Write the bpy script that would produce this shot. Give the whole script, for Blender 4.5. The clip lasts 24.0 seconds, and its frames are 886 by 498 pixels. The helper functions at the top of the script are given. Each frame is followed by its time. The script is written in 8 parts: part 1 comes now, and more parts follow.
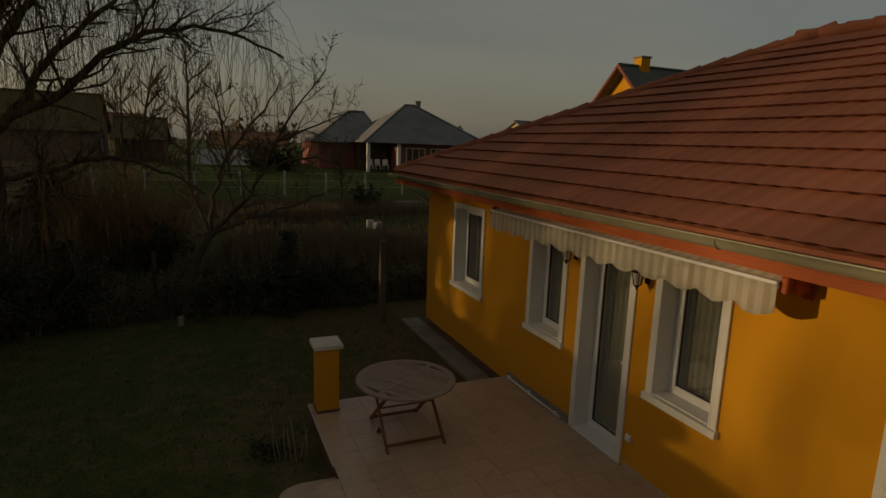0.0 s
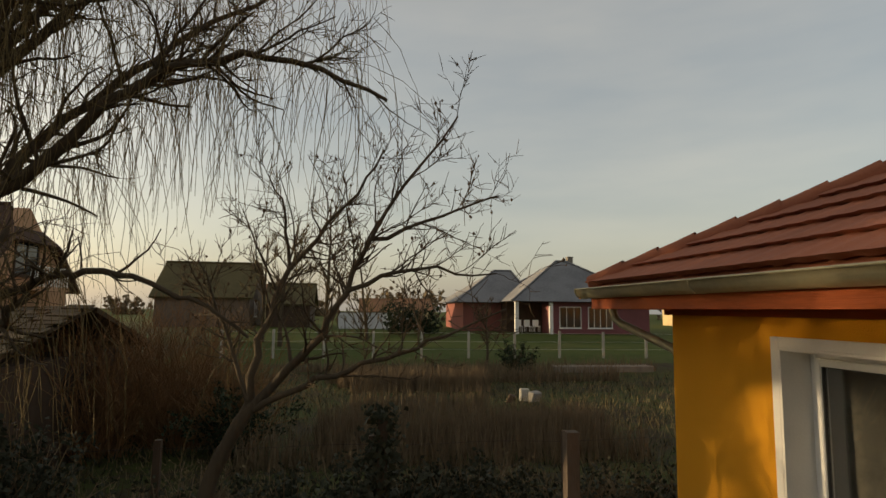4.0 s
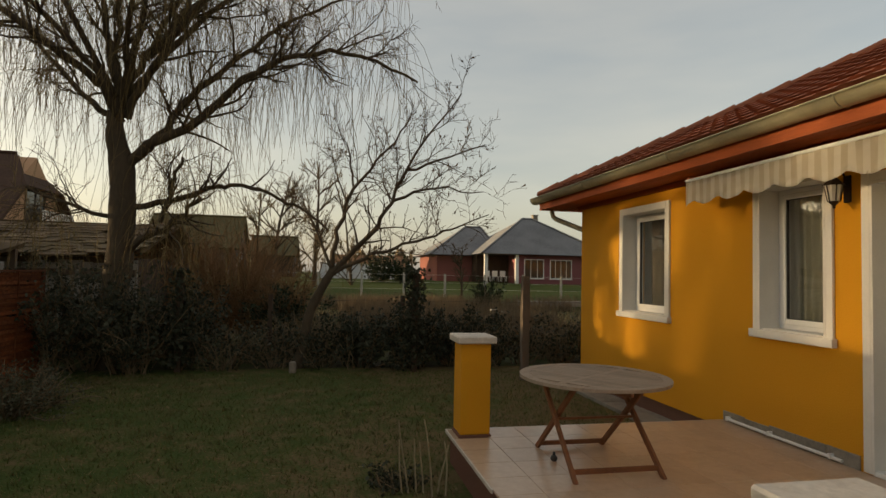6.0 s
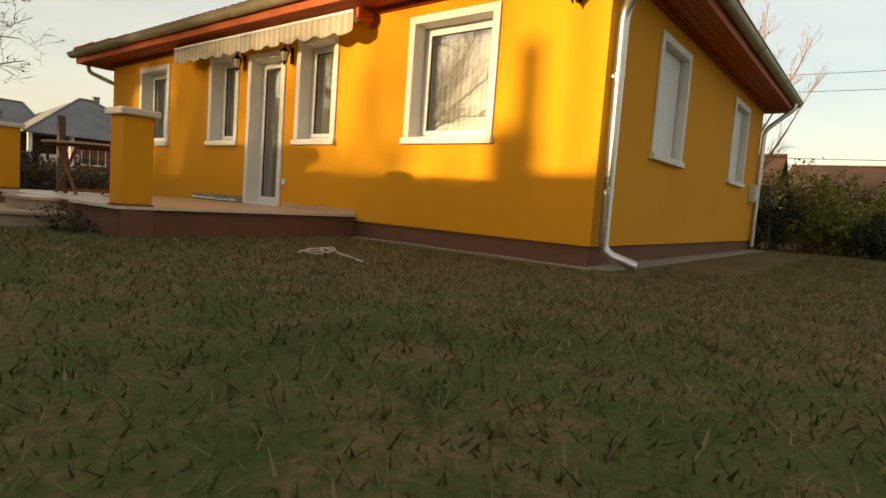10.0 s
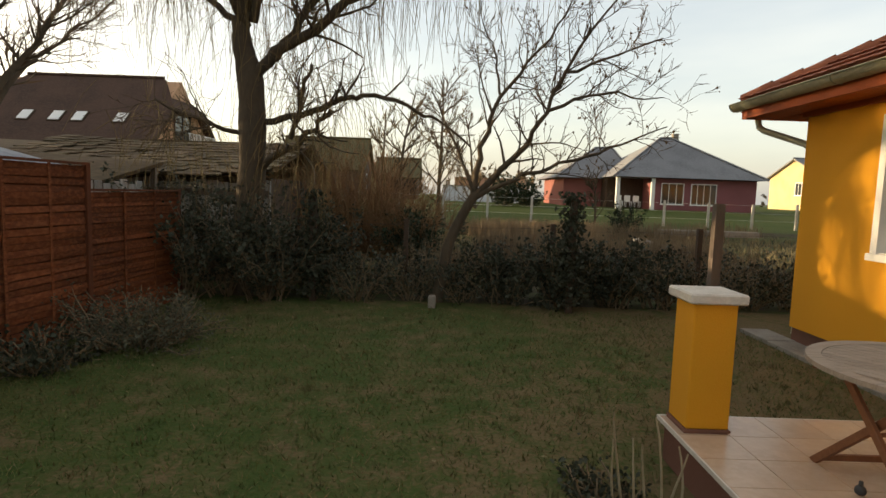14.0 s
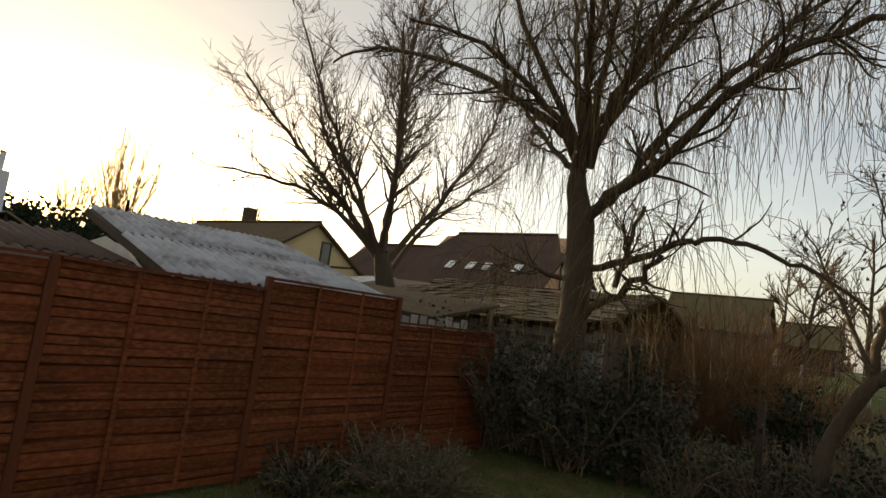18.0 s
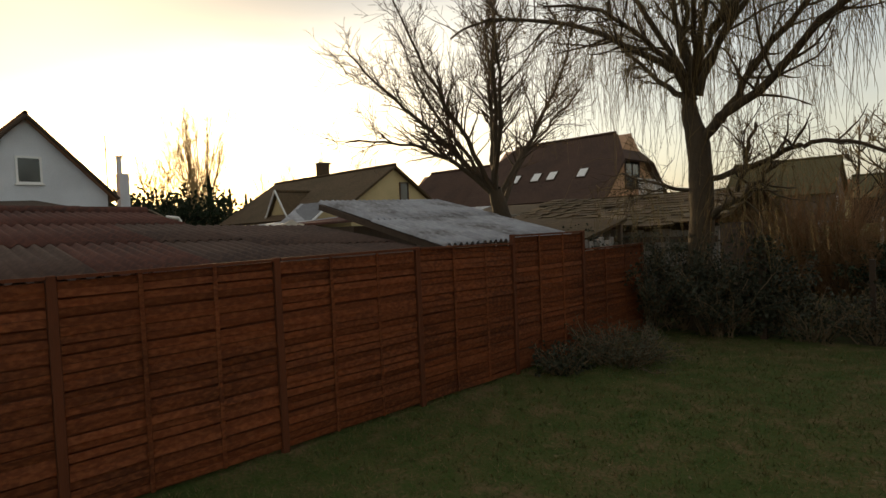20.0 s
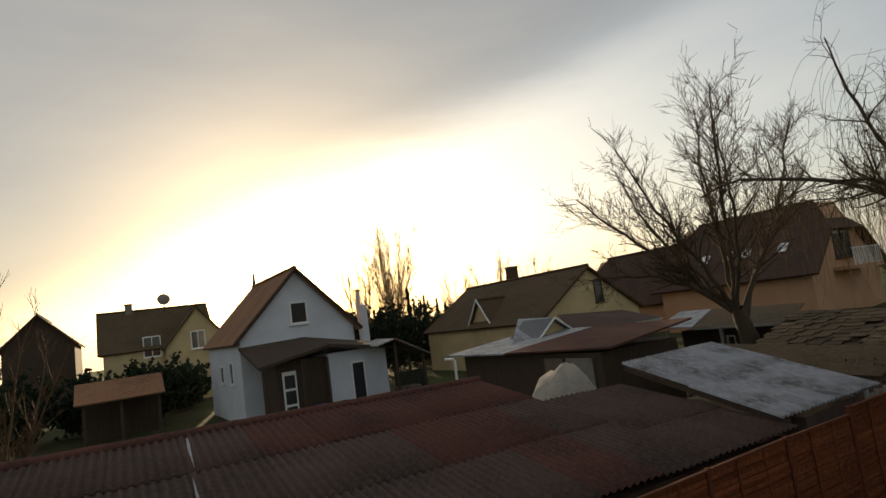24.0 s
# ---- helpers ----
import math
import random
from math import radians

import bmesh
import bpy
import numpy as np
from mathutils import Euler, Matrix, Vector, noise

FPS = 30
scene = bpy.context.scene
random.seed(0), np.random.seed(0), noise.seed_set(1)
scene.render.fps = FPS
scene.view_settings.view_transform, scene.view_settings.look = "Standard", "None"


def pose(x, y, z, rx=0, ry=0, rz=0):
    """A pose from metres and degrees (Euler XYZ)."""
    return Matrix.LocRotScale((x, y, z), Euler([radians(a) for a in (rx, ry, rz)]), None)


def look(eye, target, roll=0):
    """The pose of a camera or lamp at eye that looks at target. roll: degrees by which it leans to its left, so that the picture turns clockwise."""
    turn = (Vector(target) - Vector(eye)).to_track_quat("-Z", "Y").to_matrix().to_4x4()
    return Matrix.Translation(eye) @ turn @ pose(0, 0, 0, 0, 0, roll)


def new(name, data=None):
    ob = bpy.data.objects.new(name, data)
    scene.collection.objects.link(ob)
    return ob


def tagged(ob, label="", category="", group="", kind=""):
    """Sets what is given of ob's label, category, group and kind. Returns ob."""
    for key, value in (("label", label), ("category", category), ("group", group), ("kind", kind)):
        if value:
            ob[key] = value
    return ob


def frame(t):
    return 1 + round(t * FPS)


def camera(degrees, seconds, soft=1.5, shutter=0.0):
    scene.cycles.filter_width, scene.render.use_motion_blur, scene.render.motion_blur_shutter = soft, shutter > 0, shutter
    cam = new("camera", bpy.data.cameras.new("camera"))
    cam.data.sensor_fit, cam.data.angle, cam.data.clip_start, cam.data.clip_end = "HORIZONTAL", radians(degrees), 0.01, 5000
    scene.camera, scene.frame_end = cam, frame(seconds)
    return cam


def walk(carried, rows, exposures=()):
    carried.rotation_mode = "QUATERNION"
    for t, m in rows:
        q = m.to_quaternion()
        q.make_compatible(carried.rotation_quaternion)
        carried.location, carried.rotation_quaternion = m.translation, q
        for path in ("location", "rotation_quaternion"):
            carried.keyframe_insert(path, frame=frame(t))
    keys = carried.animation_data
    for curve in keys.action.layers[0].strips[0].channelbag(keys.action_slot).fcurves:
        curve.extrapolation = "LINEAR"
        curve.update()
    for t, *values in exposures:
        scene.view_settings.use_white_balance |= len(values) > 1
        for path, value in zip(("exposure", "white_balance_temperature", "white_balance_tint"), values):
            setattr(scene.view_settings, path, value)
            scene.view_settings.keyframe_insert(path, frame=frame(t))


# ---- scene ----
cam = camera(76.0, 24.0)
EXPOSURES = [(0, -1.7, 7500, 10), (0.35, -0.9, 7500, 10), (0.7, -0.05, 7600, 10), (1.5, 0.03, 7500, 10), (2.2, -0.08, 7000, 10), (3.5, -0.1, 7100, 10), (5.5, 0.0, 7200, 10), (6.4, 0.28, 7500, 10), (7, 0.7, 7900, 10), (8, 0.9, 7700, 10), (9, 0.62, 7700, 10), (9.5, 0.62, 7700, 10), (11.5, 0.65, 8000, 10), (12.2, 0.6, 7900, 10), (13, 0.38, 7300, 10), (14, 0.8, 6800, 10), (15, 0.7, 6900, 10), (16, 0.2, 6800, 10), (17, 0.4, 6800, 10), (17.5, 0.4, 6800, 10), (18.5, 0.3, 6900, 10), (20.5, 0.15, 7100, 10), (21.2, 0.12, 7100, 10), (22.3, 0.05, 6800, 10), (23.2, 0.05, 6500, 10), (24, -0.25, 6600, 10)]
PATH = [
    (0, (-4.134, 0.609, 3.704), (-3.358, 2.416, 3.340), 2.02),
    (0.5, (-4.129, 1.378, 3.516), (-3.213, 3.123, 3.174), 2.74),
    (1, (-4.020, 2.251, 3.415), (-3.003, 3.930, 3.027), 4.57),
    (1.5, (-3.719, 3.536, 3.241), (-2.741, 5.239, 2.866), 4.55),
    (2, (-3.359, 4.829, 3.207), (-2.609, 6.683, 3.228), 1.91),
    (2.5, (-3.078, 5.699, 3.257), (-2.585, 7.618, 3.530), -0.24),
    (3, (-2.944, 6.205, 3.337), (-2.641, 8.163, 3.607), -1.09),
    (3.5, (-2.776, 6.394, 3.155), (-2.508, 8.364, 3.368), 0.07),
    (5.5, (-3.587, 3.650, 1.990), (-3.189, 5.597, 2.217), 3.77),
    (6, (-4.109, 2.359, 1.750), (-3.705, 4.316, 1.837), 1.23),
    (6.5, (-4.527, 1.041, 1.497), (-4.082, 2.976, 1.261), -2.44),
    (7, (-4.983, -0.309, 1.116), (-4.411, 1.584, 0.813), 0.30),
    (7.5, (-4.979, -0.950, 1.007), (-4.244, 0.885, 0.705), 0.48),
    (8, (-4.972, -1.265, 0.907), (-3.992, 0.477, 0.856), 3.96),
    (8.5, (-5.063, -1.357, 0.695), (-3.809, 0.195, 0.824), 4.00),
    (9, (-5.029, -1.594, 0.656), (-3.587, -0.210, 0.570), 2.80),
    (9.5, (-5.185, -2.154, 0.496), (-3.579, -0.973, 0.335), 4.13),
    (11.5, (-5.030, -0.994, 1.121), (-3.750, 0.530, 0.924), 4.84),
    (12, (-4.757, -0.233, 1.401), (-3.546, 1.345, 1.196), 5.52),
    (12.5, (-4.678, 0.492, 1.569), (-3.584, 2.156, 1.379), 6.56),
    (13, (-4.742, 1.381, 1.754), (-3.991, 3.221, 1.530), 4.64),
    (13.5, (-4.552, 2.563, 1.834), (-4.186, 4.515, 1.598), 2.76),
    (14, (-4.479, 3.851, 1.755), (-4.476, 5.841, 1.560), 1.94),
    (14.5, (-4.381, 5.147, 1.628), (-4.533, 7.141, 1.649), 2.69),
    (15, (-4.511, 5.998, 1.514), (-4.798, 7.952, 1.831), 2.88),
    (15.5, (-4.593, 6.801, 1.507), (-5.054, 8.692, 1.964), 3.36),
    (16, (-4.758, 6.709, 1.747), (-5.419, 8.571, 2.054), -1.17),
    (16.5, (-4.723, 6.276, 2.062), (-5.441, 8.140, 1.975), -5.36),
    (17, (-4.485, 5.899, 2.075), (-5.282, 7.726, 1.908), -6.79),
    (17.5, (-4.169, 5.408, 1.999), (-5.214, 7.110, 2.104), -0.01),
    (18, (-3.865, 5.221, 1.821), (-5.111, 6.768, 2.051), 7.74),
    (18.5, (-3.968, 4.631, 1.910), (-5.202, 6.205, 1.928), 6.91),
    (20.5, (-3.928, 0.787, 2.281), (-5.305, 2.237, 2.231), -4.09),
    (20.7, (-3.972, 0.272, 2.423), (-5.319, 1.751, 2.377), -3.30),
    (21, (-3.911, 0.009, 2.601), (-5.228, 1.513, 2.556), -3.98),
    (21.5, (-3.958, -0.705, 2.709), (-5.210, 0.853, 2.662), -3.57),
    (22, (-3.851, -1.157, 2.923), (-5.169, 0.345, 2.830), -4.26),
    (22.5, (-3.857, -1.538, 2.997), (-5.275, -0.161, 2.688), -3.08),
    (23, (-3.957, -1.893, 3.346), (-5.427, -0.539, 3.255), -0.30),
    (23.5, (-4.274, -1.990, 3.951), (-5.792, -0.699, 4.121), -2.00),
    (24, (-3.972, -1.728, 4.276), (-5.642, -0.653, 4.509), -7.83),
]
walk(cam, [(t, look(e, g, r)) for t, e, g, r in PATH], EXPOSURES)

# ---------------------------------------------------------------- world and light
SUN_AZ, SUN_EL = 72.5, 6.5          # degrees to the left of +y, and above the horizon
sun_dir = Vector((-math.sin(radians(SUN_AZ)) * math.cos(radians(SUN_EL)),
                  math.cos(radians(SUN_AZ)) * math.cos(radians(SUN_EL)), math.sin(radians(SUN_EL))))
world = bpy.data.worlds.new("sky")
scene.world = world
world.use_nodes = True
wn, wl = world.node_tree.nodes, world.node_tree.links
wn.clear()
w_out = wn.new("ShaderNodeOutputWorld")
w_bg = wn.new("ShaderNodeBackground")
w_sky = wn.new("ShaderNodeTexSky")
w_sky.sky_type = "NISHITA"
w_sky.sun_disc = False
w_sky.sun_elevation = radians(SUN_EL)
w_sky.sun_rotation = radians(-SUN_AZ)
w_sky.air_density, w_sky.dust_density, w_sky.ozone_density = 1.0, 2.5, 1.5
w_bg.inputs["Strength"].default_value = 0.12
# a thin high overcast over the clear sky, uneven and paler where the cloud is thick
w_co, w_map, w_noise, w_noise2 = wn.new("ShaderNodeTexCoord"), wn.new("ShaderNodeMapping"), wn.new("ShaderNodeTexNoise"), wn.new("ShaderNodeTexNoise")
w_map.inputs["Scale"].default_value = (1.0, 1.0, 4.5)
w_noise.inputs["Scale"].default_value, w_noise.inputs["Detail"].default_value = 1.6, 5.0
w_noise2.inputs["Scale"].default_value, w_noise2.inputs["Detail"].default_value = 5.0, 6.0
wl.new(w_co.outputs["Generated"], w_map.inputs["Vector"])
for node in (w_noise, w_noise2):
    wl.new(w_map.outputs["Vector"], node.inputs["Vector"])
w_sum, w_ramp = wn.new("ShaderNodeMath"), wn.new("ShaderNodeValToRGB")
w_sum.operation = "MULTIPLY_ADD"
w_sum.inputs[1].default_value = 0.3
wl.new(w_noise2.outputs["Fac"], w_sum.inputs[0])
wl.new(w_noise.outputs["Fac"], w_sum.inputs[2])
w_ramp.color_ramp.elements[0].position, w_ramp.color_ramp.elements[0].color = 0.45, (2.1, 2.2, 2.25, 1)
w_ramp.color_ramp.elements[1].position, w_ramp.color_ramp.elements[1].color = 0.9, (3.2, 3.05, 2.75, 1)
wl.new(w_sum.outputs[0], w_ramp.inputs["Fac"])
w_add = wn.new("ShaderNodeMix")
w_add.data_type, w_add.blend_type = "RGBA", "ADD"
w_add.inputs["Factor"].default_value = 1.0
# a cloud sheet over the western sky, its lower edge rising to the right of the sun
w_sep, w_dot, w_tilt, w_edge, w_mask, w_att = wn.new("ShaderNodeSeparateXYZ"), wn.new("ShaderNodeVectorMath"), wn.new("ShaderNodeMath"), wn.new("ShaderNodeMath"), wn.new("ShaderNodeMapRange"), wn.new("ShaderNodeVectorMath")
wl.new(w_co.outputs["Generated"], w_sep.inputs[0])
wl.new(w_co.outputs["Generated"], w_dot.inputs[0])
w_dot.operation, w_dot.inputs[1].default_value = "DOT_PRODUCT", (0.36, 0.93, 0.0)
w_tilt.operation, w_tilt.inputs[1].default_value = "MULTIPLY_ADD", -0.36
wl.new(w_dot.outputs["Value"], w_tilt.inputs[0]); wl.new(w_sep.outputs["Z"], w_tilt.inputs[2])
w_edge.operation, w_edge.inputs[1].default_value = "MULTIPLY_ADD", 0.16
wl.new(w_sum.outputs[0], w_edge.inputs[0]); wl.new(w_tilt.outputs[0], w_edge.inputs[2])
w_mask.interpolation_type = "SMOOTHSTEP"
w_mask.inputs["From Min"].default_value, w_mask.inputs["From Max"].default_value = 0.27, 0.42
w_mask.inputs["To Min"].default_value, w_mask.inputs["To Max"].default_value = 1.0, 0.5
wl.new(w_edge.outputs[0], w_mask.inputs["Value"])
w_att.operation = "SCALE"
wl.new(w_sky.outputs["Color"], w_att.inputs[0]); wl.new(w_mask.outputs["Result"], w_att.inputs["Scale"])
w_low, w_sun, w_pow, w_gain, w_glow, w_both = wn.new("ShaderNodeMapRange"), wn.new("ShaderNodeVectorMath"), wn.new("ShaderNodeMath"), wn.new("ShaderNodeMath"), wn.new("ShaderNodeVectorMath"), wn.new("ShaderNodeVectorMath")
w_low.interpolation_type = "SMOOTHSTEP"
w_low.inputs["From Min"].default_value, w_low.inputs["From Max"].default_value = 0.26, 0.36
w_low.inputs["To Min"].default_value, w_low.inputs["To Max"].default_value = 1.0, 0.0
wl.new(w_edge.outputs[0], w_low.inputs["Value"])
w_sun.operation, w_sun.inputs[1].default_value = "DOT_PRODUCT", (sun_dir.x, sun_dir.y, 0.0)
wl.new(w_co.outputs["Generated"], w_sun.inputs[0])
w_pow.operation, w_pow.use_clamp = "POWER", True
w_pow.inputs[1].default_value = 3.5
wl.new(w_sun.outputs["Value"], w_pow.inputs[0])
w_gain.operation = "MULTIPLY"
wl.new(w_pow.outputs[0], w_gain.inputs[0]); wl.new(w_low.outputs["Result"], w_gain.inputs[1])
w_glow.operation, w_glow.inputs[0].default_value = "SCALE", (6.0, 5.2, 3.7)
wl.new(w_gain.outputs[0], w_glow.inputs["Scale"])
w_both.operation = "ADD"
wl.new(w_att.outputs["Vector"], w_both.inputs[0]); wl.new(w_glow.outputs["Vector"], w_both.inputs[1])
wl.new(w_both.outputs["Vector"], w_add.inputs["A"])
wl.new(w_ramp.outputs["Color"], w_add.inputs["B"])
wl.new(w_add.outputs["Result"], w_bg.inputs["Color"])
wl.new(w_bg.outputs["Background"], w_out.inputs["Surface"])

sun_data = bpy.data.lights.new("sun", "SUN")
sun_data.energy, sun_data.angle, sun_data.color = 5.0, radians(0.5), (1.0, 0.76, 0.46)
sun = new("sun", sun_data)
sun.matrix_world = look((0, 0, 30), Vector((0, 0, 30)) - sun_dir)


# ---------------------------------------------------------------- materials
def mat(name, base, rough=0.8, metal=0.0, dark=None, light=None, grain=30.0, stain=2.0, amount=0.5, bump=0.15,
        stretch=(1, 1, 1), per_piece=0.0, coords="Object", spec=0.3, bump_scale=0.02):
    """A surface with fine grain and broad stains over its base colour, and fine relief."""
    m = bpy.data.materials.new(name)
    m.use_nodes = True
    n, l = m.node_tree.nodes, m.node_tree.links
    p = n["Principled BSDF"]
    p.inputs["Roughness"].default_value, p.inputs["Metallic"].default_value = rough, metal
    p.inputs["Specular IOR Level"].default_value = spec
    geo = n.new("ShaderNodeNewGeometry")
    mp = n.new("ShaderNodeMapping")
    mp.inputs["Scale"].default_value = stretch
    l.new(geo.outputs["Position"], mp.inputs["Vector"])
    fine, broad = n.new("ShaderNodeTexNoise"), n.new("ShaderNodeTexNoise")
    for node, scale, detail in ((fine, grain, 4.0), (broad, stain, 5.0)):
        node.inputs["Scale"].default_value, node.inputs["Detail"].default_value = scale, detail
        l.new(mp.outputs["Vector"], node.inputs["Vector"])
    dark = dark or tuple(c * 0.55 for c in base)
    light = light or tuple(min(1, c * 1.3) for c in base)
    mix1, mix2 = n.new("ShaderNodeMix"), n.new("ShaderNodeMix")
    for mx in (mix1, mix2):
        mx.data_type = "RGBA"
    r1, r2 = n.new("ShaderNodeMapRange"), n.new("ShaderNodeMapRange")
    for r, src, top in ((r1, broad, amount), (r2, fine, amount * 0.7)):
        r.inputs["From Min"].default_value, r.inputs["From Max"].default_value = 0.42, 0.68
        r.inputs["To Max"].default_value = top
        l.new(src.outputs["Fac"], r.inputs["Value"])
    mix1.inputs["A"].default_value, mix1.inputs["B"].default_value = (*base, 1), (*dark, 1)
    l.new(r1.outputs["Result"], mix1.inputs["Factor"])
    l.new(mix1.outputs["Result"], mix2.inputs["A"])
    mix2.inputs["B"].default_value = (*light, 1)
    l.new(r2.outputs["Result"], mix2.inputs["Factor"])
    last = mix2.outputs["Result"]
    if per_piece:
        info, hsv, rr = n.new("ShaderNodeObjectInfo"), n.new("ShaderNodeHueSaturation"), n.new("ShaderNodeMapRange")
        rr.inputs["To Min"].default_value, rr.inputs["To Max"].default_value = 1 - per_piece, 1 + per_piece
        l.new(info.outputs["Random"], rr.inputs["Value"])
        l.new(rr.outputs["Result"], hsv.inputs["Value"])
        l.new(last, hsv.inputs["Color"])
        last = hsv.outputs["Color"]
    l.new(last, p.inputs["Base Color"])
    if bump:
        b = n.new("ShaderNodeBump")
        b.inputs["Strength"].default_value, b.inputs["Distance"].default_value = bump, bump_scale
        l.new(fine.outputs["Fac"], b.inputs["Height"])
        l.new(b.outputs["Normal"], p.inputs["Normal"])
    return m


M = {}
M["yellow"] = mat("yellow_render", (0.66, 0.30, 0.016), 0.9, grain=90, stain=0.7, amount=0.25, bump=0.35, dark=(0.54, 0.235, 0.014), light=(0.72, 0.345, 0.03), bump_scale=0.01)
M["plinth"] = mat("brown_plinth", (0.16, 0.075, 0.05), 0.9, grain=140, stain=1.5, amount=0.5, bump=0.5, dark=(0.09, 0.05, 0.035), light=(0.23, 0.12, 0.085), bump_scale=0.01)
M["white"] = mat("white_plaster", (0.74, 0.72, 0.67), 0.7, grain=60, stain=3, amount=0.15, bump=0.1)
M["pvc"] = mat("white_plastic", (0.80, 0.80, 0.78), 0.35, grain=20, stain=3, amount=0.08, bump=0.0, spec=0.5)
M["roof"] = mat("red_roof_tile", (0.31, 0.108, 0.06), 0.85, grain=60, stain=0.6, amount=0.35, bump=0.25, dark=(0.20, 0.072, 0.045), light=(0.37, 0.14, 0.08), per_piece=0.05)
M["gutter"] = mat("zinc_gutter", (0.40, 0.37, 0.25), 0.5, 0.3, grain=12, stain=2, amount=0.4, bump=0.05)
M["downpipe"] = mat("galvanised_pipe", (0.62, 0.63, 0.64), 0.3, 0.9, grain=12, stain=3, amount=0.3, bump=0.03)
M["orange_wood"] = mat("orange_stained_wood", (0.42, 0.095, 0.025), 0.6, grain=18, stain=2, amount=0.5, bump=0.2, stretch=(8, 0.6, 8))
M["tile"] = mat("beige_floor_tile", (0.50, 0.36, 0.25), 0.28, grain=22, stain=5, amount=0.5, bump=0.05, dark=(0.38, 0.26, 0.17), light=(0.60, 0.47, 0.35), per_piece=0.06, spec=0.5)
M["grout"] = mat("tile_grout", (0.46, 0.335, 0.235), 0.9, grain=60, stain=3, amount=0.3)
M["stone_cap"] = mat("pale_stone_cap", (0.60, 0.55, 0.48), 0.7, grain=45, stain=7, amount=0.5, bump=0.2, dark=(0.40, 0.36, 0.30))
M["step_side"] = mat("step_riser", (0.36, 0.29, 0.22), 0.8, grain=50, stain=5, amount=0.5, bump=0.2)
M["teak"] = mat("weathered_teak", (0.30, 0.235, 0.18), 0.75, grain=30, stain=4, amount=0.6, bump=0.2, stretch=(1.5, 10, 1.5), dark=(0.17, 0.125, 0.09), light=(0.42, 0.35, 0.28), per_piece=0.12)
M["teak_leg"] = mat("oiled_teak", (0.20, 0.085, 0.04), 0.6, grain=30, stain=4, amount=0.5, bump=0.15)
M["fence"] = mat("red_stained_lath", (0.145, 0.045, 0.018), 0.85, grain=14, stain=0.75, amount=0.9, bump=0.25, stretch=(2, 1.2, 2.4), dark=(0.07, 0.026, 0.014), light=(0.25, 0.09, 0.035), per_piece=0.2, spec=0.15)
M["fence_post"] = mat("red_stained_post", (0.115, 0.037, 0.015), 0.85, grain=25, stain=2, amount=0.5, bump=0.2, stretch=(6, 6, 0.6))
M["asbestos"] = mat("brown_fibre_cement", (0.088, 0.060, 0.049), 0.95, grain=14, stain=0.8, amount=0.7, bump=0.25, dark=(0.045, 0.035, 0.032), light=(0.14, 0.09, 0.07), per_piece=0.08, spec=0.12)
M["asbestos_red"] = mat("red_fibre_cement", (0.105, 0.050, 0.040), 0.95, grain=14, stain=0.8, amount=0.75, bump=0.25, dark=(0.052, 0.036, 0.032), light=(0.17, 0.07, 0.05), per_piece=0.08, spec=0.12)
M["metal_sheet"] = mat("grey_corrugated_sheet", (0.33, 0.34, 0.37), 0.6, 0.1, grain=6, stain=1.6, amount=0.85, bump=0.15, dark=(0.11, 0.10, 0.095), light=(0.44, 0.45, 0.47))
M["bark"] = mat("dark_bark", (0.085, 0.064, 0.042), 0.95, grain=22, stain=3, amount=0.6, bump=0.8, stretch=(1, 1, 0.35), bump_scale=0.03)
M["twig"] = mat("thin_twig", (0.115, 0.075, 0.042), 0.85, grain=9, stain=1, amount=0.5, bump=0)
# skyline twigs: backlight glare put into the colour as a paler tan
M["glare_twig"] = mat("glare_lightened_twig", (0.40, 0.29, 0.15), 0.85, grain=9, stain=1, amount=0.4, bump=0)
M["willow"] = mat("willow_twig", (0.165, 0.12, 0.05), 0.8, grain=9, stain=1, amount=0.5, bump=0)
M["glass"] = None


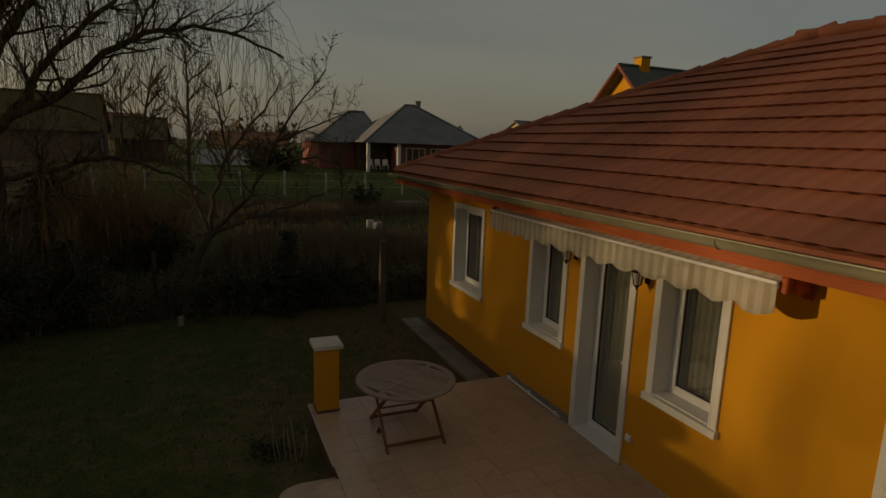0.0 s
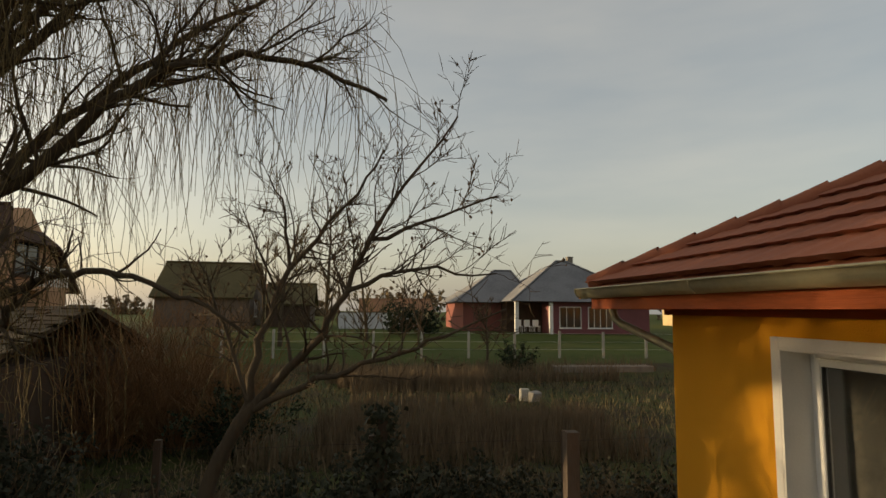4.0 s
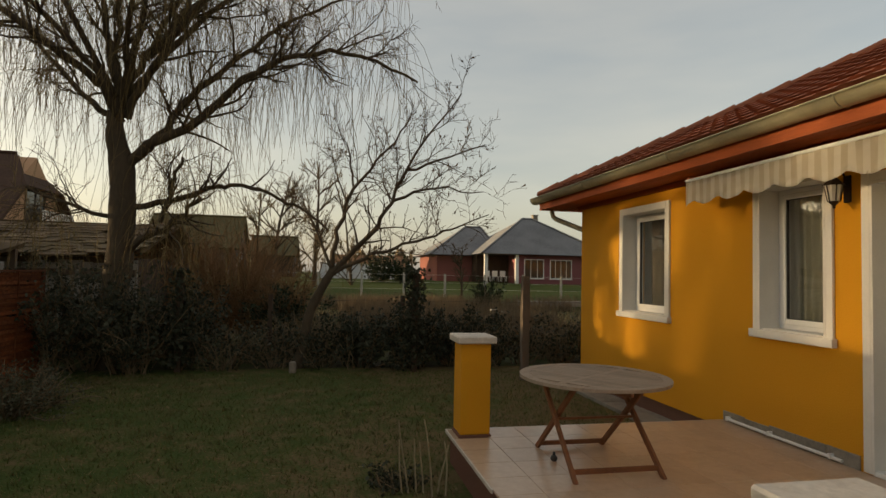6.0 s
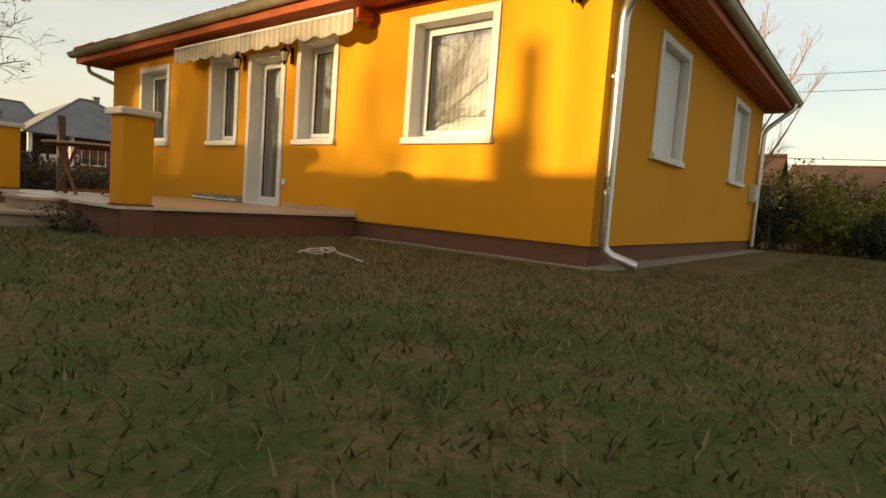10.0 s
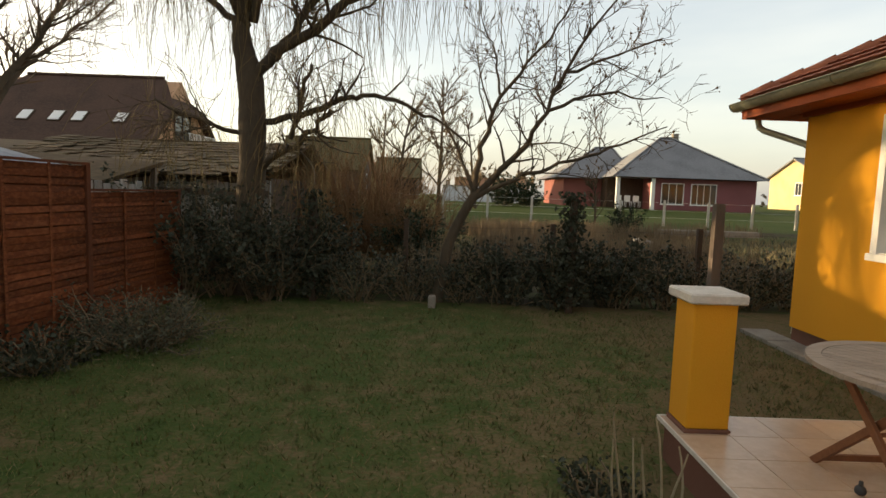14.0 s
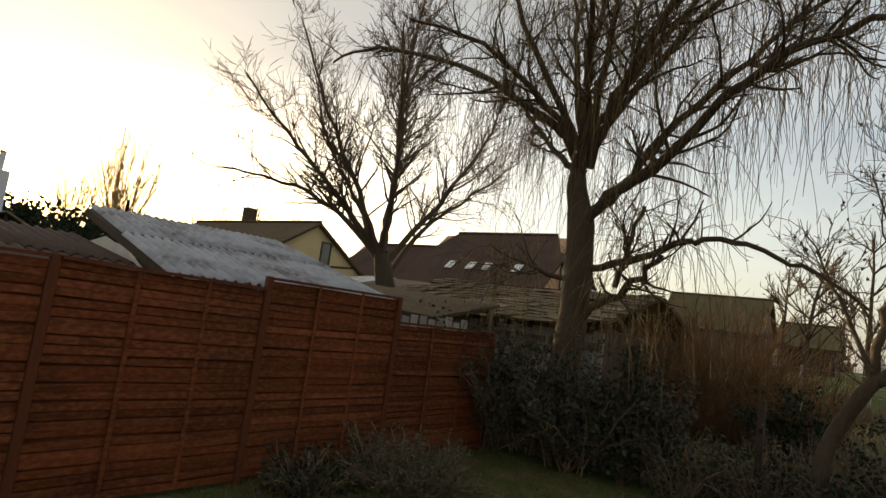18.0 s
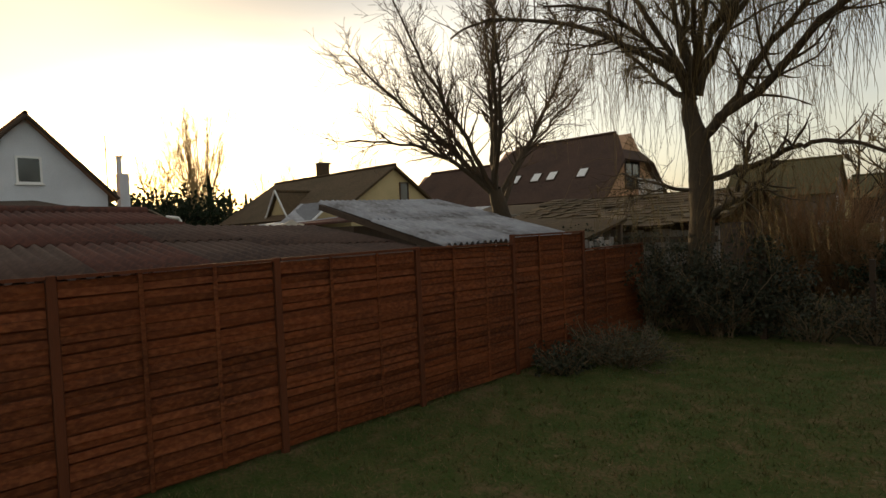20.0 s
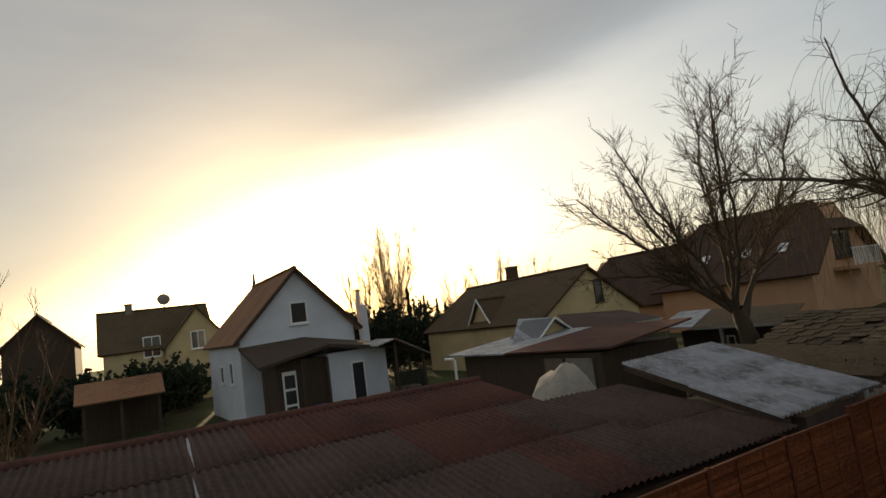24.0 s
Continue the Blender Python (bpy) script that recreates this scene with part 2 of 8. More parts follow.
def soil(name, stops, rough=0.95, scale=1.2, fine=38.0, bump=0.6, worn=None):
    """Broken ground or turf: several colours by noise of three sizes."""
    m = bpy.data.materials.new(name)
    m.use_nodes = True
    n, l = m.node_tree.nodes, m.node_tree.links
    p = n["Principled BSDF"]
    p.inputs["Roughness"].default_value, p.inputs["Specular IOR Level"].default_value = rough, 0.1
    geo = n.new("ShaderNodeNewGeometry")
    noises = []
    for s, d in ((scale, 6), (scale * 7, 4), (fine, 5)):
        t = n.new("ShaderNodeTexNoise")
        t.inputs["Scale"].default_value, t.inputs["Detail"].default_value = s, d
        l.new(geo.outputs["Position"], t.inputs["Vector"])
        noises.append(t)
    add = n.new("ShaderNodeMath"); add.operation = "ADD"
    add2 = n.new("ShaderNodeMath"); add2.operation = "MULTIPLY_ADD"
    l.new(noises[0].outputs["Fac"], add.inputs[0]); l.new(noises[1].outputs["Fac"], add.inputs[1])
    l.new(noises[2].outputs["Fac"], add2.inputs[0]); add2.inputs[1].default_value = 0.8
    l.new(add.outputs[0], add2.inputs[2])
    ramp = n.new("ShaderNodeValToRGB")
    sc = n.new("ShaderNodeMapRange")
    sc.inputs["From Min"].default_value, sc.inputs["From Max"].default_value = 0.95, 1.85
    last = add2.outputs[0]
    if worn:
        # trodden, drier turf towards one side
        xyz, edge, plus = n.new("ShaderNodeSeparateXYZ"), n.new("ShaderNodeMapRange"), n.new("ShaderNodeMath")
        edge.inputs["From Min"].default_value, edge.inputs["From Max"].default_value, edge.inputs["To Max"].default_value = worn
        l.new(geo.outputs["Position"], xyz.inputs[0]); l.new(xyz.outputs["X"], edge.inputs["Value"])
        plus.operation = "ADD"
        l.new(last, plus.inputs[0]); l.new(edge.outputs["Result"], plus.inputs[1])
        last = plus.outputs[0]
    l.new(last, sc.inputs["Value"]); l.new(sc.outputs["Result"], ramp.inputs["Fac"])
    el = ramp.color_ramp.elements
    el[0].color, el[1].color = (*stops[0], 1), (*stops[-1], 1)
    for i, c in enumerate(stops[1:-1]):
        e = el.new((i + 1) / (len(stops) - 1)); e.color = (*c, 1)
    l.new(ramp.outputs["Color"], p.inputs["Base Color"])
    b = n.new("ShaderNodeBump"); b.inputs["Strength"].default_value, b.inputs["Distance"].default_value = bump, 0.05
    l.new(add2.outputs[0], b.inputs["Height"]); l.new(b.outputs["Normal"], p.inputs["Normal"])
    return m


M["lawn"] = soil("lawn_turf", [(0.034, 0.042, 0.013), (0.05, 0.08, 0.02), (0.075, 0.086, 0.028), (0.15, 0.108, 0.056), (0.105, 0.09, 0.04)], scale=0.45, fine=26.0, worn=(-4.0, -0.6, 0.3))
M["wild"] = soil("rough_garden_soil", [(0.026, 0.021, 0.015), (0.06, 0.047, 0.03), (0.06, 0.08, 0.024), (0.115, 0.09, 0.055)], scale=0.35, fine=14)
M["meadow"] = soil("green_meadow", [(0.038, 0.055, 0.014), (0.055, 0.078, 0.018), (0.075, 0.092, 0.026), (0.10, 0.095, 0.04)], scale=0.3, fine=9)


def glass_mat():
    m = bpy.data.materials.new("window_glass")
    m.use_nodes = True
    n, l = m.node_tree.nodes, m.node_tree.links
    n.remove(n["Principled BSDF"])
    out = n["Material Output"]
    mix, tr, gl, lw = n.new("ShaderNodeMixShader"), n.new("ShaderNodeBsdfTransparent"), n.new("ShaderNodeBsdfGlossy"), n.new("ShaderNodeLayerWeight")
    pw, rg = n.new("ShaderNodeMath"), n.new("ShaderNodeMapRange")
    pw.operation = "POWER"
    pw.inputs[1].default_value = 4.0
    rg.inputs["To Min"].default_value, rg.inputs["To Max"].default_value = 0.17, 0.95
    l.new(lw.outputs["Facing"], pw.inputs[0]); l.new(pw.outputs[0], rg.inputs["Value"])
    tr.inputs["Color"].default_value = (0.93, 0.95, 0.94, 1)
    gl.inputs["Roughness"].default_value = 0.02
    l.new(rg.outputs["Result"], mix.inputs["Fac"]); l.new(tr.outputs[0], mix.inputs[1]); l.new(gl.outputs[0], mix.inputs[2])
    l.new(mix.outputs[0], out.inputs["Surface"])
    return m


M["glass"] = glass_mat()


# ---------------------------------------------------------------- mesh helpers
def link_mesh(name, bm, material, parent=None, label="", smooth=False):
    me = bpy.data.meshes.new(name)
    bm.normal_update()
    bm.to_mesh(me)
    bm.free()
    if smooth:
        me.polygons.foreach_set("use_smooth", [True] * len(me.polygons))
    me.materials.append(material)
    ob = new(name, me)
    if parent:
        ob.parent = parent
    if label:
        ob["label"] = label
    return ob


def part(name, bm, material, parent, label="", smooth=False):
    return link_mesh(name, bm, material, parent, label, smooth)


def box(bm, x0, x1, y0, y1, z0, z1, bevel=0.0):
    r = bmesh.ops.create_cube(bm, size=1.0, matrix=Matrix.Translation(((x0 + x1) / 2, (y0 + y1) / 2, (z0 + z1) / 2)) @ Matrix.Diagonal((abs(x1 - x0), abs(y1 - y0), abs(z1 - z0), 1)))
    if bevel:
        edges = list({e for v in r["verts"] for e in v.link_edges})
        bmesh.ops.bevel(bm, geom=edges, offset=bevel, segments=1, affect="EDGES")
    return bm


def boxes(*list_of, bevel=0.0):
    bm = bmesh.new()
    for b in list_of:
        box(bm, *b, bevel=bevel)
    return bm


def prism(bm, outline, axis, a, b):
    """A solid with the given outline (pairs) swept from a to b along the axis x, y or z."""
    def at(u, v, w):
        return {"x": (w, u, v), "y": (u, w, v), "z": (u, v, w)}[axis]
    lo = [bm.verts.new(at(u, v, a)) for u, v in outline]
    hi = [bm.verts.new(at(u, v, b)) for u, v in outline]
    faces = [bm.faces.new(lo), bm.faces.new(hi[::-1])]
    for i in range(len(lo)):
        j = (i + 1) % len(lo)
        faces.append(bm.faces.new((lo[j], lo[i], hi[i], hi[j])))
    bmesh.ops.recalc_face_normals(bm, faces=faces)
    return bm


def tube_data(points, radii, sides):
    """Vertices and faces of a tube along a polyline."""
    pts = np.asarray(points, float)
    n = len(pts)
    tang = np.gradient(pts, axis=0)
    tang /= np.linalg.norm(tang, axis=1, keepdims=True) + 1e-9
    ref = np.array([0.31, 0.17, 0.93]) if abs(tang[0] @ [0.31, 0.17, 0.93]) < 0.93 else np.array([1.0, 0, 0])
    u = np.cross(tang, ref)
    u /= np.linalg.norm(u, axis=1, keepdims=True) + 1e-9
    v = np.cross(tang, u)
    a = np.linspace(0, 2 * math.pi, sides, endpoint=False)
    ring = pts[:, None] + np.asarray(radii)[:, None, None] * (np.cos(a)[None, :, None] * u[:, None] + np.sin(a)[None, :, None] * v[:, None])
    verts = ring.reshape(-1, 3)
    i, j = np.meshgrid(np.arange(n - 1), np.arange(sides), indexing="ij")
    k = (j + 1) % sides
    faces = np.stack([i * sides + j, i * sides + k, (i + 1) * sides + k, (i + 1) * sides + j], -1).reshape(-1, 4)
    return verts, faces


def tubes(name, lines, material, parent=None, smooth=True):
    """One mesh from many (points, radii, sides) tubes."""
    vs, fs, off = [], [], 0
    for points, radii, sides in lines:
        v, f = tube_data(points, radii, sides)
        vs.append(v); fs.append(f + off); off += len(v)
    v, f = np.concatenate(vs), np.concatenate(fs)
    me = bpy.data.meshes.new(name)
    me.vertices.add(len(v)); me.vertices.foreach_set("co", v.ravel())
    me.loops.add(f.size); me.loops.foreach_set("vertex_index", f.ravel())
    me.polygons.add(len(f)); me.polygons.foreach_set("loop_start", np.arange(len(f)) * 4)
    me.update(calc_edges=True)
    if smooth:
        me.polygons.foreach_set("use_smooth", [True] * len(f))
    me.materials.append(material)
    ob = new(name, me)
    if parent:
        ob.parent = parent
    return ob


def raw_mesh(name, verts, faces, material, parent=None):
    me = bpy.data.meshes.new(name)
    me.from_pydata([tuple(v) for v in verts], [], [tuple(f) for f in faces])
    me.update()
    me.materials.append(material)
    ob = new(name, me)
    if parent:
        ob.parent = parent
    return ob


def thing(name, at, label, category, group="", kind=""):
    ob = new(name)
    ob.empty_display_size = 0.1
    ob.location = at
    return tagged(ob, label, category, group, kind)


def settle(root):
    """Parts were built in world coordinates: keep them there under a root that stands at the thing's base."""
    inv = Matrix.Translation(root.location).inverted()
    for c in root.children:
        c.matrix_parent_inverse = inv
    return root



def seat(root, at, size=(1, 1, 1), turn=0.0, tip=0.0):
    """Set a finished thing at its place in the plan, with its true size, turned about its base (degrees)."""
    root.location, root.scale = at, size
    root.rotation_euler = (radians(tip), 0, radians(turn))
    return root


def smooth_line(pts, n):
    """Catmull-Rom through the points, n steps a span."""
    p = [np.array(q, float) for q in pts]
    p = [2 * p[0] - p[1]] + p + [2 * p[-1] - p[-2]]
    out = []
    for i in range(1, len(p) - 2):
        for k in range(n):
            t = k / n
            out.append(0.5 * (2 * p[i] + (p[i + 1] - p[i - 1]) * t + (2 * p[i - 1] - 5 * p[i] + 4 * p[i + 1] - p[i + 2]) * t * t + (3 * p[i] - p[i - 1] - 3 * p[i + 1] + p[i + 2]) * t ** 3))
    out.append(p[-2])
    return np.array(out)



# ---------------------------------------------------------------- ground
def ground():
    xs = [-400, -120, -60, -40, -30, -22, -16, -12, -8.95, -6, -3, 0, 3, 6, 10, 16, 24, 34, 60, 120, 400]
    ys = [-400, -120, -50, -25, -12, -6, -3, 0, 3, 6, 9, 11, 12.9, 17, 20, 24, 29, 34, 40, 50, 70, 120, 400]
    me = bpy.data.meshes.new("ground")
    verts = [(x, y, 0.0 if y < 30 else 0.25 if y < 36 else 0.5 if y < 45 else 1.0 if y < 60 else 1.2) for y in ys for x in xs]
    w = len(xs)
    faces = [(j * w + i, j * w + i + 1, (j + 1) * w + i + 1, (j + 1) * w + i) for j in range(len(ys) - 1) for i in range(w - 1)]
    me.from_pydata(verts, [], faces)
    for key in ("lawn", "wild", "meadow"):
        me.materials.append(M[key])
    for p in me.polygons:
        c = p.center
        lawn = -8.95 < c.x < 40 and -50 < c.y < 12.9
        meadow = c.y > 34 and c.x > -14 or c.y > 70 or abs(c.x) > 60 or c.y < -25
        p.material_index = 0 if lawn else 2 if meadow else 1
    return tagged(new("ground", me), "flat garden ground with patchy winter lawn and rough plots", "ground", kind="structure")


ground()

# ---------------------------------------------------------------- the yellow bungalow
HY0, HY1, HX1, WALL_TOP = 0.14, 11.0, 8.0, 2.94
PLINTH = 0.215
house = thing("house", (4.6, 5.5, 0), "yellow rendered bungalow with red hipped tile roof", "house")
WIN_Z0, WIN_Z1, DOOR_Z0 = 1.215, 2.71, 0.305
OPENINGS = [(1.365, 2.655, WIN_Z0, WIN_Z1), (3.92, 4.80, WIN_Z0, WIN_Z1), (5.07, 6.02, DOOR_Z0, 2.60), (6.28, 7.17, WIN_Z0, WIN_Z1), (8.55, 9.74, WIN_Z0, WIN_Z1)]
TRIM = 0.07


def wall_boxes(a0, a1, z0, z1, holes):
    """Rectangles (a, z) that fill a wall round its openings."""
    cuts = sorted({a0, a1, *[h[0] for h in holes], *[h[1] for h in holes]})
    out = []
    for a, b in zip(cuts, cuts[1:]):
        mid = (a + b) / 2
        h = [h for h in holes if h[0] < mid < h[1]]
        if not h:
            out.append((a, b, z0, z1))
        else:
            if h[0][2] > z0:
                out.append((a, b, z0, h[0][2]))
            if h[0][3] < z1:
                out.append((a, b, h[0][3], z1))
    return out


def holes_inner(holes):
    return [(a + TRIM, b - TRIM, z0 + (TRIM if z0 > 0.5 else 0), z1 - TRIM) for a, b, z0, z1 in holes]


bm = bmesh.new()
for a, b, z0, z1 in wall_boxes(HY0, HY1, PLINTH, WALL_TOP, holes_inner(OPENINGS)):
    box(bm, 0, 0.35, a, b, z0, z1)
bmesh.ops.remove_doubles(bm, verts=bm.verts, dist=1e-4)
part("wall", bm, M["yellow"], house)
SOUTH = [(1.43, 2.63, WIN_Z0, 2.66), (5.37, 6.60, WIN_Z0, 2.66)]
bm = bmesh.new()
for a, b, z0, z1 in wall_boxes(0.35, HX1, PLINTH, WALL_TOP, holes_inner(SOUTH)):
    box(bm, a, b, HY0, HY0 + 0.35, z0, z1)
bmesh.ops.remove_doubles(bm, verts=bm.verts, dist=1e-4)
part("wall", bm, M["yellow"], house)
part("wall", boxes((0.35, HX1, HY1 - 0.35, HY1, PLINTH, WALL_TOP)), M["yellow"], house)
part("wall", boxes((HX1 - 0.35, HX1, HY0 + 0.35, HY1 - 0.35, PLINTH, WALL_TOP)), M["yellow"], house)
part("plinth", boxes((0.025, HX1 - 0.03, HY0 + 0.025, HY1 - 0.025, -0.3, PLINTH - 0.002)), M["plinth"], house, "dark brown rendered plinth")

# roof: eave line, short ridge, soffit, fascia
EX0, EX1, EY0, EY1, EZ = -0.47, HX1 + 0.5, HY0 - 0.46, HY1 + 0.70, 3.11
RX, RY0, RY1, RZ = 4.2, 4.6, 6.47, 5.43
bm = bmesh.new()
v = [bm.verts.new(c) for c in ((EX0, EY0, EZ), (EX1, EY0, EZ), (EX1, EY1, EZ), (EX0, EY1, EZ), (RX, RY0, RZ), (RX, RY1, RZ))]
lo = [bm.verts.new(c) for c in ((EX0, EY0, EZ - 0.05), (EX1, EY0, EZ - 0.05), (EX1, EY1, EZ - 0.05), (EX0, EY1, EZ - 0.05))]
for f in ((0, 4, 5, 3), (1, 4, 0), (2, 5, 4, 1), (3, 5, 2)):
    bm.faces.new([v[i] for i in f])
bm.faces.new(lo)
for i in range(4):
    bm.faces.new((v[i], v[(i + 1) % 4], lo[(i + 1) % 4], lo[i]))
bmesh.ops.recalc_face_normals(bm, faces=bm.faces)
roof = part("roof", bm, M["roof"], house, "red-brown tiled hipped roof")

# soffit boards and fascias, one part each
for k in range(4):
    x0, x1 = EX0 + 0.03 + k * 0.105, EX1 - 0.03 - k * 0.105 - 0.098
    y0, y1 = EY0 + 0.03 + k * 0.112, EY1 - 0.03 - k * 0.112
    for b in ((x0, x0 + 0.098, EY0 + 0.03, EY1 - 0.03), (x1, x1 + 0.098, EY0 + 0.03, EY1 - 0.03), (EX0 + 0.46, EX1 - 0.46, y0, y0 + 0.105), (EX0 + 0.46, EX1 - 0.46, y1 - 0.105, y1)):
        part("soffit_board", boxes((*b, 2.90, 2.925)), M["orange_wood"], house, "orange-stained soffit board")
for b in ((EX0, EX0 + 0.025, EY0, EY1), (EX1 - 0.025, EX1, EY0, EY1), (EX0 + 0.025, EX1 - 0.025, EY0, EY0 + 0.025), (EX0 + 0.025, EX1 - 0.025, EY1 - 0.025, EY1)):
    part("fascia", boxes((*b, 2.89, 3.05)), M["orange_wood"], house, "orange-stained fascia board")
part("wall_trim", boxes((-0.05, -0.002, HY0 - 0.05, HY1 + 0.05, 2.84, 2.898), (0, HX1, HY0 - 0.05, HY0 - 0.002, 2.84, 2.898)), M["orange_wood"], house)


def gutter(a, b, along):
    """Half-round gutter from a to b."""
    a, b = Vector(a), Vector(b)
    d = (b - a).normalized()
    side = Vector((0, 0, 1)).cross(d)
    bm = bmesh.new()
    rows = []
    for p in (a, b):
        ring = []
        for r in (0.088, 0.080):
            for k in range(9):
                t = math.pi + math.pi * k / 8
                ring.append(bm.verts.new(p + side * (r * math.cos(t)) + Vector((0, 0, r * math.sin(t)))))
        rows.append(ring)
    for k in range(8):
        bm.faces.new((rows[0][k], rows[0][k + 1], rows[1][k + 1], rows[1][k]))
        bm.faces.new((rows[0][9 + k + 1], rows[0][9 + k], rows[1][9 + k], rows[1][9 + k + 1]))
    for k in (0, 8):
        bm.faces.new((rows[0][k], rows[1][k], rows[1][9 + k], rows[0][9 + k]))
    for ring in rows:
        for k in range(8):
            bm.faces.new((ring[k], ring[k + 1], ring[9 + k + 1], ring[9 + k]))
    g = part("gutter", bm, M["gutter"], house, "weathered zinc half-round gutter", smooth=True)
    # rolled front lip and joint collars
    n = max(2, round((b - a).length / 2.0))
    for k in range(n + 1):
        p = a + (b - a) * (k / n)
        pts = [p + side * (0.091 * math.cos(math.pi + math.pi * i / 8)) + Vector((0, 0, 0.091 * math.sin(math.pi + math.pi * i / 8))) for i in range(9)]
        tubes("gutter_bracket", [(pts, [0.008] * 9, 5)], M["gutter"], g)
    lip = [a + side * (-0.091) + Vector((0, 0, 0.004)), (a + b) / 2 + side * (-0.091) + Vector((0, 0, 0.004)), b + side * (-0.091) + Vector((0, 0, 0.004))]
    tubes("gutter_lip", [(lip, [0.011] * 3, 6)], M["gutter"], g)
    lip2 = [p + side * 0.182 for p in lip]
    tubes("gutter_lip", [(lip2, [0.009] * 3, 6)], M["gutter"], g)
    return g


GX = EX0 - 0.06
gutter((GX, EY0 - 0.06, 3.08), (GX, EY1 + 0.06, 3.08), "y")
gutter((GX + 0.1, EY0 - 0.06, 3.08), (EX1, EY0 - 0.06, 3.08), "x")
gutter((GX + 0.1, EY1 + 0.06, 3.08), (EX1, EY1 + 0.06, 3.08), "x")


def downpipe(points, radius, label):
    pts = []
    for i, p in enumerate(points):
        p = Vector(p)
        if 0 < i < len(points) - 1:
            a, b = (Vector(points[i - 1]) - p), (Vector(points[i + 1]) - p)
            r = min(0.1, a.length / 2, b.length / 2)
            a, b = p + a.normalized() * r, p + b.normalized() * r
            pts += [a, (a + p * 2 + b) / 4, b]
        else:
            pts.append(p)
    pipe = tubes("downpipe", [(pts, [radius] * len(pts), 14)], M["downpipe"], house)
    pipe["label"] = label
    return pipe


pipe = downpipe([(-0.2, EY0 - 0.06, 3.02), (-0.2, EY0 - 0.06, 2.86), (0.10, HY0 - 0.09, 2.46), (0.10, HY0 - 0.09, 0.17), (0.16, HY0 - 0.42, 0.06)], 0.05, "shiny galvanised rain downpipe")
for z in (0.75, 1.85):
    bm = bmesh.new()
    bmesh.ops.create_cone(bm, cap_ends=True, segments=14, radius1=0.056, radius2=0.056, depth=0.04, matrix=Matrix.Translation((0.10, HY0 - 0.09, z)))
    box(bm, 0.09, 0.11, HY0 - 0.05, HY0 + 0.01, z - 0.012, z + 0.012)
    part("pipe_clip", bm, M["downpipe"], pipe)
dark_pipe = downpipe([(-0.22, EY1 + 0.04, 3.0), (-0.22, EY1 + 0.04, 2.78), (0.12, HY1 + 0.07, 2.50), (0.12, HY1 + 0.07, 0.1)], 0.042, "dark zinc rain downpipe")
dark_pipe.data.materials[0] = M["gutter"]
downpipe([(8.1, EY0 - 0.06, 3.02), (8.1, EY0 - 0.06, 2.9), (7.9, HY0 - 0.07, 2.45), (7.9, HY0 - 0.07, 0.1)], 0.045, "zinc rain downpipe")
settle(house)


# ---------------------------------------------------------------- windows and doors of the bungalow
def cloth(name, bm_w, a0, a1, z0, z1, depth, folds, material, parent, axis, seed):
    """A hanging curtain with folds, from a0 to a1."""
    rnd = random.Random(seed)
    n = folds * 6
    ph = [rnd.uniform(-0.5, 0.5) for _ in range(n + 1)]
    verts, faces = [], []
    for iz in range(5):
        z = z1 + (z0 - z1) * iz / 4
        for i in range(n + 1):
            a = a0 + (a1 - a0) * i / n
            d = depth + 0.022 * math.sin(i / 6 * 2 * math.pi + ph[i] * 0.6) * (0.55 + 0.45 * iz / 4)
            verts.append((d, a, z) if axis == "x" else (a, d, z))
    for iz in range(4):
        for i in range(n):
            q = iz * (n + 1) + i
            faces.append((q, q + 1, q + n + 2, q + n + 1))
    ob = raw_mesh(name, verts, faces, material, parent)
    ob.data.polygons.foreach_set("use_smooth", [True] * len(ob.data.polygons))
    return ob


def cloth_mat(name, colour, see):
    m = bpy.data.materials.new(name)
    m.use_nodes = True
    n, l = m.node_tree.nodes, m.node_tree.links
    p = n["Principled BSDF"]
    p.inputs["Roughness"].default_value = 0.95
    tex, geo, mp, mix = n.new("ShaderNodeTexNoise"), n.new("ShaderNodeNewGeometry"), n.new("ShaderNodeMapping"), n.new("ShaderNodeMix")
    mp.inputs["Scale"].default_value = (14, 14, 1.2)
    tex.inputs["Scale"].default_value = 3
    mix.data_type = "RGBA"
    l.new(geo.outputs["Position"], mp.inputs["Vector"]); l.new(mp.outputs["Vector"], tex.inputs["Vector"]); l.new(tex.outputs["Fac"], mix.inputs["Factor"])
    mix.inputs["A"].default_value, mix.inputs["B"].default_value = (*[c * 0.75 for c in colour], 1), (*colour, 1)
    l.new(mix.outputs["Result"], p.inputs["Base Color"])
    p.inputs["Alpha"].default_value = see
    return m


M["sheer"] = cloth_mat("sheer_curtain", (0.50, 0.47, 0.41), 0.85)
M["drape"] = cloth_mat("beige_drape", (0.46, 0.44, 0.36), 1.0)
M["blind"] = cloth_mat("grey_blind", (0.20, 0.185, 0.165), 1.0)
M["shutter"] = mat("white_roller_shutter", (0.72, 0.74, 0.76), 0.5, grain=20, stain=4, amount=0.12, bump=0)
M["seal"] = mat("dark_gasket", (0.05, 0.05, 0.05), 0.6, bump=0)
M["room"] = mat("dim_room_plaster", (0.55, 0.50, 0.42), 0.9, grain=10, stain=1, amount=0.3)
M["leaf"] = mat("dark_green_leaf", (0.035, 0.075, 0.02), 0.5, grain=20, stain=6, amount=0.5, bump=0)

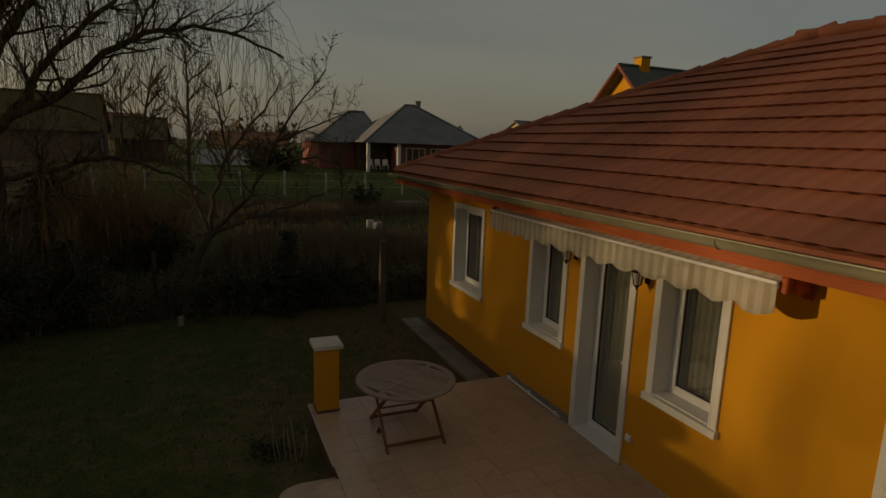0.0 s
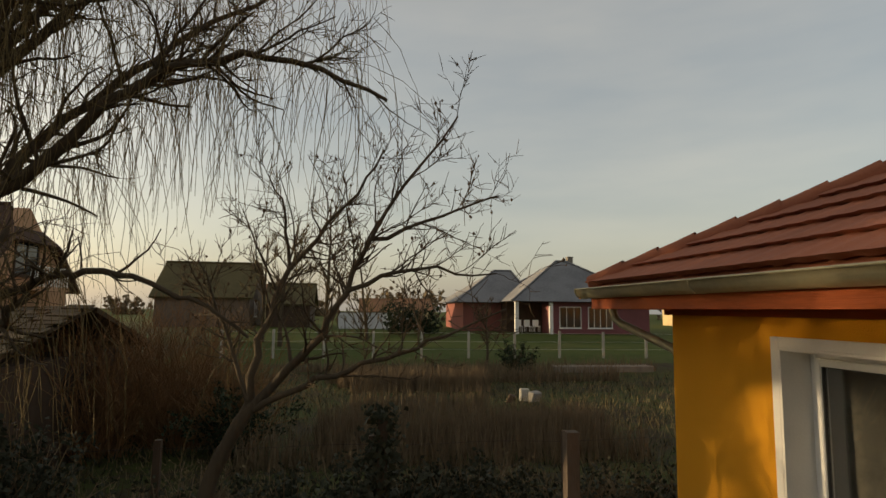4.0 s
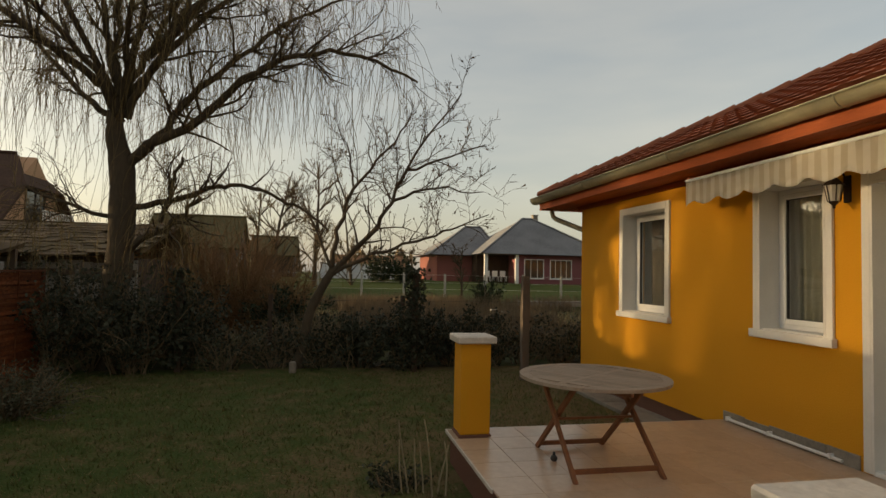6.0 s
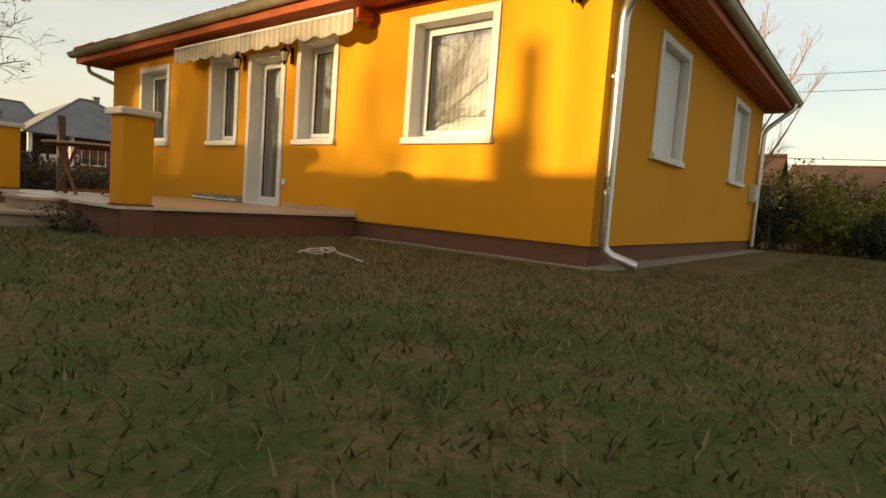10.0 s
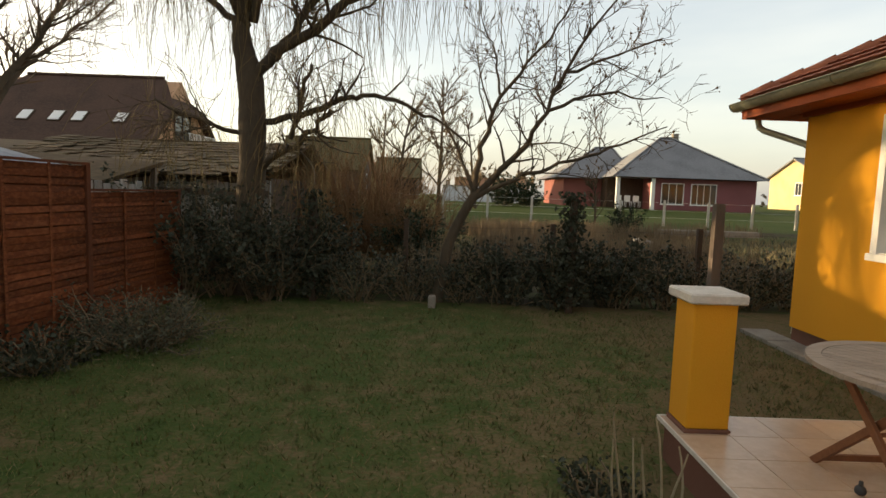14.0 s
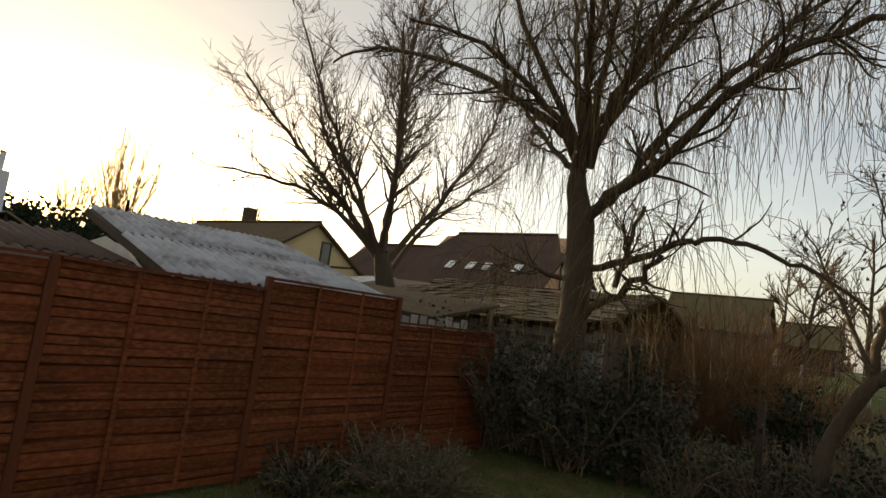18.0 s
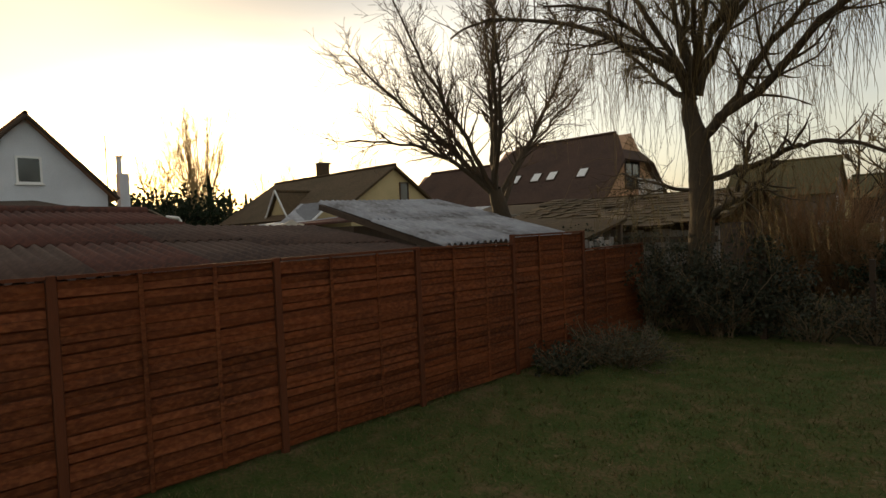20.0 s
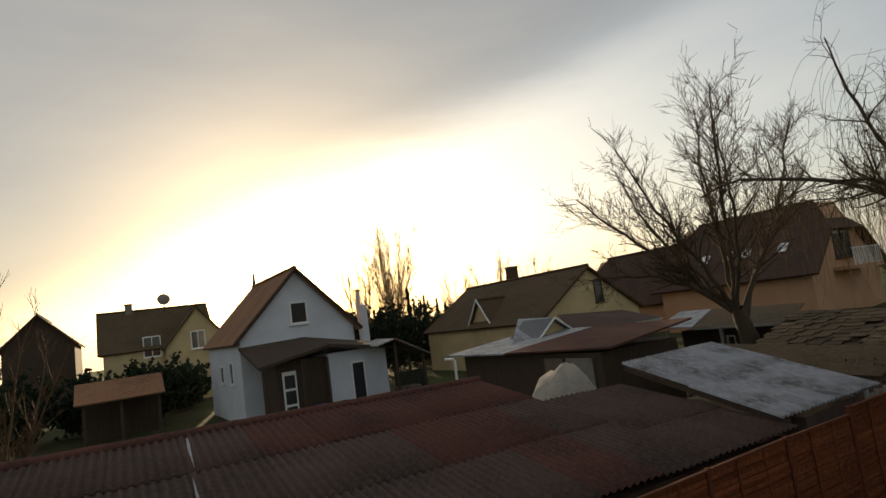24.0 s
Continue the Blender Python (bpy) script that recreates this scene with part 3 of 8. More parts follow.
# inner shell added so that light does not leak: floor, ceiling and a partition behind the rooms
tagged(link_mesh("floor", boxes((0.35, HX1 - 0.35, HY0 + 0.35, HY1 - 0.35, PLINTH + 0.002, 0.30)), M["room"]), "added indoor floor of the bungalow", "floor", kind="structure")
tagged(link_mesh("ceiling", boxes((0.35, HX1 - 0.35, HY0 + 0.35, HY1 - 0.35, 2.84, 2.89)), M["room"]), "added indoor ceiling of the bungalow", "ceiling", kind="structure")
tagged(link_mesh("wall_inner", boxes((4.4, 4.5, HY0 + 0.36, HY1 - 0.36, 0.302, 2.835), (0.36, 4.395, 3.2, 3.3, 0.302, 2.835), (0.36, 4.395, 7.8, 7.9, 0.302, 2.835)), M["room"]), "added light-blocking partition walls inside the bungalow", "wall", kind="structure")


def opening(name, a0, a1, z0, z1, side, is_door, n):
    """A framed opening in the west (side 'x') or south (side 'y') wall: trim, lining, sash, panes, sill."""
    def bx(a, b, d0, d1, c, d):
        return (d0, d1, a, b, c, d) if side == "x" else (a, b, HY0 + d0, HY0 + d1, c, d)
    base = (0, (a0 + a1) / 2, z0) if side == "x" else ((a0 + a1) / 2, HY0, z0)
    kind_word = "white plastic terrace door in a white plaster surround" if is_door else "white plastic window in a white plaster surround"
    w = thing(f"{name}_{n}", base, kind_word, name, kind="structure")
    t, zi0 = TRIM, z0 if is_door else z0 + TRIM
    rects = [bx(a0, a0 + t, -0.028, 0.0, z0, z1), bx(a1 - t, a1, -0.028, 0.0, z0, z1), bx(a0 + t, a1 - t, -0.028, 0.0, z1 - t, z1)]
    part("surround", boxes(*rects, bevel=0.004), M["white"], w, "white plaster surround")
    lin = 0.02
    part("reveal", boxes(bx(a0 + t, a0 + t + lin, -0.027, 0.25, zi0, z1 - t), bx(a1 - t - lin, a1 - t, -0.027, 0.25, zi0, z1 - t), bx(a0 + t + lin, a1 - t - lin, -0.027, 0.25, z1 - t - lin, z1 - t)), M["white"], w, "white plaster reveal")
    if not is_door:
        part("window_sill", boxes(bx(a0 - 0.02, a1 + 0.02, -0.06, 0.0, z0 - 0.005, z0 + t), bx(a0 + t, a1 - t, 0.0, 0.25, zi0 - 0.004, zi0 + 0.012), bevel=0.004), M["white"], w, "white rendered sill")
    else:
        part("threshold", boxes(bx(a0 + t, a1 - t, -0.02, 0.25, z0 - 0.008, z0 + 0.03), bevel=0.004), M["pvc"], w, "white door threshold")
    b0, b1, c0, c1 = a0 + t + lin, a1 - t - lin, zi0 + (0.03 if is_door else 0.012), z1 - t - lin
    f = 0.045
    fr = part("window_frame", boxes(bx(b0, b0 + f, 0.19, 0.26, c0, c1), bx(b1 - f, b1, 0.19, 0.26, c0, c1), bx(b0 + f, b1 - f, 0.19, 0.26, c0, c0 + f), bx(b0 + f, b1 - f, 0.19, 0.26, c1 - f, c1), bevel=0.006), M["pvc"], w, "white plastic frame")
    b0, b1, c0, c1 = b0 + f, b1 - f, c0 + f, c1 - f
    s = 0.05
    sash = part("sash", boxes(bx(b0, b0 + s, 0.175, 0.24, c0, c1), bx(b1 - s, b1, 0.175, 0.24, c0, c1), bx(b0 + s, b1 - s, 0.175, 0.24, c0, c0 + s), bx(b0 + s, b1 - s, 0.175, 0.24, c1 - s, c1), bevel=0.006), M["pvc"], w)
    b0, b1, c0, c1 = b0 + s, b1 - s, c0 + s, c1 - s
    part("gasket", boxes(bx(b0, b0 + 0.006, 0.19, 0.22, c0, c1), bx(b1 - 0.006, b1, 0.19, 0.22, c0, c1), bx(b0 + 0.006, b1 - 0.006, 0.19, 0.22, c0, c0 + 0.006), bx(b0 + 0.006, b1 - 0.006, 0.19, 0.22, c1 - 0.006, c1)), M["seal"], sash)
    pane = part("pane", boxes(bx(b0 + 0.006, b1 - 0.006, 0.200, 0.208, c0 + 0.006, c1 - 0.006)), M["glass"], sash, "clear reflecting glass")
    pane.visible_shadow = False
    if is_door:
        part("door_handle", boxes(bx(b0 - 0.035, b0 - 0.012, 0.13, 0.175, 1.28, 1.42), bx(b0 - 0.032, b0 + 0.09, 0.115, 0.132, 1.355, 1.38), bevel=0.004), M["pvc"], sash, "white lever handle")
    settle(w)
    return w, (b0, b1, c0, c1)


views = []
for n, (a0, a1, z0, z1) in enumerate(OPENINGS):
    w, inner = opening("door" if z0 < 0.5 else "window", a0, a1, z0, z1, "x", z0 < 0.5, n + 1)
    views.append(inner)
for n, (a0, a1, z0, z1) in enumerate(SOUTH):
    w, inner = opening("window", a0, a1, z0, z1, "y", False, n + 6)
    b0, b1, c0, c1 = inner
    sh = thing("roller_shutter", ((a0 + a1) / 2, HY0 + 0.09, WIN_Z0 + 0.1), "closed white roller shutter in a window", "shutter", group="roller shutters on the gable end")
    z = 2.56
    while z > WIN_Z0 + 0.11:
        part("slat", boxes((a0 + 0.12, a1 - 0.12, HY0 + 0.085, HY0 + 0.105, z - 0.036, z)), M["shutter"], sh)
        z -= 0.039
    settle(sh)


def curtain(view, which, material, label, seed, a_from=0.0, a_to=1.0, depth=0.40, folds=9, stop=0.0):
    b0, b1, c0, c1 = view
    ob = cloth("curtain", None, b0 - 0.12 + (b1 - b0 + 0.24) * a_from, b0 - 0.12 + (b1 - b0 + 0.24) * a_to, c0 - 0.08 + stop, c1 + 0.06, depth, folds, material, None, "x", seed)
    return tagged(ob, label, "curtain", group="curtains of the bungalow")


curtain(views[0], 0, M["sheer"], "sheer pleated curtain behind a large window", 1, depth=0.33, folds=15)
curtain(views[1], 0, M["drape"], "beige pleated drape behind a window", 2, 0.36, 1.0, folds=6, depth=0.31)
curtain(views[1], 0, M["sheer"], "sheer net curtain behind a window", 3, 0.0, 0.38, folds=4, depth=0.36)
curtain(views[2], 0, M["drape"], "pale grey-green drape behind the terrace door", 4, 0.2, 1.0, folds=7, depth=0.32)
curtain(views[3], 0, M["drape"], "pale drape behind a window", 5, 0.0, 1.0, folds=8, depth=0.32)
curtain(views[4], 0, M["blind"], "dim grey blind behind a window", 6, 0.0, 1.0, depth=0.33, folds=5)

# ---------------------------------------------------------------- terrace
TZ, TX0, TY0, TY1 = 0.29, -2.95, 3.42, 7.62
terrace = thing("terrace", (-1.5, 5.4, 0), "raised terrace with beige tiles and dark brown sides", "terrace", kind="structure")
part("base", boxes((TX0 + 0.03, -0.002, TY0 + 0.03, TY1 - 0.03, -0.2, TZ - 0.012)), M["plinth"], terrace, "dark brown rendered terrace wall")


def rounded(x0, x1, y0, y1, r):
    """Outline of a step whose outer (low x) corners are rounded."""
    low = [(x0 + r - r * math.sin(a), y0 + r - r * math.cos(a)) for a in [math.pi / 2 * k / 6 for k in range(7)]]
    high = [(x0 + r - r * math.cos(a), y1 - r + r * math.sin(a)) for a in [math.pi / 2 * k / 6 for k in range(7)]]
    return [(x1, y0)] + low + high + [(x1, y1)]


def step(y0, y1, x0, x1, z0, z1, r):
    bm = bmesh.new()
    prism(bm, rounded(x0 + 0.03, x1, y0 + 0.03, y1 - 0.03, r), "z", z0, z1 - 0.03)
    s = part("step", bm, M["step_side"], terrace, "tiled step with rounded corners")
    bm = bmesh.new()
    prism(bm, rounded(x0, x1, y0, y1, r + 0.02), "z", z1 - 0.03, z1)
    part("tread", bm, M["tile"], s, "beige tiled tread")
    return s


step(4.54, 6.12, -3.56, TX0 + 0.026, -0.1, 0.15, 0.24)
step(4.84, 5.86, -3.24, TX0 + 0.026, 0.152, TZ - 0.004, 0.2)
part("grout_bed", boxes((TX0, -0.003, TY0, TY1, TZ - 0.012, TZ - 0.004)), M["grout"], terrace)
settle(terrace)


def pillar(x, y, label):
    p = thing("garden_pillar", (x, y, 0), label, "pillar", group="pillars of the terrace")
    h = 0.138
    part("foot", boxes((x - h - 0.012, x + h + 0.012, y - h - 0.012, y + h + 0.012, -0.15, 0.31), bevel=0.006), M["plinth"], p, "dark brown rendered foot")
    part("shaft", boxes((x - h, x + h, y - h, y + h, 0.31, 1.125), bevel=0.008), M["yellow"], p, "yellow rendered shaft")
    bm = boxes((x - 0.182, x + 0.182, y - 0.182, y + 0.182, 1.125, 1.19), bevel=0.01)
    part("cap", bm, M["stone_cap"], p, "pale stone cap slab")
    return settle(p)


pillar(-2.765, 3.565, "square yellow pillar with stone cap at the terrace corner")
pillar(-2.75, 7.485, "square yellow pillar with stone cap beside the steps")


# ---------------------------------------------------------------- awning, lanterns and small fittings on the bungalow
def stripes():
    m = bpy.data.materials.new("striped_awning_cloth")
    m.use_nodes = True
    n, l = m.node_tree.nodes, m.node_tree.links
    p = n["Principled BSDF"]
    p.inputs["Roughness"].default_value = 0.9
    geo, sep, mth, frac, cmp_, mix, noi, mix2 = (n.new("ShaderNodeNewGeometry"), n.new("ShaderNodeSeparateXYZ"), n.new("ShaderNodeMath"), n.new("ShaderNodeMath"),
                                     n.new("ShaderNodeMath"), n.new("ShaderNodeMix"), n.new("ShaderNodeTexNoise"), n.new("ShaderNodeMix"))
    l.new(geo.outputs["Position"], sep.inputs[0])
    mth.operation, frac.operation, cmp_.operation = "MULTIPLY", "FRACT", "GREATER_THAN"
    mth.inputs[1].default_value = 1 / 0.118
    cmp_.inputs[1].default_value = 0.5
    l.new(sep.outputs["Y"], mth.inputs[0]); l.new(mth.outputs[0], frac.inputs[0]); l.new(frac.outputs[0], cmp_.inputs[0])
    mix.data_type = mix2.data_type = "RGBA"
    mix.inputs["A"].default_value, mix.inputs["B"].default_value = (0.86, 0.82, 0.72, 1), (0.60, 0.52, 0.36, 1)
    l.new(cmp_.outputs[0], mix.inputs["Factor"])
    noi.inputs["Scale"].default_value = 6
    l.new(geo.outputs["Position"], noi.inputs["Vector"]); l.new(noi.outputs["Fac"], mix2.inputs["Factor"])
    l.new(mix.outputs["Result"], mix2.inputs["A"])
    mix2.inputs["B"].default_value = (0.74, 0.69, 0.57, 1)
    l.new(mix2.outputs["Result"], p.inputs["Base Color"])
    return m


M["awning"] = stripes()
M["lantern"] = mat("black_brown_iron", (0.045, 0.028, 0.02), 0.5, 0.6, grain=40, stain=5, amount=0.5, bump=0.1)
M["lamp_glass"] = mat("frosted_lamp_glass", (0.55, 0.52, 0.45), 0.3, grain=20, stain=8, amount=0.2, bump=0, spec=0.6)
M["grey_box"] = mat("grey_plastic", (0.55, 0.55, 0.54), 0.6, grain=20, stain=4, amount=0.2, bump=0)
M["concrete"] = mat("old_concrete", (0.25, 0.225, 0.19), 0.92, grain=30, stain=3, amount=0.6, bump=0.35, dark=(0.14, 0.125, 0.105))

AY0, AY1 = 3.32, 7.78
awning = thing("awning", (-0.2, (AY0 + AY1) / 2, 2.8), "rolled-up awning with beige striped scalloped valance", "awning")
bm = bmesh.new()
cols = int((AY1 - AY0) / 0.03)
ring = []
for i in range(cols + 1):
    y = AY0 + (AY1 - AY0) * i / cols
    wave = 0.006 * math.sin(y * 21) + 0.004 * math.sin(y * 47)
    low = 2.585 - 0.055 * abs(math.sin((y - AY0) * math.pi / 0.36)) + 0.006 * math.sin(y * 3.1)
    ring.append([bm.verts.new((-0.335 + wave * k / 2, y, 2.79 + (low - 2.79) * k / 3)) for k in range(4)])
for a, b in zip(ring, ring[1:]):
    for k in range(3):
        bm.faces.new((a[k], a[k + 1], b[k + 1], b[k]))
bmesh.ops.solidify(bm, geom=bm.faces[:], thickness=0.004)
part("valance", bm, M["awning"], awning, "scalloped valance with beige and cream stripes", smooth=True)
bm = bmesh.new()
prism(bm, [(-0.325, 2.795), (-0.10, 2.865), (-0.10, 2.858), (-0.325, 2.787)], "y", AY0 + 0.03, AY1 - 0.03)
part("canopy_cloth", bm, M["awning"], awning, "striped canopy cloth, rolled in")
tubes("roller", [([(-0.11, AY0, 2.815), (-0.11, (AY0 + AY1) / 2, 2.815), (-0.11, AY1, 2.815)], [0.05] * 3, 14)], M["awning"], awning)
part("front_bar", boxes((-0.345, -0.315, AY0, AY1, 2.785, 2.815), bevel=0.006), M["pvc"], awning, "white metal front bar")
for y in (AY0 - 0.05, AY1 - 0.02):
    bm = boxes((-0.30, -0.02, y, y + 0.06, 2.72, 2.85), (-0.03, -0.002, y - 0.02, y + 0.08, 2.66, 2.86), bevel=0.01)
    bmesh.ops.create_cone(bm, cap_ends=True, segments=14, radius1=0.075, radius2=0.075, depth=0.07, matrix=Matrix.Translation((-0.16, y + 0.03, 2.785)) @ Matrix.Rotation(math.pi / 2, 4, "X"))
    part("bracket", bm, M["orange_wood"], awning, "brown painted end bracket")
for y0, y1 in ((AY0 + 0.1, (AY0 + AY1) / 2 - 0.15), (AY1 - 0.1, (AY0 + AY1) / 2 + 0.15)):
    tubes("folding_arm", [([(-0.16, y0, 2.74), (-0.25, (y0 + y1) / 2, 2.745), (-0.2, y1, 2.75)], [0.016] * 3, 8)], M["pvc"], awning)
settle(awning)


def lantern(x, y, z, n):
    """A wall lantern on a curved arm: plate, arm, roof, cage with panes, finial."""
    L = thing("wall_lantern", (x, y, z), "dark iron wall lantern with frosted panes", "lamp", group="wall lanterns of the bungalow")
    part("wall_plate", boxes((x - 0.02, x, y - 0.035, y + 0.035, z - 0.10, z + 0.12), bevel=0.008), M["lantern"], L)
    arm = smooth_line([(x - 0.015, y, z + 0.06), (x - 0.07, y, z + 0.16), (x - 0.13, y, z + 0.15), (x - 0.14, y, z + 0.09)], 5)
    tubes("arm", [(arm, [0.009] * len(arm), 6)], M["lantern"], L)
    cx = x - 0.14
    bm = bmesh.new()
    bmesh.ops.create_cone(bm, cap_ends=True, segments=6, radius1=0.085, radius2=0.018, depth=0.065, matrix=Matrix.Translation((cx, y, z + 0.065)))
    bmesh.ops.create_cone(bm, cap_ends=True, segments=6, radius1=0.02, radius2=0.004, depth=0.05, matrix=Matrix.Translation((cx, y, z + 0.115)))
    part("lamp_roof", bm, M["lantern"], L)
    bm = bmesh.new()
    bmesh.ops.create_cone(bm, cap_ends=True, segments=6, radius1=0.042, radius2=0.066, depth=0.13, matrix=Matrix.Translation((cx, y, z - 0.03)))
    part("lamp_pane", bm, M["lamp_glass"], L, "frosted glass panes")
    bars = []
    for k in range(6):
        a = k * math.pi / 3
        bars.append(([(cx + 0.044 * math.cos(a), y + 0.044 * math.sin(a), z - 0.095), (cx + 0.056 * math.cos(a), y + 0.056 * math.sin(a), z - 0.03), (cx + 0.069 * math.cos(a), y + 0.069 * math.sin(a), z + 0.035)], [0.005] * 3, 4))
    tubes("cage", bars, M["lantern"], L)
    bm = bmesh.new()
    bmesh.ops.create_cone(bm, cap_ends=True, segments=6, radius1=0.008, radius2=0.046, depth=0.04, matrix=Matrix.Translation((cx, y, z - 0.115)))
    bmesh.ops.create_icosphere(bm, subdivisions=1, radius=0.013, matrix=Matrix.Translation((cx, y, z - 0.142)))
    part("finial", bm, M["lantern"], L)
    return settle(L)

# ---------------------------------------------------------------- trees
def wander(rng, start, way, length, n, kink, lift):
    """A crooked polyline."""
    pts, d = [np.array(start, float)], np.array(way, float)
    d /= np.linalg.norm(d)
    for _ in range(n):
        d = d + rng.normal(0, kink, 3) + np.array([0, 0, lift])
        d /= np.linalg.norm(d)
        pts.append(pts[-1] + d * (length / n))
    return np.array(pts)


def offshoots(rng, lines, per_metre, length, spread, lift, kink, r_of, n, from_=0.15, sides=4, up=0.25, least=0.004):
    """Side branches off the given (points, radii) lines."""
    out = []
    for pts, rad in lines:
        seg = np.linalg.norm(np.diff(pts, axis=0), axis=1)
        total = seg.sum()
        m = rng.poisson(per_metre * total) + 1
        cum = np.r_[0, np.cumsum(seg)]
        for s in rng.uniform(from_, 1.0, m) * total:
            i = min(len(seg) - 1, np.searchsorted(cum, s) - 1)
            f = (s - cum[i]) / (seg[i] + 1e-9)
            p = pts[i] * (1 - f) + pts[i + 1] * f
            r = rad[i] * (1 - f) + rad[i + 1] * f
            t = (pts[i + 1] - pts[i]) / (seg[i] + 1e-9)
            side = rng.normal(0, 1, 3)
            side -= side @ t * t
            side /= np.linalg.norm(side) + 1e-9
            a = rng.uniform(*spread)
            d = t * math.cos(a) + side * math.sin(a) + np.array([0, 0, up])
            L = length * rng.uniform(0.5, 1.25) * (1.15 - 0.5 * s / total)
            line = wander(rng, p, d, L, n, kink, lift)
            r0 = max(least, r * r_of * rng.uniform(0.7, 1.1))
            out.append((line, np.linspace(r0, max(least * 0.6, r0 * 0.35), len(line))))
    return out


def hanging(rng, lines, per_metre, length, radius, sway=0.12):
    """Long thin twigs that bend over and hang."""
    out = []
    for pts, rad in lines:
        seg = np.linalg.norm(np.diff(pts, axis=0), axis=1)
        m = rng.poisson(per_metre * seg.sum())
        for _ in range(m):
            i = rng.integers(0, len(seg))
            p = pts[i] + (pts[i + 1] - pts[i]) * rng.random()
            if p[0] > -2.5:
                continue
            d = rng.normal(0, 0.33, 3) + np.array([0, 0, 0.1])
            L = length * rng.uniform(0.35, 1.3)
            line, n = [p], 6
            d /= np.linalg.norm(d) + 1e-9
            for k in range(n):
                d = d * 0.62 + np.array([0, 0, -0.5]) + rng.normal(0, sway, 3)
                d /= np.linalg.norm(d)
                q = line[-1] + d * L / n
                if q[2] < 1.2:
                    break
                line.append(q)
            if len(line) > 2:
                out.append((np.array(line), np.linspace(radius, radius * 0.6, len(line))))
    return out


def as_tubes(lines, sides):
    return [(p, r, sides) for p, r in lines]


def tree(name, base, trunk, limbs, seed, label, style, at, size):
    rng = np.random.default_rng(seed)
    root = thing(name, base, label, "tree")
    tl = smooth_line(trunk[0], 4)
    tr = np.interp(np.linspace(0, 1, len(tl)), np.linspace(0, 1, len(trunk[1])), trunk[1])
    tr = tr * (1 + 0.05 * np.sin(np.arange(len(tl)) * 2.1))
    tubes("trunk", [(tl, tr, 12)], M["bark"], root)
    main = []
    for pts, r0, r1 in limbs:
        l = smooth_line(pts, 4)
        jit = rng.normal(0, style.get("jit", 0.03), l.shape); jit[0] = 0
        l = l + jit
        r = np.linspace(r0, r1, len(l)) * style.get("thin", 1.0)
        tubes("limb", [(l, r, 8)], M["bark"], root)
        main.append((l, r))
    b1 = offshoots(rng, main, style["d1"], style["l1"], (0.5, 1.2), style["lift"], style["kink"], 0.5, 7, from_=style.get("from", 0.2), up=style["up"])
    b2 = offshoots(rng, b1 + main, style["d2"], style["l2"], (0.4, 1.2), style["lift"], style["kink"], 0.5, 5, up=style["up"])
    tubes("branch_mass", as_tubes(b1, 5) + as_tubes(b2, 4), M["bark"], root)["kind"] = "stuff"
    tw = offshoots(rng, b1 + b2, style["d3"], style["l3"], (0.3, 1.1), style["lift"] * 0.5, style["kink"], 0.6, 3, up=style["up"] * 0.5, least=style["rt"])
    twigs = tubes("twig_mass", as_tubes(tw, 3), M["twig"], root, smooth=False)
    twigs["kind"] = "stuff"
    if style.get("hang"):
        h = hanging(rng, b1 + b2 + main, style["hang"], style["hl"], style["rt"] * 0.9)
        tubes("hanging_twig_mass", as_tubes(h, 3), M["willow"], root, smooth=False)["kind"] = "stuff"
    if style.get("buds"):
        nb = style["buds"]
        vs, fs = [], []
        for k in range(nb):
            p, _ = tw[rng.integers(len(tw))]
            c = p[rng.integers(1, len(p))]
            s = rng.uniform(0.012, 0.03)
            o = len(vs)
            for q in ((1, 0, 0), (-0.5, 0.8, 0), (-0.5, -0.8, 0), (0, 0, 1.2), (0, 0, -1.2)):
                vs.append(c + np.array(q) * s)
            fs += [(o, o + 1, o + 3), (o + 1, o + 2, o + 3), (o + 2, o, o + 3), (o + 1, o, o + 4), (o + 2, o + 1, o + 4), (o, o + 2, o + 4)]
        raw_mesh("bud_mass", vs, fs, M["twig"], root)["kind"] = "stuff"
    return seat(settle(root), at, size)


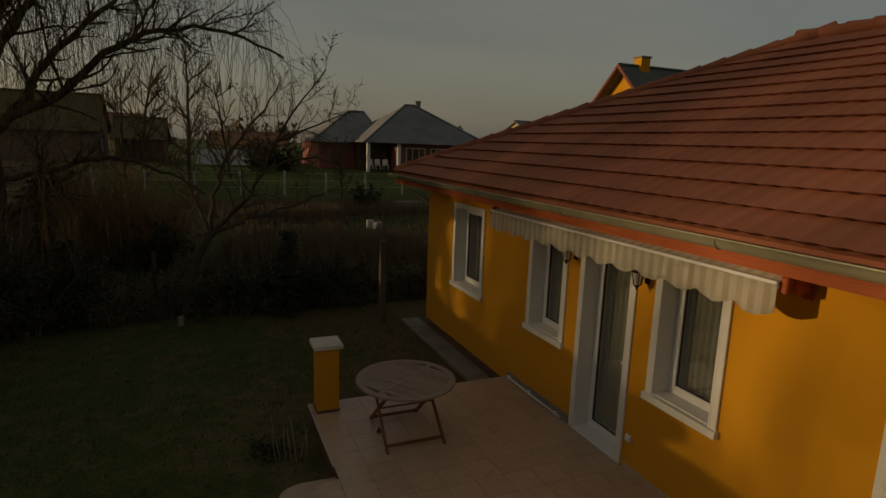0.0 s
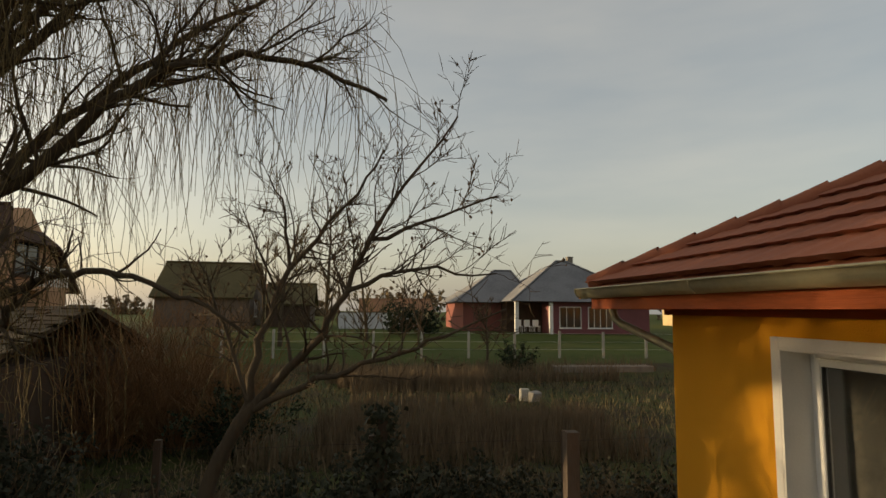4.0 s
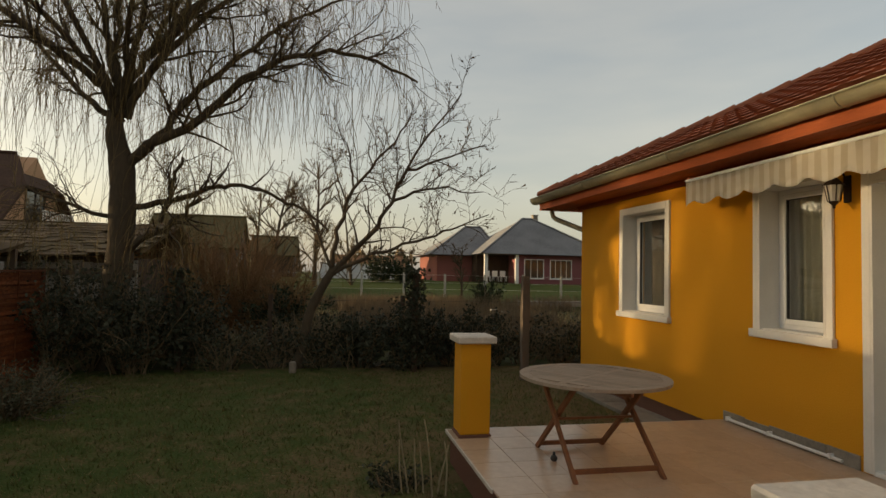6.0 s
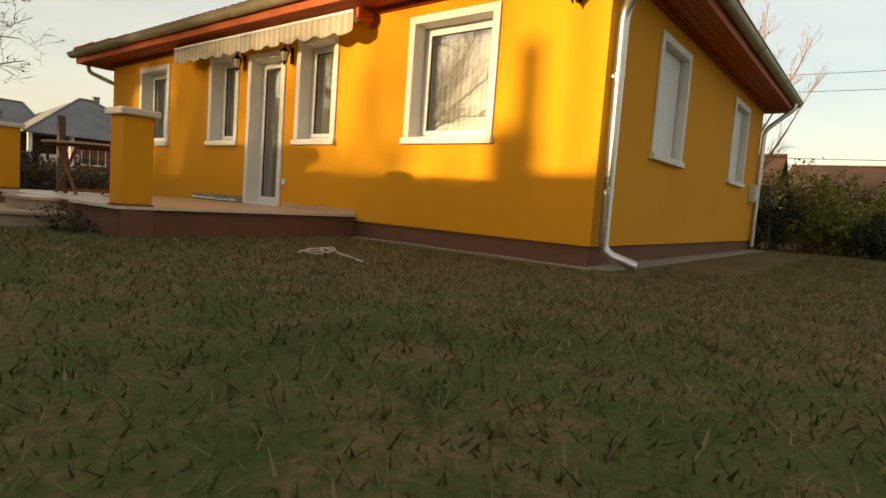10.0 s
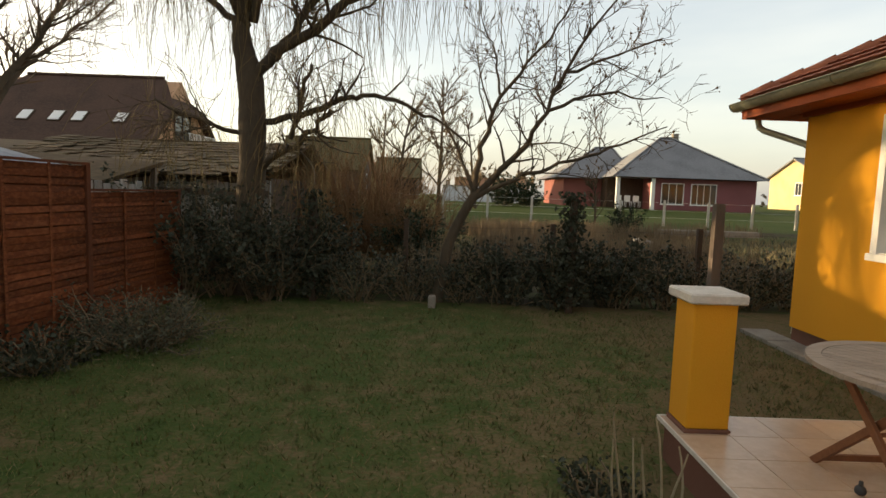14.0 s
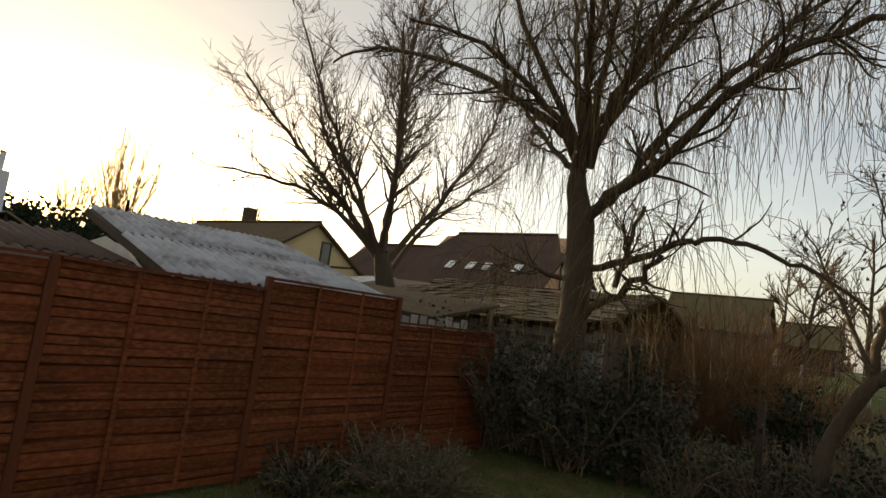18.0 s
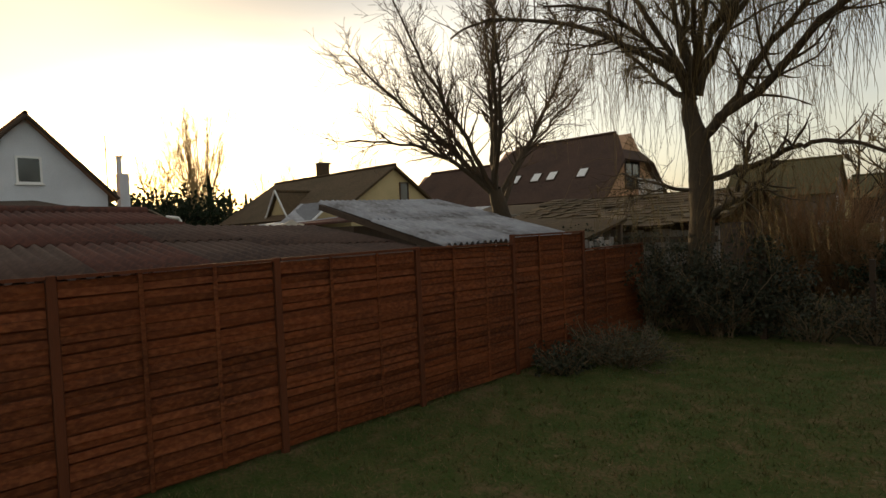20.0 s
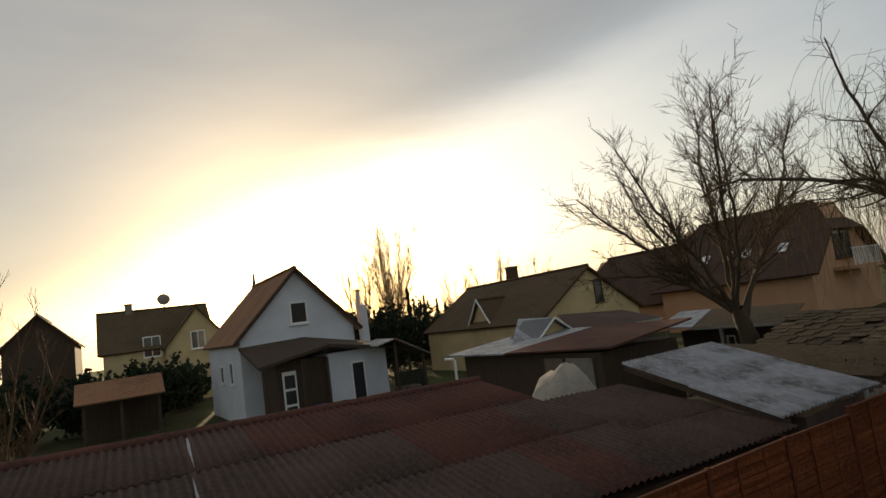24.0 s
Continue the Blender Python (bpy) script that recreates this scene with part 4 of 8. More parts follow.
WILLOW = dict(thin=0.8, d1=2.4, l1=1.6, d2=2.3, l2=0.8, d3=1.5, l3=0.38, lift=0.02, kink=0.16, up=0.12, rt=0.0062, hang=2.3, hl=2.3)
Y = 15.2
tree("willow_tree", (-8.45, Y, 0), ([(-8.5, Y, -0.2), (-8.5, Y, 1.3), (-8.42, Y, 2.45), (-8.45, Y, 3.9), (-8.62, Y, 4.7), (-8.55, Y, 5.4)], [0.36, 0.27, 0.25, 0.24, 0.17, 0.10]), [
    ([(-8.55, Y, 5.4), (-9.04, Y - 0.2, 5.75), (-9.75, Y - 0.5, 6.3), (-11.0, Y - 0.9, 7.0), (-12.9, Y - 1.3, 7.5), (-14.0, Y - 1.6, 7.3)], 0.12, 0.03),
    ([(-8.55, Y, 5.4), (-8.87, Y + 0.1, 6.5), (-9.1, Y + 0.3, 7.7), (-9.4, Y + 0.4, 9.2)], 0.12, 0.03),
    ([(-8.55, Y, 5.3), (-8.17, Y + 0.2, 6.35), (-7.83, Y + 0.6, 7.5), (-7.2, Y + 0.9, 8.8)], 0.11, 0.03),
    ([(-8.45, Y, 3.9), (-7.96, Y - 0.1, 4.4), (-7.0, Y - 0.3, 4.97), (-6.14, Y - 0.5, 5.83), (-5.08, Y - 0.7, 6.36), (-3.8, Y - 0.8, 6.4), (-2.6, Y - 0.7, 6.0)], 0.14, 0.03),
    ([(-8.4, Y, 4.1), (-7.9, Y + 0.3, 4.65), (-7.39, Y + 0.6, 5.7), (-6.43, Y + 0.9, 6.8), (-5.4, Y + 1.2, 7.9), (-4.1, Y + 1.3, 8.6)], 0.13, 0.03),
    ([(-8.3, Y, 3.2), (-7.21, Y - 0.2, 3.42), (-6.6, Y - 0.3, 3.66), (-5.99, Y - 0.3, 3.68), (-5.09, Y - 0.2, 3.37), (-4.35, Y - 0.1, 2.87)], 0.085, 0.025),
    ([(-8.25, Y, 2.35), (-7.33, Y - 0.4, 2.96), (-6.82, Y - 0.5, 3.43)], 0.09, 0.05),
    ([(-7.66, Y - 0.2, 2.9), (-7.46, Y - 0.3, 3.58), (-7.25, Y - 0.3, 4.22)], 0.06, 0.04),
    ([(-8.6, Y, 3.0), (-9.26, Y - 0.3, 3.15), (-9.95, Y - 0.5, 3.48)], 0.06, 0.02),
    ([(-8.6, Y, 4.7), (-9.2, Y + 0.5, 5.4), (-10.2, Y + 1.0, 6.3), (-11.4, Y + 1.3, 7.7)], 0.10, 0.03),
    ([(-8.4, Y, 5.0), (-7.6, Y - 0.7, 6.1), (-6.6, Y - 1.3, 7.2), (-5.6, Y - 1.7, 7.9), (-4.4, Y - 1.9, 7.6)], 0.10, 0.025),
    # two limbs added towards the house so their twigs shade its far wall
    ([(-8.5, Y, 4.9), (-8.9, Y - 0.9, 5.9), (-9.6, Y - 2.0, 6.6), (-10.2, Y - 3.2, 6.6)], 0.10, 0.025),
    ([(-8.5, Y, 5.2), (-8.1, Y - 1.0, 6.4), (-7.7, Y - 2.2, 7.2), (-7.3, Y - 3.2, 7.1)], 0.09, 0.025),
    ([(-8.5, Y, 5.4), (-7.0, Y + 0.3, 7.4), (-5.2, Y + 0.2, 8.7), (-3.4, Y, 8.9), (-2.2, Y - 0.2, 8.3)], 0.09, 0.02),
    ([(-8.6, Y, 5.4), (-8.8, Y + 0.4, 7.4), (-8.5, Y + 0.5, 9.4), (-8.0, Y + 0.6, 11.2)], 0.10, 0.02),
    ([(-8.5, Y, 5.3), (-8.0, Y - 0.6, 7.2), (-7.5, Y - 1.0, 9.0), (-6.9, Y - 1.2, 10.6)], 0.09, 0.02),
    ([(-8.6, Y, 5.3), (-9.5, Y - 0.6, 7.2), (-10.0, Y - 1.0, 9.0), (-10.2, Y - 1.1, 10.4)], 0.09, 0.02),
    ([(-8.2, Y + 0.2, 6.3), (-6.9, Y + 0.7, 8.4), (-5.9, Y + 1.0, 10.2), (-5.0, Y + 1.1, 11.0)], 0.08, 0.02),
], 11, "bare old willow with drooping yellowish twigs", WILLOW, (-7.65, 13.2, 0), (0.875, 0.875, 0.875))

PLUM = dict(thin=0.8, d1=3.0, l1=1.15, d2=3.0, l2=0.6, d3=3.2, l3=0.28, lift=0.03, kink=0.15, up=0.2, rt=0.0058, buds=260)
Y = 15.4
tree("plum_tree", (-4.6, Y, 0), ([(-4.75, Y, -0.2), (-4.6, Y, 0.6), (-4.5, Y, 1.14), (-4.23, Y, 1.73), (-4.06, Y, 2.02)], [0.13, 0.10, 0.095, 0.09, 0.085]), [
    ([(-4.13, Y, 1.9), (-3.96, Y, 2.9), (-3.65, Y + 0.2, 3.81), (-2.97, Y + 0.3, 4.71), (-2.4, Y + 0.3, 5.6)], 0.075, 0.015),
    ([(-4.06, Y, 2.0), (-3.28, Y - 0.2, 2.83), (-2.87, Y - 0.3, 3.52), (-2.39, Y - 0.3, 4.64), (-1.45, Y - 0.4, 5.9)], 0.08, 0.015),
    ([(-4.06, Y, 1.95), (-3.2, Y - 0.3, 2.39), (-2.42, Y - 0.5, 2.69), (-1.6, Y - 0.5, 2.95), (-0.81, Y - 0.4, 3.3)], 0.06, 0.012),
    ([(-3.65, Y + 0.2, 3.81), (-3.75, Y + 0.3, 4.5), (-3.95, Y + 0.4, 5.1)], 0.035, 0.012),
    ([(-2.87, Y - 0.3, 3.52), (-1.97, Y - 0.5, 3.8), (-0.97, Y - 0.6, 3.75)], 0.045, 0.012),
    ([(-4.1, Y, 2.1), (-4.5, Y + 0.3, 3.0), (-4.9, Y + 0.5, 3.9)], 0.045, 0.012),
    ([(-2.6, Y - 0.3, 4.2), (-1.6, Y, 4.6), (-0.7, Y + 0.2, 5.0)], 0.04, 0.012),
], 12, "bare leaning plum tree behind the hedge", PLUM, (-4.45, 12.95, 0), (0.87, 0.87, 0.87))

WALNUT = dict(thin=0.72, d1=2.5, l1=1.9, d2=2.6, l2=1.15, d3=2.6, l3=0.6, lift=0.05, kink=0.13, up=0.3, rt=0.0085)
X = -14.6
tree("walnut_tree", (X, 16.5, 0), ([(X, 16.75, -0.2), (X, 16.6, 1.4), (X, 16.25, 2.5), (X, 15.95, 3.25)], [0.34, 0.30, 0.27, 0.20]), [
    ([(X, 16.05, 2.95), (X - 0.9, 14.9, 4.2), (X - 1.9, 13.8, 4.7), (X - 2.8, 12.5, 4.8)], 0.12, 0.025),
    ([(X, 15.98, 3.15), (X - 1.1, 14.9, 4.7), (X - 2.3, 14.0, 6.2), (X - 3.4, 13.1, 7.7)], 0.13, 0.025),
    ([(X, 15.95, 3.2), (X - 0.4, 15.2, 4.7), (X - 1.1, 14.3, 6.8), (X - 1.6, 13.4, 9.0)], 0.13, 0.025),
    ([(X, 15.95, 3.25), (X + 0.2, 15.9, 5.0), (X + 0.7, 15.2, 7.5), (X + 0.8, 15.5, 10.4)], 0.14, 0.025),
    ([(X, 15.95, 3.2), (X - 0.4, 16.5, 5.2), (X - 1.0, 17.1, 7.8), (X - 1.3, 17.9, 10.6)], 0.13, 0.025),
    ([(X, 16.1, 2.9), (X + 0.3, 17.7, 5.0), (X + 0.5, 19.2, 7.2), (X + 0.8, 20.2, 9.6)], 0.13, 0.025),
    ([(X, 16.3, 2.6), (X - 0.3, 17.9, 4.3), (X - 0.5, 19.8, 5.5), (X - 0.4, 22.9, 7.9)], 0.12, 0.025),
    ([(X, 15.95, 3.2), (X + 0.8, 15.3, 4.9), (X + 1.3, 14.6, 6.8), (X + 1.6, 14.0, 8.4)], 0.11, 0.025),
    ([(X, 16.0, 3.1), (X - 1.4, 16.0, 4.8), (X - 2.4, 15.4, 6.6), (X - 3.2, 15.2, 8.6)], 0.11, 0.025),
], 13, "bare spreading walnut tree among the sheds", WALNUT, (X, 16.5, 0), (1, 1, 1))


def far_tree(name, x, y, h, w, seed, label, style="round", mat_key="twig"):
    """A bare distant tree: upright stem, rising branches and fine twigs."""
    rng = np.random.default_rng(seed)
    thin = 0.008 + 0.00042 * math.hypot(x + 4, y - 3)
    root = thing(name, (x, y, 0), label, "tree")
    stem = wander(rng, (x, y, -0.2), (0, 0, 1), h * 0.85, 8, 0.05, 0.1)
    r0 = 0.012 * h + 0.03
    tubes("trunk", [(stem, np.linspace(r0, r0 * 0.2, len(stem)), 7)], M["bark"], root)
    limbs = []
    for k in range(int(10 + h) if style != "poplar" else int(20 + 3.2 * h)):
        f = rng.uniform(0.05 if style == "poplar" else 0.15, 0.95)
        p = stem[min(len(stem) - 1, int(f * (len(stem) - 1)))]
        a = rng.uniform(0, 2 * math.pi)
        tilt = rng.uniform(0.25, 0.95) if style == "poplar" else 0.9
        d = (math.cos(a) * tilt, math.sin(a) * tilt, 1.0)
        L = h * (0.5 if style == "poplar" else 0.36) * (1.1 - 0.75 * f) * rng.uniform(0.7, 1.2)
        line = wander(rng, p, d, L, 7, 0.09, 0.03 if style == "poplar" else 0.10 if style != "weeping" else 0.0)
        limbs.append((line, np.linspace(r0 * (0.22 if style == "poplar" else 0.35), r0 * 0.06, len(line))))
    b = offshoots(rng, limbs, 18.0 / h if style != "poplar" else 34.0 / h, h * 0.10, (0.3, 0.9), 0.08, 0.12, 0.5, 4, up=0.3, least=thin)
    t = offshoots(rng, b, (22.0 if style != "poplar" else 26.0) / h, h * 0.05, (0.3, 0.9), 0.05, 0.12, 0.6, 3, up=0.2, least=thin * 0.8)
    tubes("branch_mass", as_tubes(limbs, 5) + as_tubes(b, 3), M["bark"], root)["kind"] = "stuff"
    tubes("twig_mass", as_tubes(t, 3), M[mat_key], root, smooth=False)["kind"] = "stuff"
    return settle(root)


def fan_tree(name, x, y, h, seed, label, twig_mat, stems=15, spread=0.45, rise=0.012, thick=0.006):
    """A many-stemmed upright tree: stems fan out from the base and carry steep branches."""
    rng = np.random.default_rng(seed)
    thin = 0.004 + 0.00021 * math.hypot(x + 4, y - 3)
    root = thing(name, (x, y, 0), label, "tree")
    tubes("trunk", [(wander(rng, (x, y, -0.2), (0, 0, 1), h * 0.3, 4, 0.03, 0.0), np.linspace(0.014 * h, 0.011 * h, 5), 8)], M["bark"], root)
    limbs = []
    for k in range(stems):
        a, q = 2 * math.pi * (k * 0.618 % 1), spread * math.sqrt((k + 0.5) / stems)
        line = wander(rng, (x, y, h * rng.uniform(0.06, 0.25)), (math.cos(a) * q, math.sin(a) * q, 1), h * (0.84 - 0.5 * q) * rng.uniform(0.85, 1.0), 9, 0.05, rise)
        limbs.append((line, np.linspace(thick * h, thin, len(line))))
    b = offshoots(rng, limbs, 38.0 / h, h * 0.11, (0.25, 0.8), 0.04, 0.1, 0.5, 4, from_=0.12, up=0.3, least=thin * 0.8)
    t = offshoots(rng, b, 36.0 / h, h * 0.055, (0.3, 0.8), 0.05, 0.12, 0.6, 3, up=0.25, least=thin * 0.7)
    tubes("branch_mass", as_tubes(limbs, 5) + as_tubes(b, 3), M[twig_mat], root)["kind"] = "stuff"
    tubes("twig_mass", as_tubes(t, 3), M[twig_mat], root, smooth=False)["kind"] = "stuff"
    return settle(root)

for n, (y, z) in enumerate(((0.48, 2.66), (4.94, 2.48), (6.15, 2.49))):
    lantern(0.0, y, z, n)

# low rail, skirting, socket, kerbs and apron along the wall
rail = thing("skirting_pipe", (-0.05, 6.95, 0.30), "white heating pipe along the wall foot", "pipe")
tubes("pipe", [([(-0.03, 6.2, 0.325), (-0.045, 6.9, 0.327), (-0.04, 7.5, 0.33)], [0.014] * 3, 8)], M["pvc"], rail)
for y in (6.3, 6.95, 7.5):
    part("pipe_clip", boxes((-0.06, -0.002, y - 0.012, y + 0.012, 0.315, 0.355)), M["pvc"], rail)
settle(rail)
rnd = random.Random(4)
skirt = thing("skirting", (-0.01, 4.1, 0.30), "beige tile skirting with uneven top along the wall", "skirting", kind="structure")
for k in range(6):
    y = 3.44 + k * 0.265
    part("skirting_tile", boxes((-0.014, -0.002, y, y + 0.26, 0.287, 0.365 + rnd.uniform(-0.012, 0.02)), bevel=0.003), M["tile"], skirt)
for k in range(5):
    y = 6.06 + k * 0.31
    part("skirting_tile", boxes((-0.014, -0.002, y, y + 0.305, 0.287, 0.39 + rnd.uniform(-0.012, 0.02)), bevel=0.003), M["concrete"], skirt)
settle(skirt)
socket = thing("wall_socket", (0, 4.97, 0.67), "small white outdoor socket beside the door", "socket")
part("socket_box", boxes((-0.035, -0.002, 4.93, 5.01, 0.63, 0.71), bevel=0.008), M["pvc"], socket)
part("socket_lid", boxes((-0.045, -0.036, 4.94, 5.00, 0.64, 0.70), bevel=0.004), M["pvc"], socket)
settle(socket)
meter = thing("meter_box", (7.5, HY0, 1.1), "pale grey utility box on the gable wall", "utility box")
part("box_body", boxes((7.34, 7.66, HY0 - 0.12, HY0 - 0.002, 0.98, 1.32), bevel=0.012), M["grey_box"], meter)
part("box_door", boxes((7.36, 7.64, HY0 - 0.132, HY0 - 0.122, 1.0, 1.30), bevel=0.004), M["grey_box"], meter)
settle(meter)
apron = thing("apron", (-0.17, 9.5, 0), "narrow concrete apron along the house foot", "pavement", kind="structure")
for k in range(6):
    y = 7.66 + k * 0.64
    part("apron_slab", boxes((-0.36, 0.02, y, y + 0.632, -0.12, 0.05 + 0.006 * (k % 2)), bevel=0.008), M["concrete"], apron)
for k in range(5):
    y = 0.1 + k * 0.66
    part("apron_slab", boxes((-0.085, 0.02, y, y + 0.652, -0.12, 0.012 + 0.004 * (k % 2)), bevel=0.008), M["concrete"], apron)
for k in range(9):
    x = 0.03 + k * 0.92
    part("apron_slab", boxes((x, x + 0.91, HY0 - 0.24, HY0 + 0.02, -0.12, 0.02 + 0.004 * (k % 2)), bevel=0.008), M["concrete"], apron)
settle(apron)

# ---------------------------------------------------------------- round folding table
TBX, TBY, TBZ = -2.0, 6.55, TZ
table = thing("garden_table", (TBX, TBY, TBZ), "round weathered teak folding table on the terrace", "table")
R = 0.585
ang = radians(35)


bm = bmesh.new()
inner = [(TBX + (R - 0.075) * math.cos(a), TBY + (R - 0.075) * math.sin(a)) for a in np.linspace(0, 2 * math.pi, 49)[:-1]]
outer = [(TBX + R * math.cos(a), TBY + R * math.sin(a)) for a in np.linspace(0, 2 * math.pi, 49)[:-1]]
vs = {}
for key, ring in (("i", inner), ("o", outer)):
    for z in (TBZ + 0.712, TBZ + 0.738):
        vs[key, z] = [bm.verts.new((x, y, z)) for x, y in ring]
lo_z, hi_z = TBZ + 0.712, TBZ + 0.738
for k in range(48):
    j = (k + 1) % 48
    bm.faces.new((vs["i", hi_z][k], vs["o", hi_z][k], vs["o", hi_z][j], vs["i", hi_z][j]))
    bm.faces.new((vs["i", lo_z][j], vs["o", lo_z][j], vs["o", lo_z][k], vs["i", lo_z][k]))
    bm.faces.new((vs["o", hi_z][k], vs["o", lo_z][k], vs["o", lo_z][j], vs["o", hi_z][j]))
    bm.faces.new((vs["i", hi_z][j], vs["i", lo_z][j], vs["i", lo_z][k], vs["i", hi_z][k]))
top = part("table_rim", bm, M["teak"], table, "weathered teak rim ring")
rr = R - 0.078
ca, sa = math.cos(ang), math.sin(ang)
for quarter in (0, 1):
    nb = 7
    width = 2 * rr / (2 * nb + 1)
    for k in range(-nb, nb + 1):
        u0, u1 = (k - 0.5) * width + 0.0025, (k + 0.5) * width - 0.0025
        lim = math.sqrt(max(0.0, rr * rr - max(abs(u0), abs(u1)) ** 2))
        if lim < 0.06:
            continue
        mid_u, sign = (u0 + u1) / 2, 1 if quarter else -1
        arc = [u0 + (u1 - u0) * i / 4 for i in range(5)]
        edge = [(u - mid_u, sign * math.sqrt(max(0.03 ** 2, rr * rr - u * u))) for u in arc]
        bm = bmesh.new()
        prism(bm, [(u0 - mid_u, sign * 0.028), *edge, (u1 - mid_u, sign * 0.028)], "z", -0.011, 0.011)
        slat = part("slat", bm, M["teak"], table)
        slat.matrix_basis = Matrix.Translation((TBX, TBY, TBZ + 0.725)) @ Matrix.Rotation(ang, 4, "Z") @ Matrix.Translation(((u0 + u1) / 2, 0, 0))
bm = boxes((-rr, rr, -0.024, 0.024, -0.012, 0.012), bevel=0.003)
mid = part("middle_rail", bm, M["teak"], table)
mid.matrix_basis = Matrix.Translation((TBX, TBY, TBZ + 0.725)) @ Matrix.Rotation(ang, 4, "Z")
for v in (-0.30, 0.30):
    bm = boxes((-0.46, 0.46, -0.02, 0.02, -0.018, 0.018), bevel=0.003)
    b = part("batten", bm, M["teak_leg"], table, "reddish teak batten")
    b.matrix_basis = Matrix.Translation((TBX, TBY, TBZ + 0.693)) @ Matrix.Rotation(ang + math.pi / 2, 4, "Z") @ Matrix.Translation((0, v, 0))


def strut(a, b, w, h, name, parent, material, label=""):
    a, b = Vector(a), Vector(b)
    d = b - a
    bm = boxes((-w / 2, w / 2, -h / 2, h / 2, 0, d.length), bevel=0.003)
    ob = part(name, bm, material, parent, label)
    ob.matrix_basis = Matrix.Translation(a) @ d.to_track_quat("Z", "Y").to_matrix().to_4x4()
    return ob


def at_table(u, v, z):
    q = radians(0)
    return (TBX + u, TBY + v, TBZ + z)


# two crossing leg frames: feet near (+-0.34, +-0.43)
for s in (-1, 1):
    strut(at_table(0.345 * s, -0.43, 0.0), at_table(0.33 * s, 0.26, 0.685), 0.026, 0.045, "leg", table, M["teak_leg"], "reddish teak crossed leg")
    strut(at_table(0.295 * s, 0.45, 0.0), at_table(0.285 * s, -0.26, 0.685), 0.026, 0.045, "leg", table, M["teak_leg"], "reddish teak crossed leg")
strut(at_table(-0.345, -0.36, 0.07), at_table(0.345, -0.36, 0.07), 0.022, 0.04, "stretcher", table, M["teak_leg"])
strut(at_table(-0.295, 0.40, 0.05), at_table(0.295, 0.40, 0.05), 0.022, 0.04, "stretcher", table, M["teak_leg"])
strut(at_table(-0.33, 0.0, 0.38), at_table(0.33, 0.0, 0.38), 0.02, 0.02, "cross_rod", table, M["teak_leg"])
seat(settle(table), (TBX, TBY, TBZ), (1, 1, 0.925))
ball = thing("small_black_cap", (-2.30, 6.62, TZ), "small black plastic cap lying under the table", "cap")
bm = bmesh.new()
bmesh.ops.create_uvsphere(bm, u_segments=10, v_segments=6, radius=0.028, matrix=Matrix.Translation((-2.30, 6.62, TZ + 0.026)))
bmesh.ops.create_cone(bm, cap_ends=True, segments=10, radius1=0.012, radius2=0.01, depth=0.03, matrix=Matrix.Translation((-2.30, 6.62, TZ + 0.06)))
part("cap_body", bm, M["seal"], ball, smooth=True)
settle(ball)

# ---------------------------------------------------------------- rope on the lawn
M["rope"] = mat("white_cotton_rope", (0.52, 0.48, 0.42), 0.9, grain=120, stain=12, amount=0.4, bump=0.4)
rope = thing("rope", (-1.85, 1.5, 0.0), "tangled white rope lying on the lawn", "rope")
line = smooth_line([(-2.14, 1.55, 0.02), (-2.02, 1.62, 0.03), (-1.90, 1.52, 0.03), (-2.0, 1.42, 0.02), (-2.12, 1.47, 0.04), (-1.98, 1.58, 0.05), (-1.78, 1.72, 0.03), (-1.66, 1.84, 0.02), (-1.58, 1.76, 0.03), (-1.66, 1.62, 0.03), (-1.78, 1.50, 0.04), (-1.92, 1.44, 0.03), (-1.84, 1.60, 0.05), (-1.74, 1.55, 0.03), (-1.80, 1.40, 0.02), (-1.86, 1.22, 0.02), (-1.96, 1.02, 0.02), (-2.02, 0.86, 0.02)], 6)
tubes("rope_strand", [(line, [0.0085] * len(line), 7)], M["rope"], rope)
seat(settle(rope), (-1.85, 1.78, 0.0), (1.0, 1.0, 1.0))

# ---------------------------------------------------------------- side fence
FX, FTOP = -8.80, 1.66
POSTS = [3.13 + 1.80 * k for k in range(-7, 5)]
fence = thing("fence", (FX, 4.5, 0), "red-brown stained lath fence with battens", "fence")
ends = POSTS + [12.35]


def fence_top(y):
    """Height of the fence's top: it rises towards the raised bay by the metal-roofed shed."""
    if y > ends[11] - 0.01:
        return FTOP
    if y > ends[10] - 0.01:
        return 1.95
    return 1.86 + 0.015 * math.sin(y * 1.3)


for k, y in enumerate(ends):
    top = max(fence_top(y - 0.02), fence_top(y + 0.02))
    part("post", boxes((FX - 0.045, FX + 0.016, y - 0.035, y + 0.035, -0.2, top + 0.02), bevel=0.006), M["fence_post"], fence)
for bay, (ya, yb) in enumerate(zip(ends, ends[1:])):
    za, zb = fence_top(ya + 0.02), fence_top(yb - 0.02)
    # thin dark sheet added behind the laths so that no light shows through
    bm = bmesh.new()
    prism(bm, [(ya, 0.03), (yb, 0.03), (yb, zb - 0.03), (ya, za - 0.03)], "x", FX - 0.05, FX - 0.042)
    part("backing", bm, M["fence_post"], fence, "added dark sheet closing the gaps between laths")
    bm = bmesh.new()
    prism(bm, [(ya + 0.036, za - 0.012), (yb - 0.036, zb - 0.012), (yb - 0.036, zb + 0.014), (ya + 0.036, za + 0.014)], "x", FX - 0.02, FX + 0.03)
    part("top_rail", bm, M["fence_post"], fence, "thin capping rail")
    for q in (1, 2):
        y = ya + (yb - ya) * q / 3
        part("batten", boxes((FX + 0.002, FX + 0.015, y - 0.018, y + 0.02, 0.04, za + (zb - za) * q / 3 - 0.013), bevel=0.004), M["fence"], fence)
lath_rows = 26
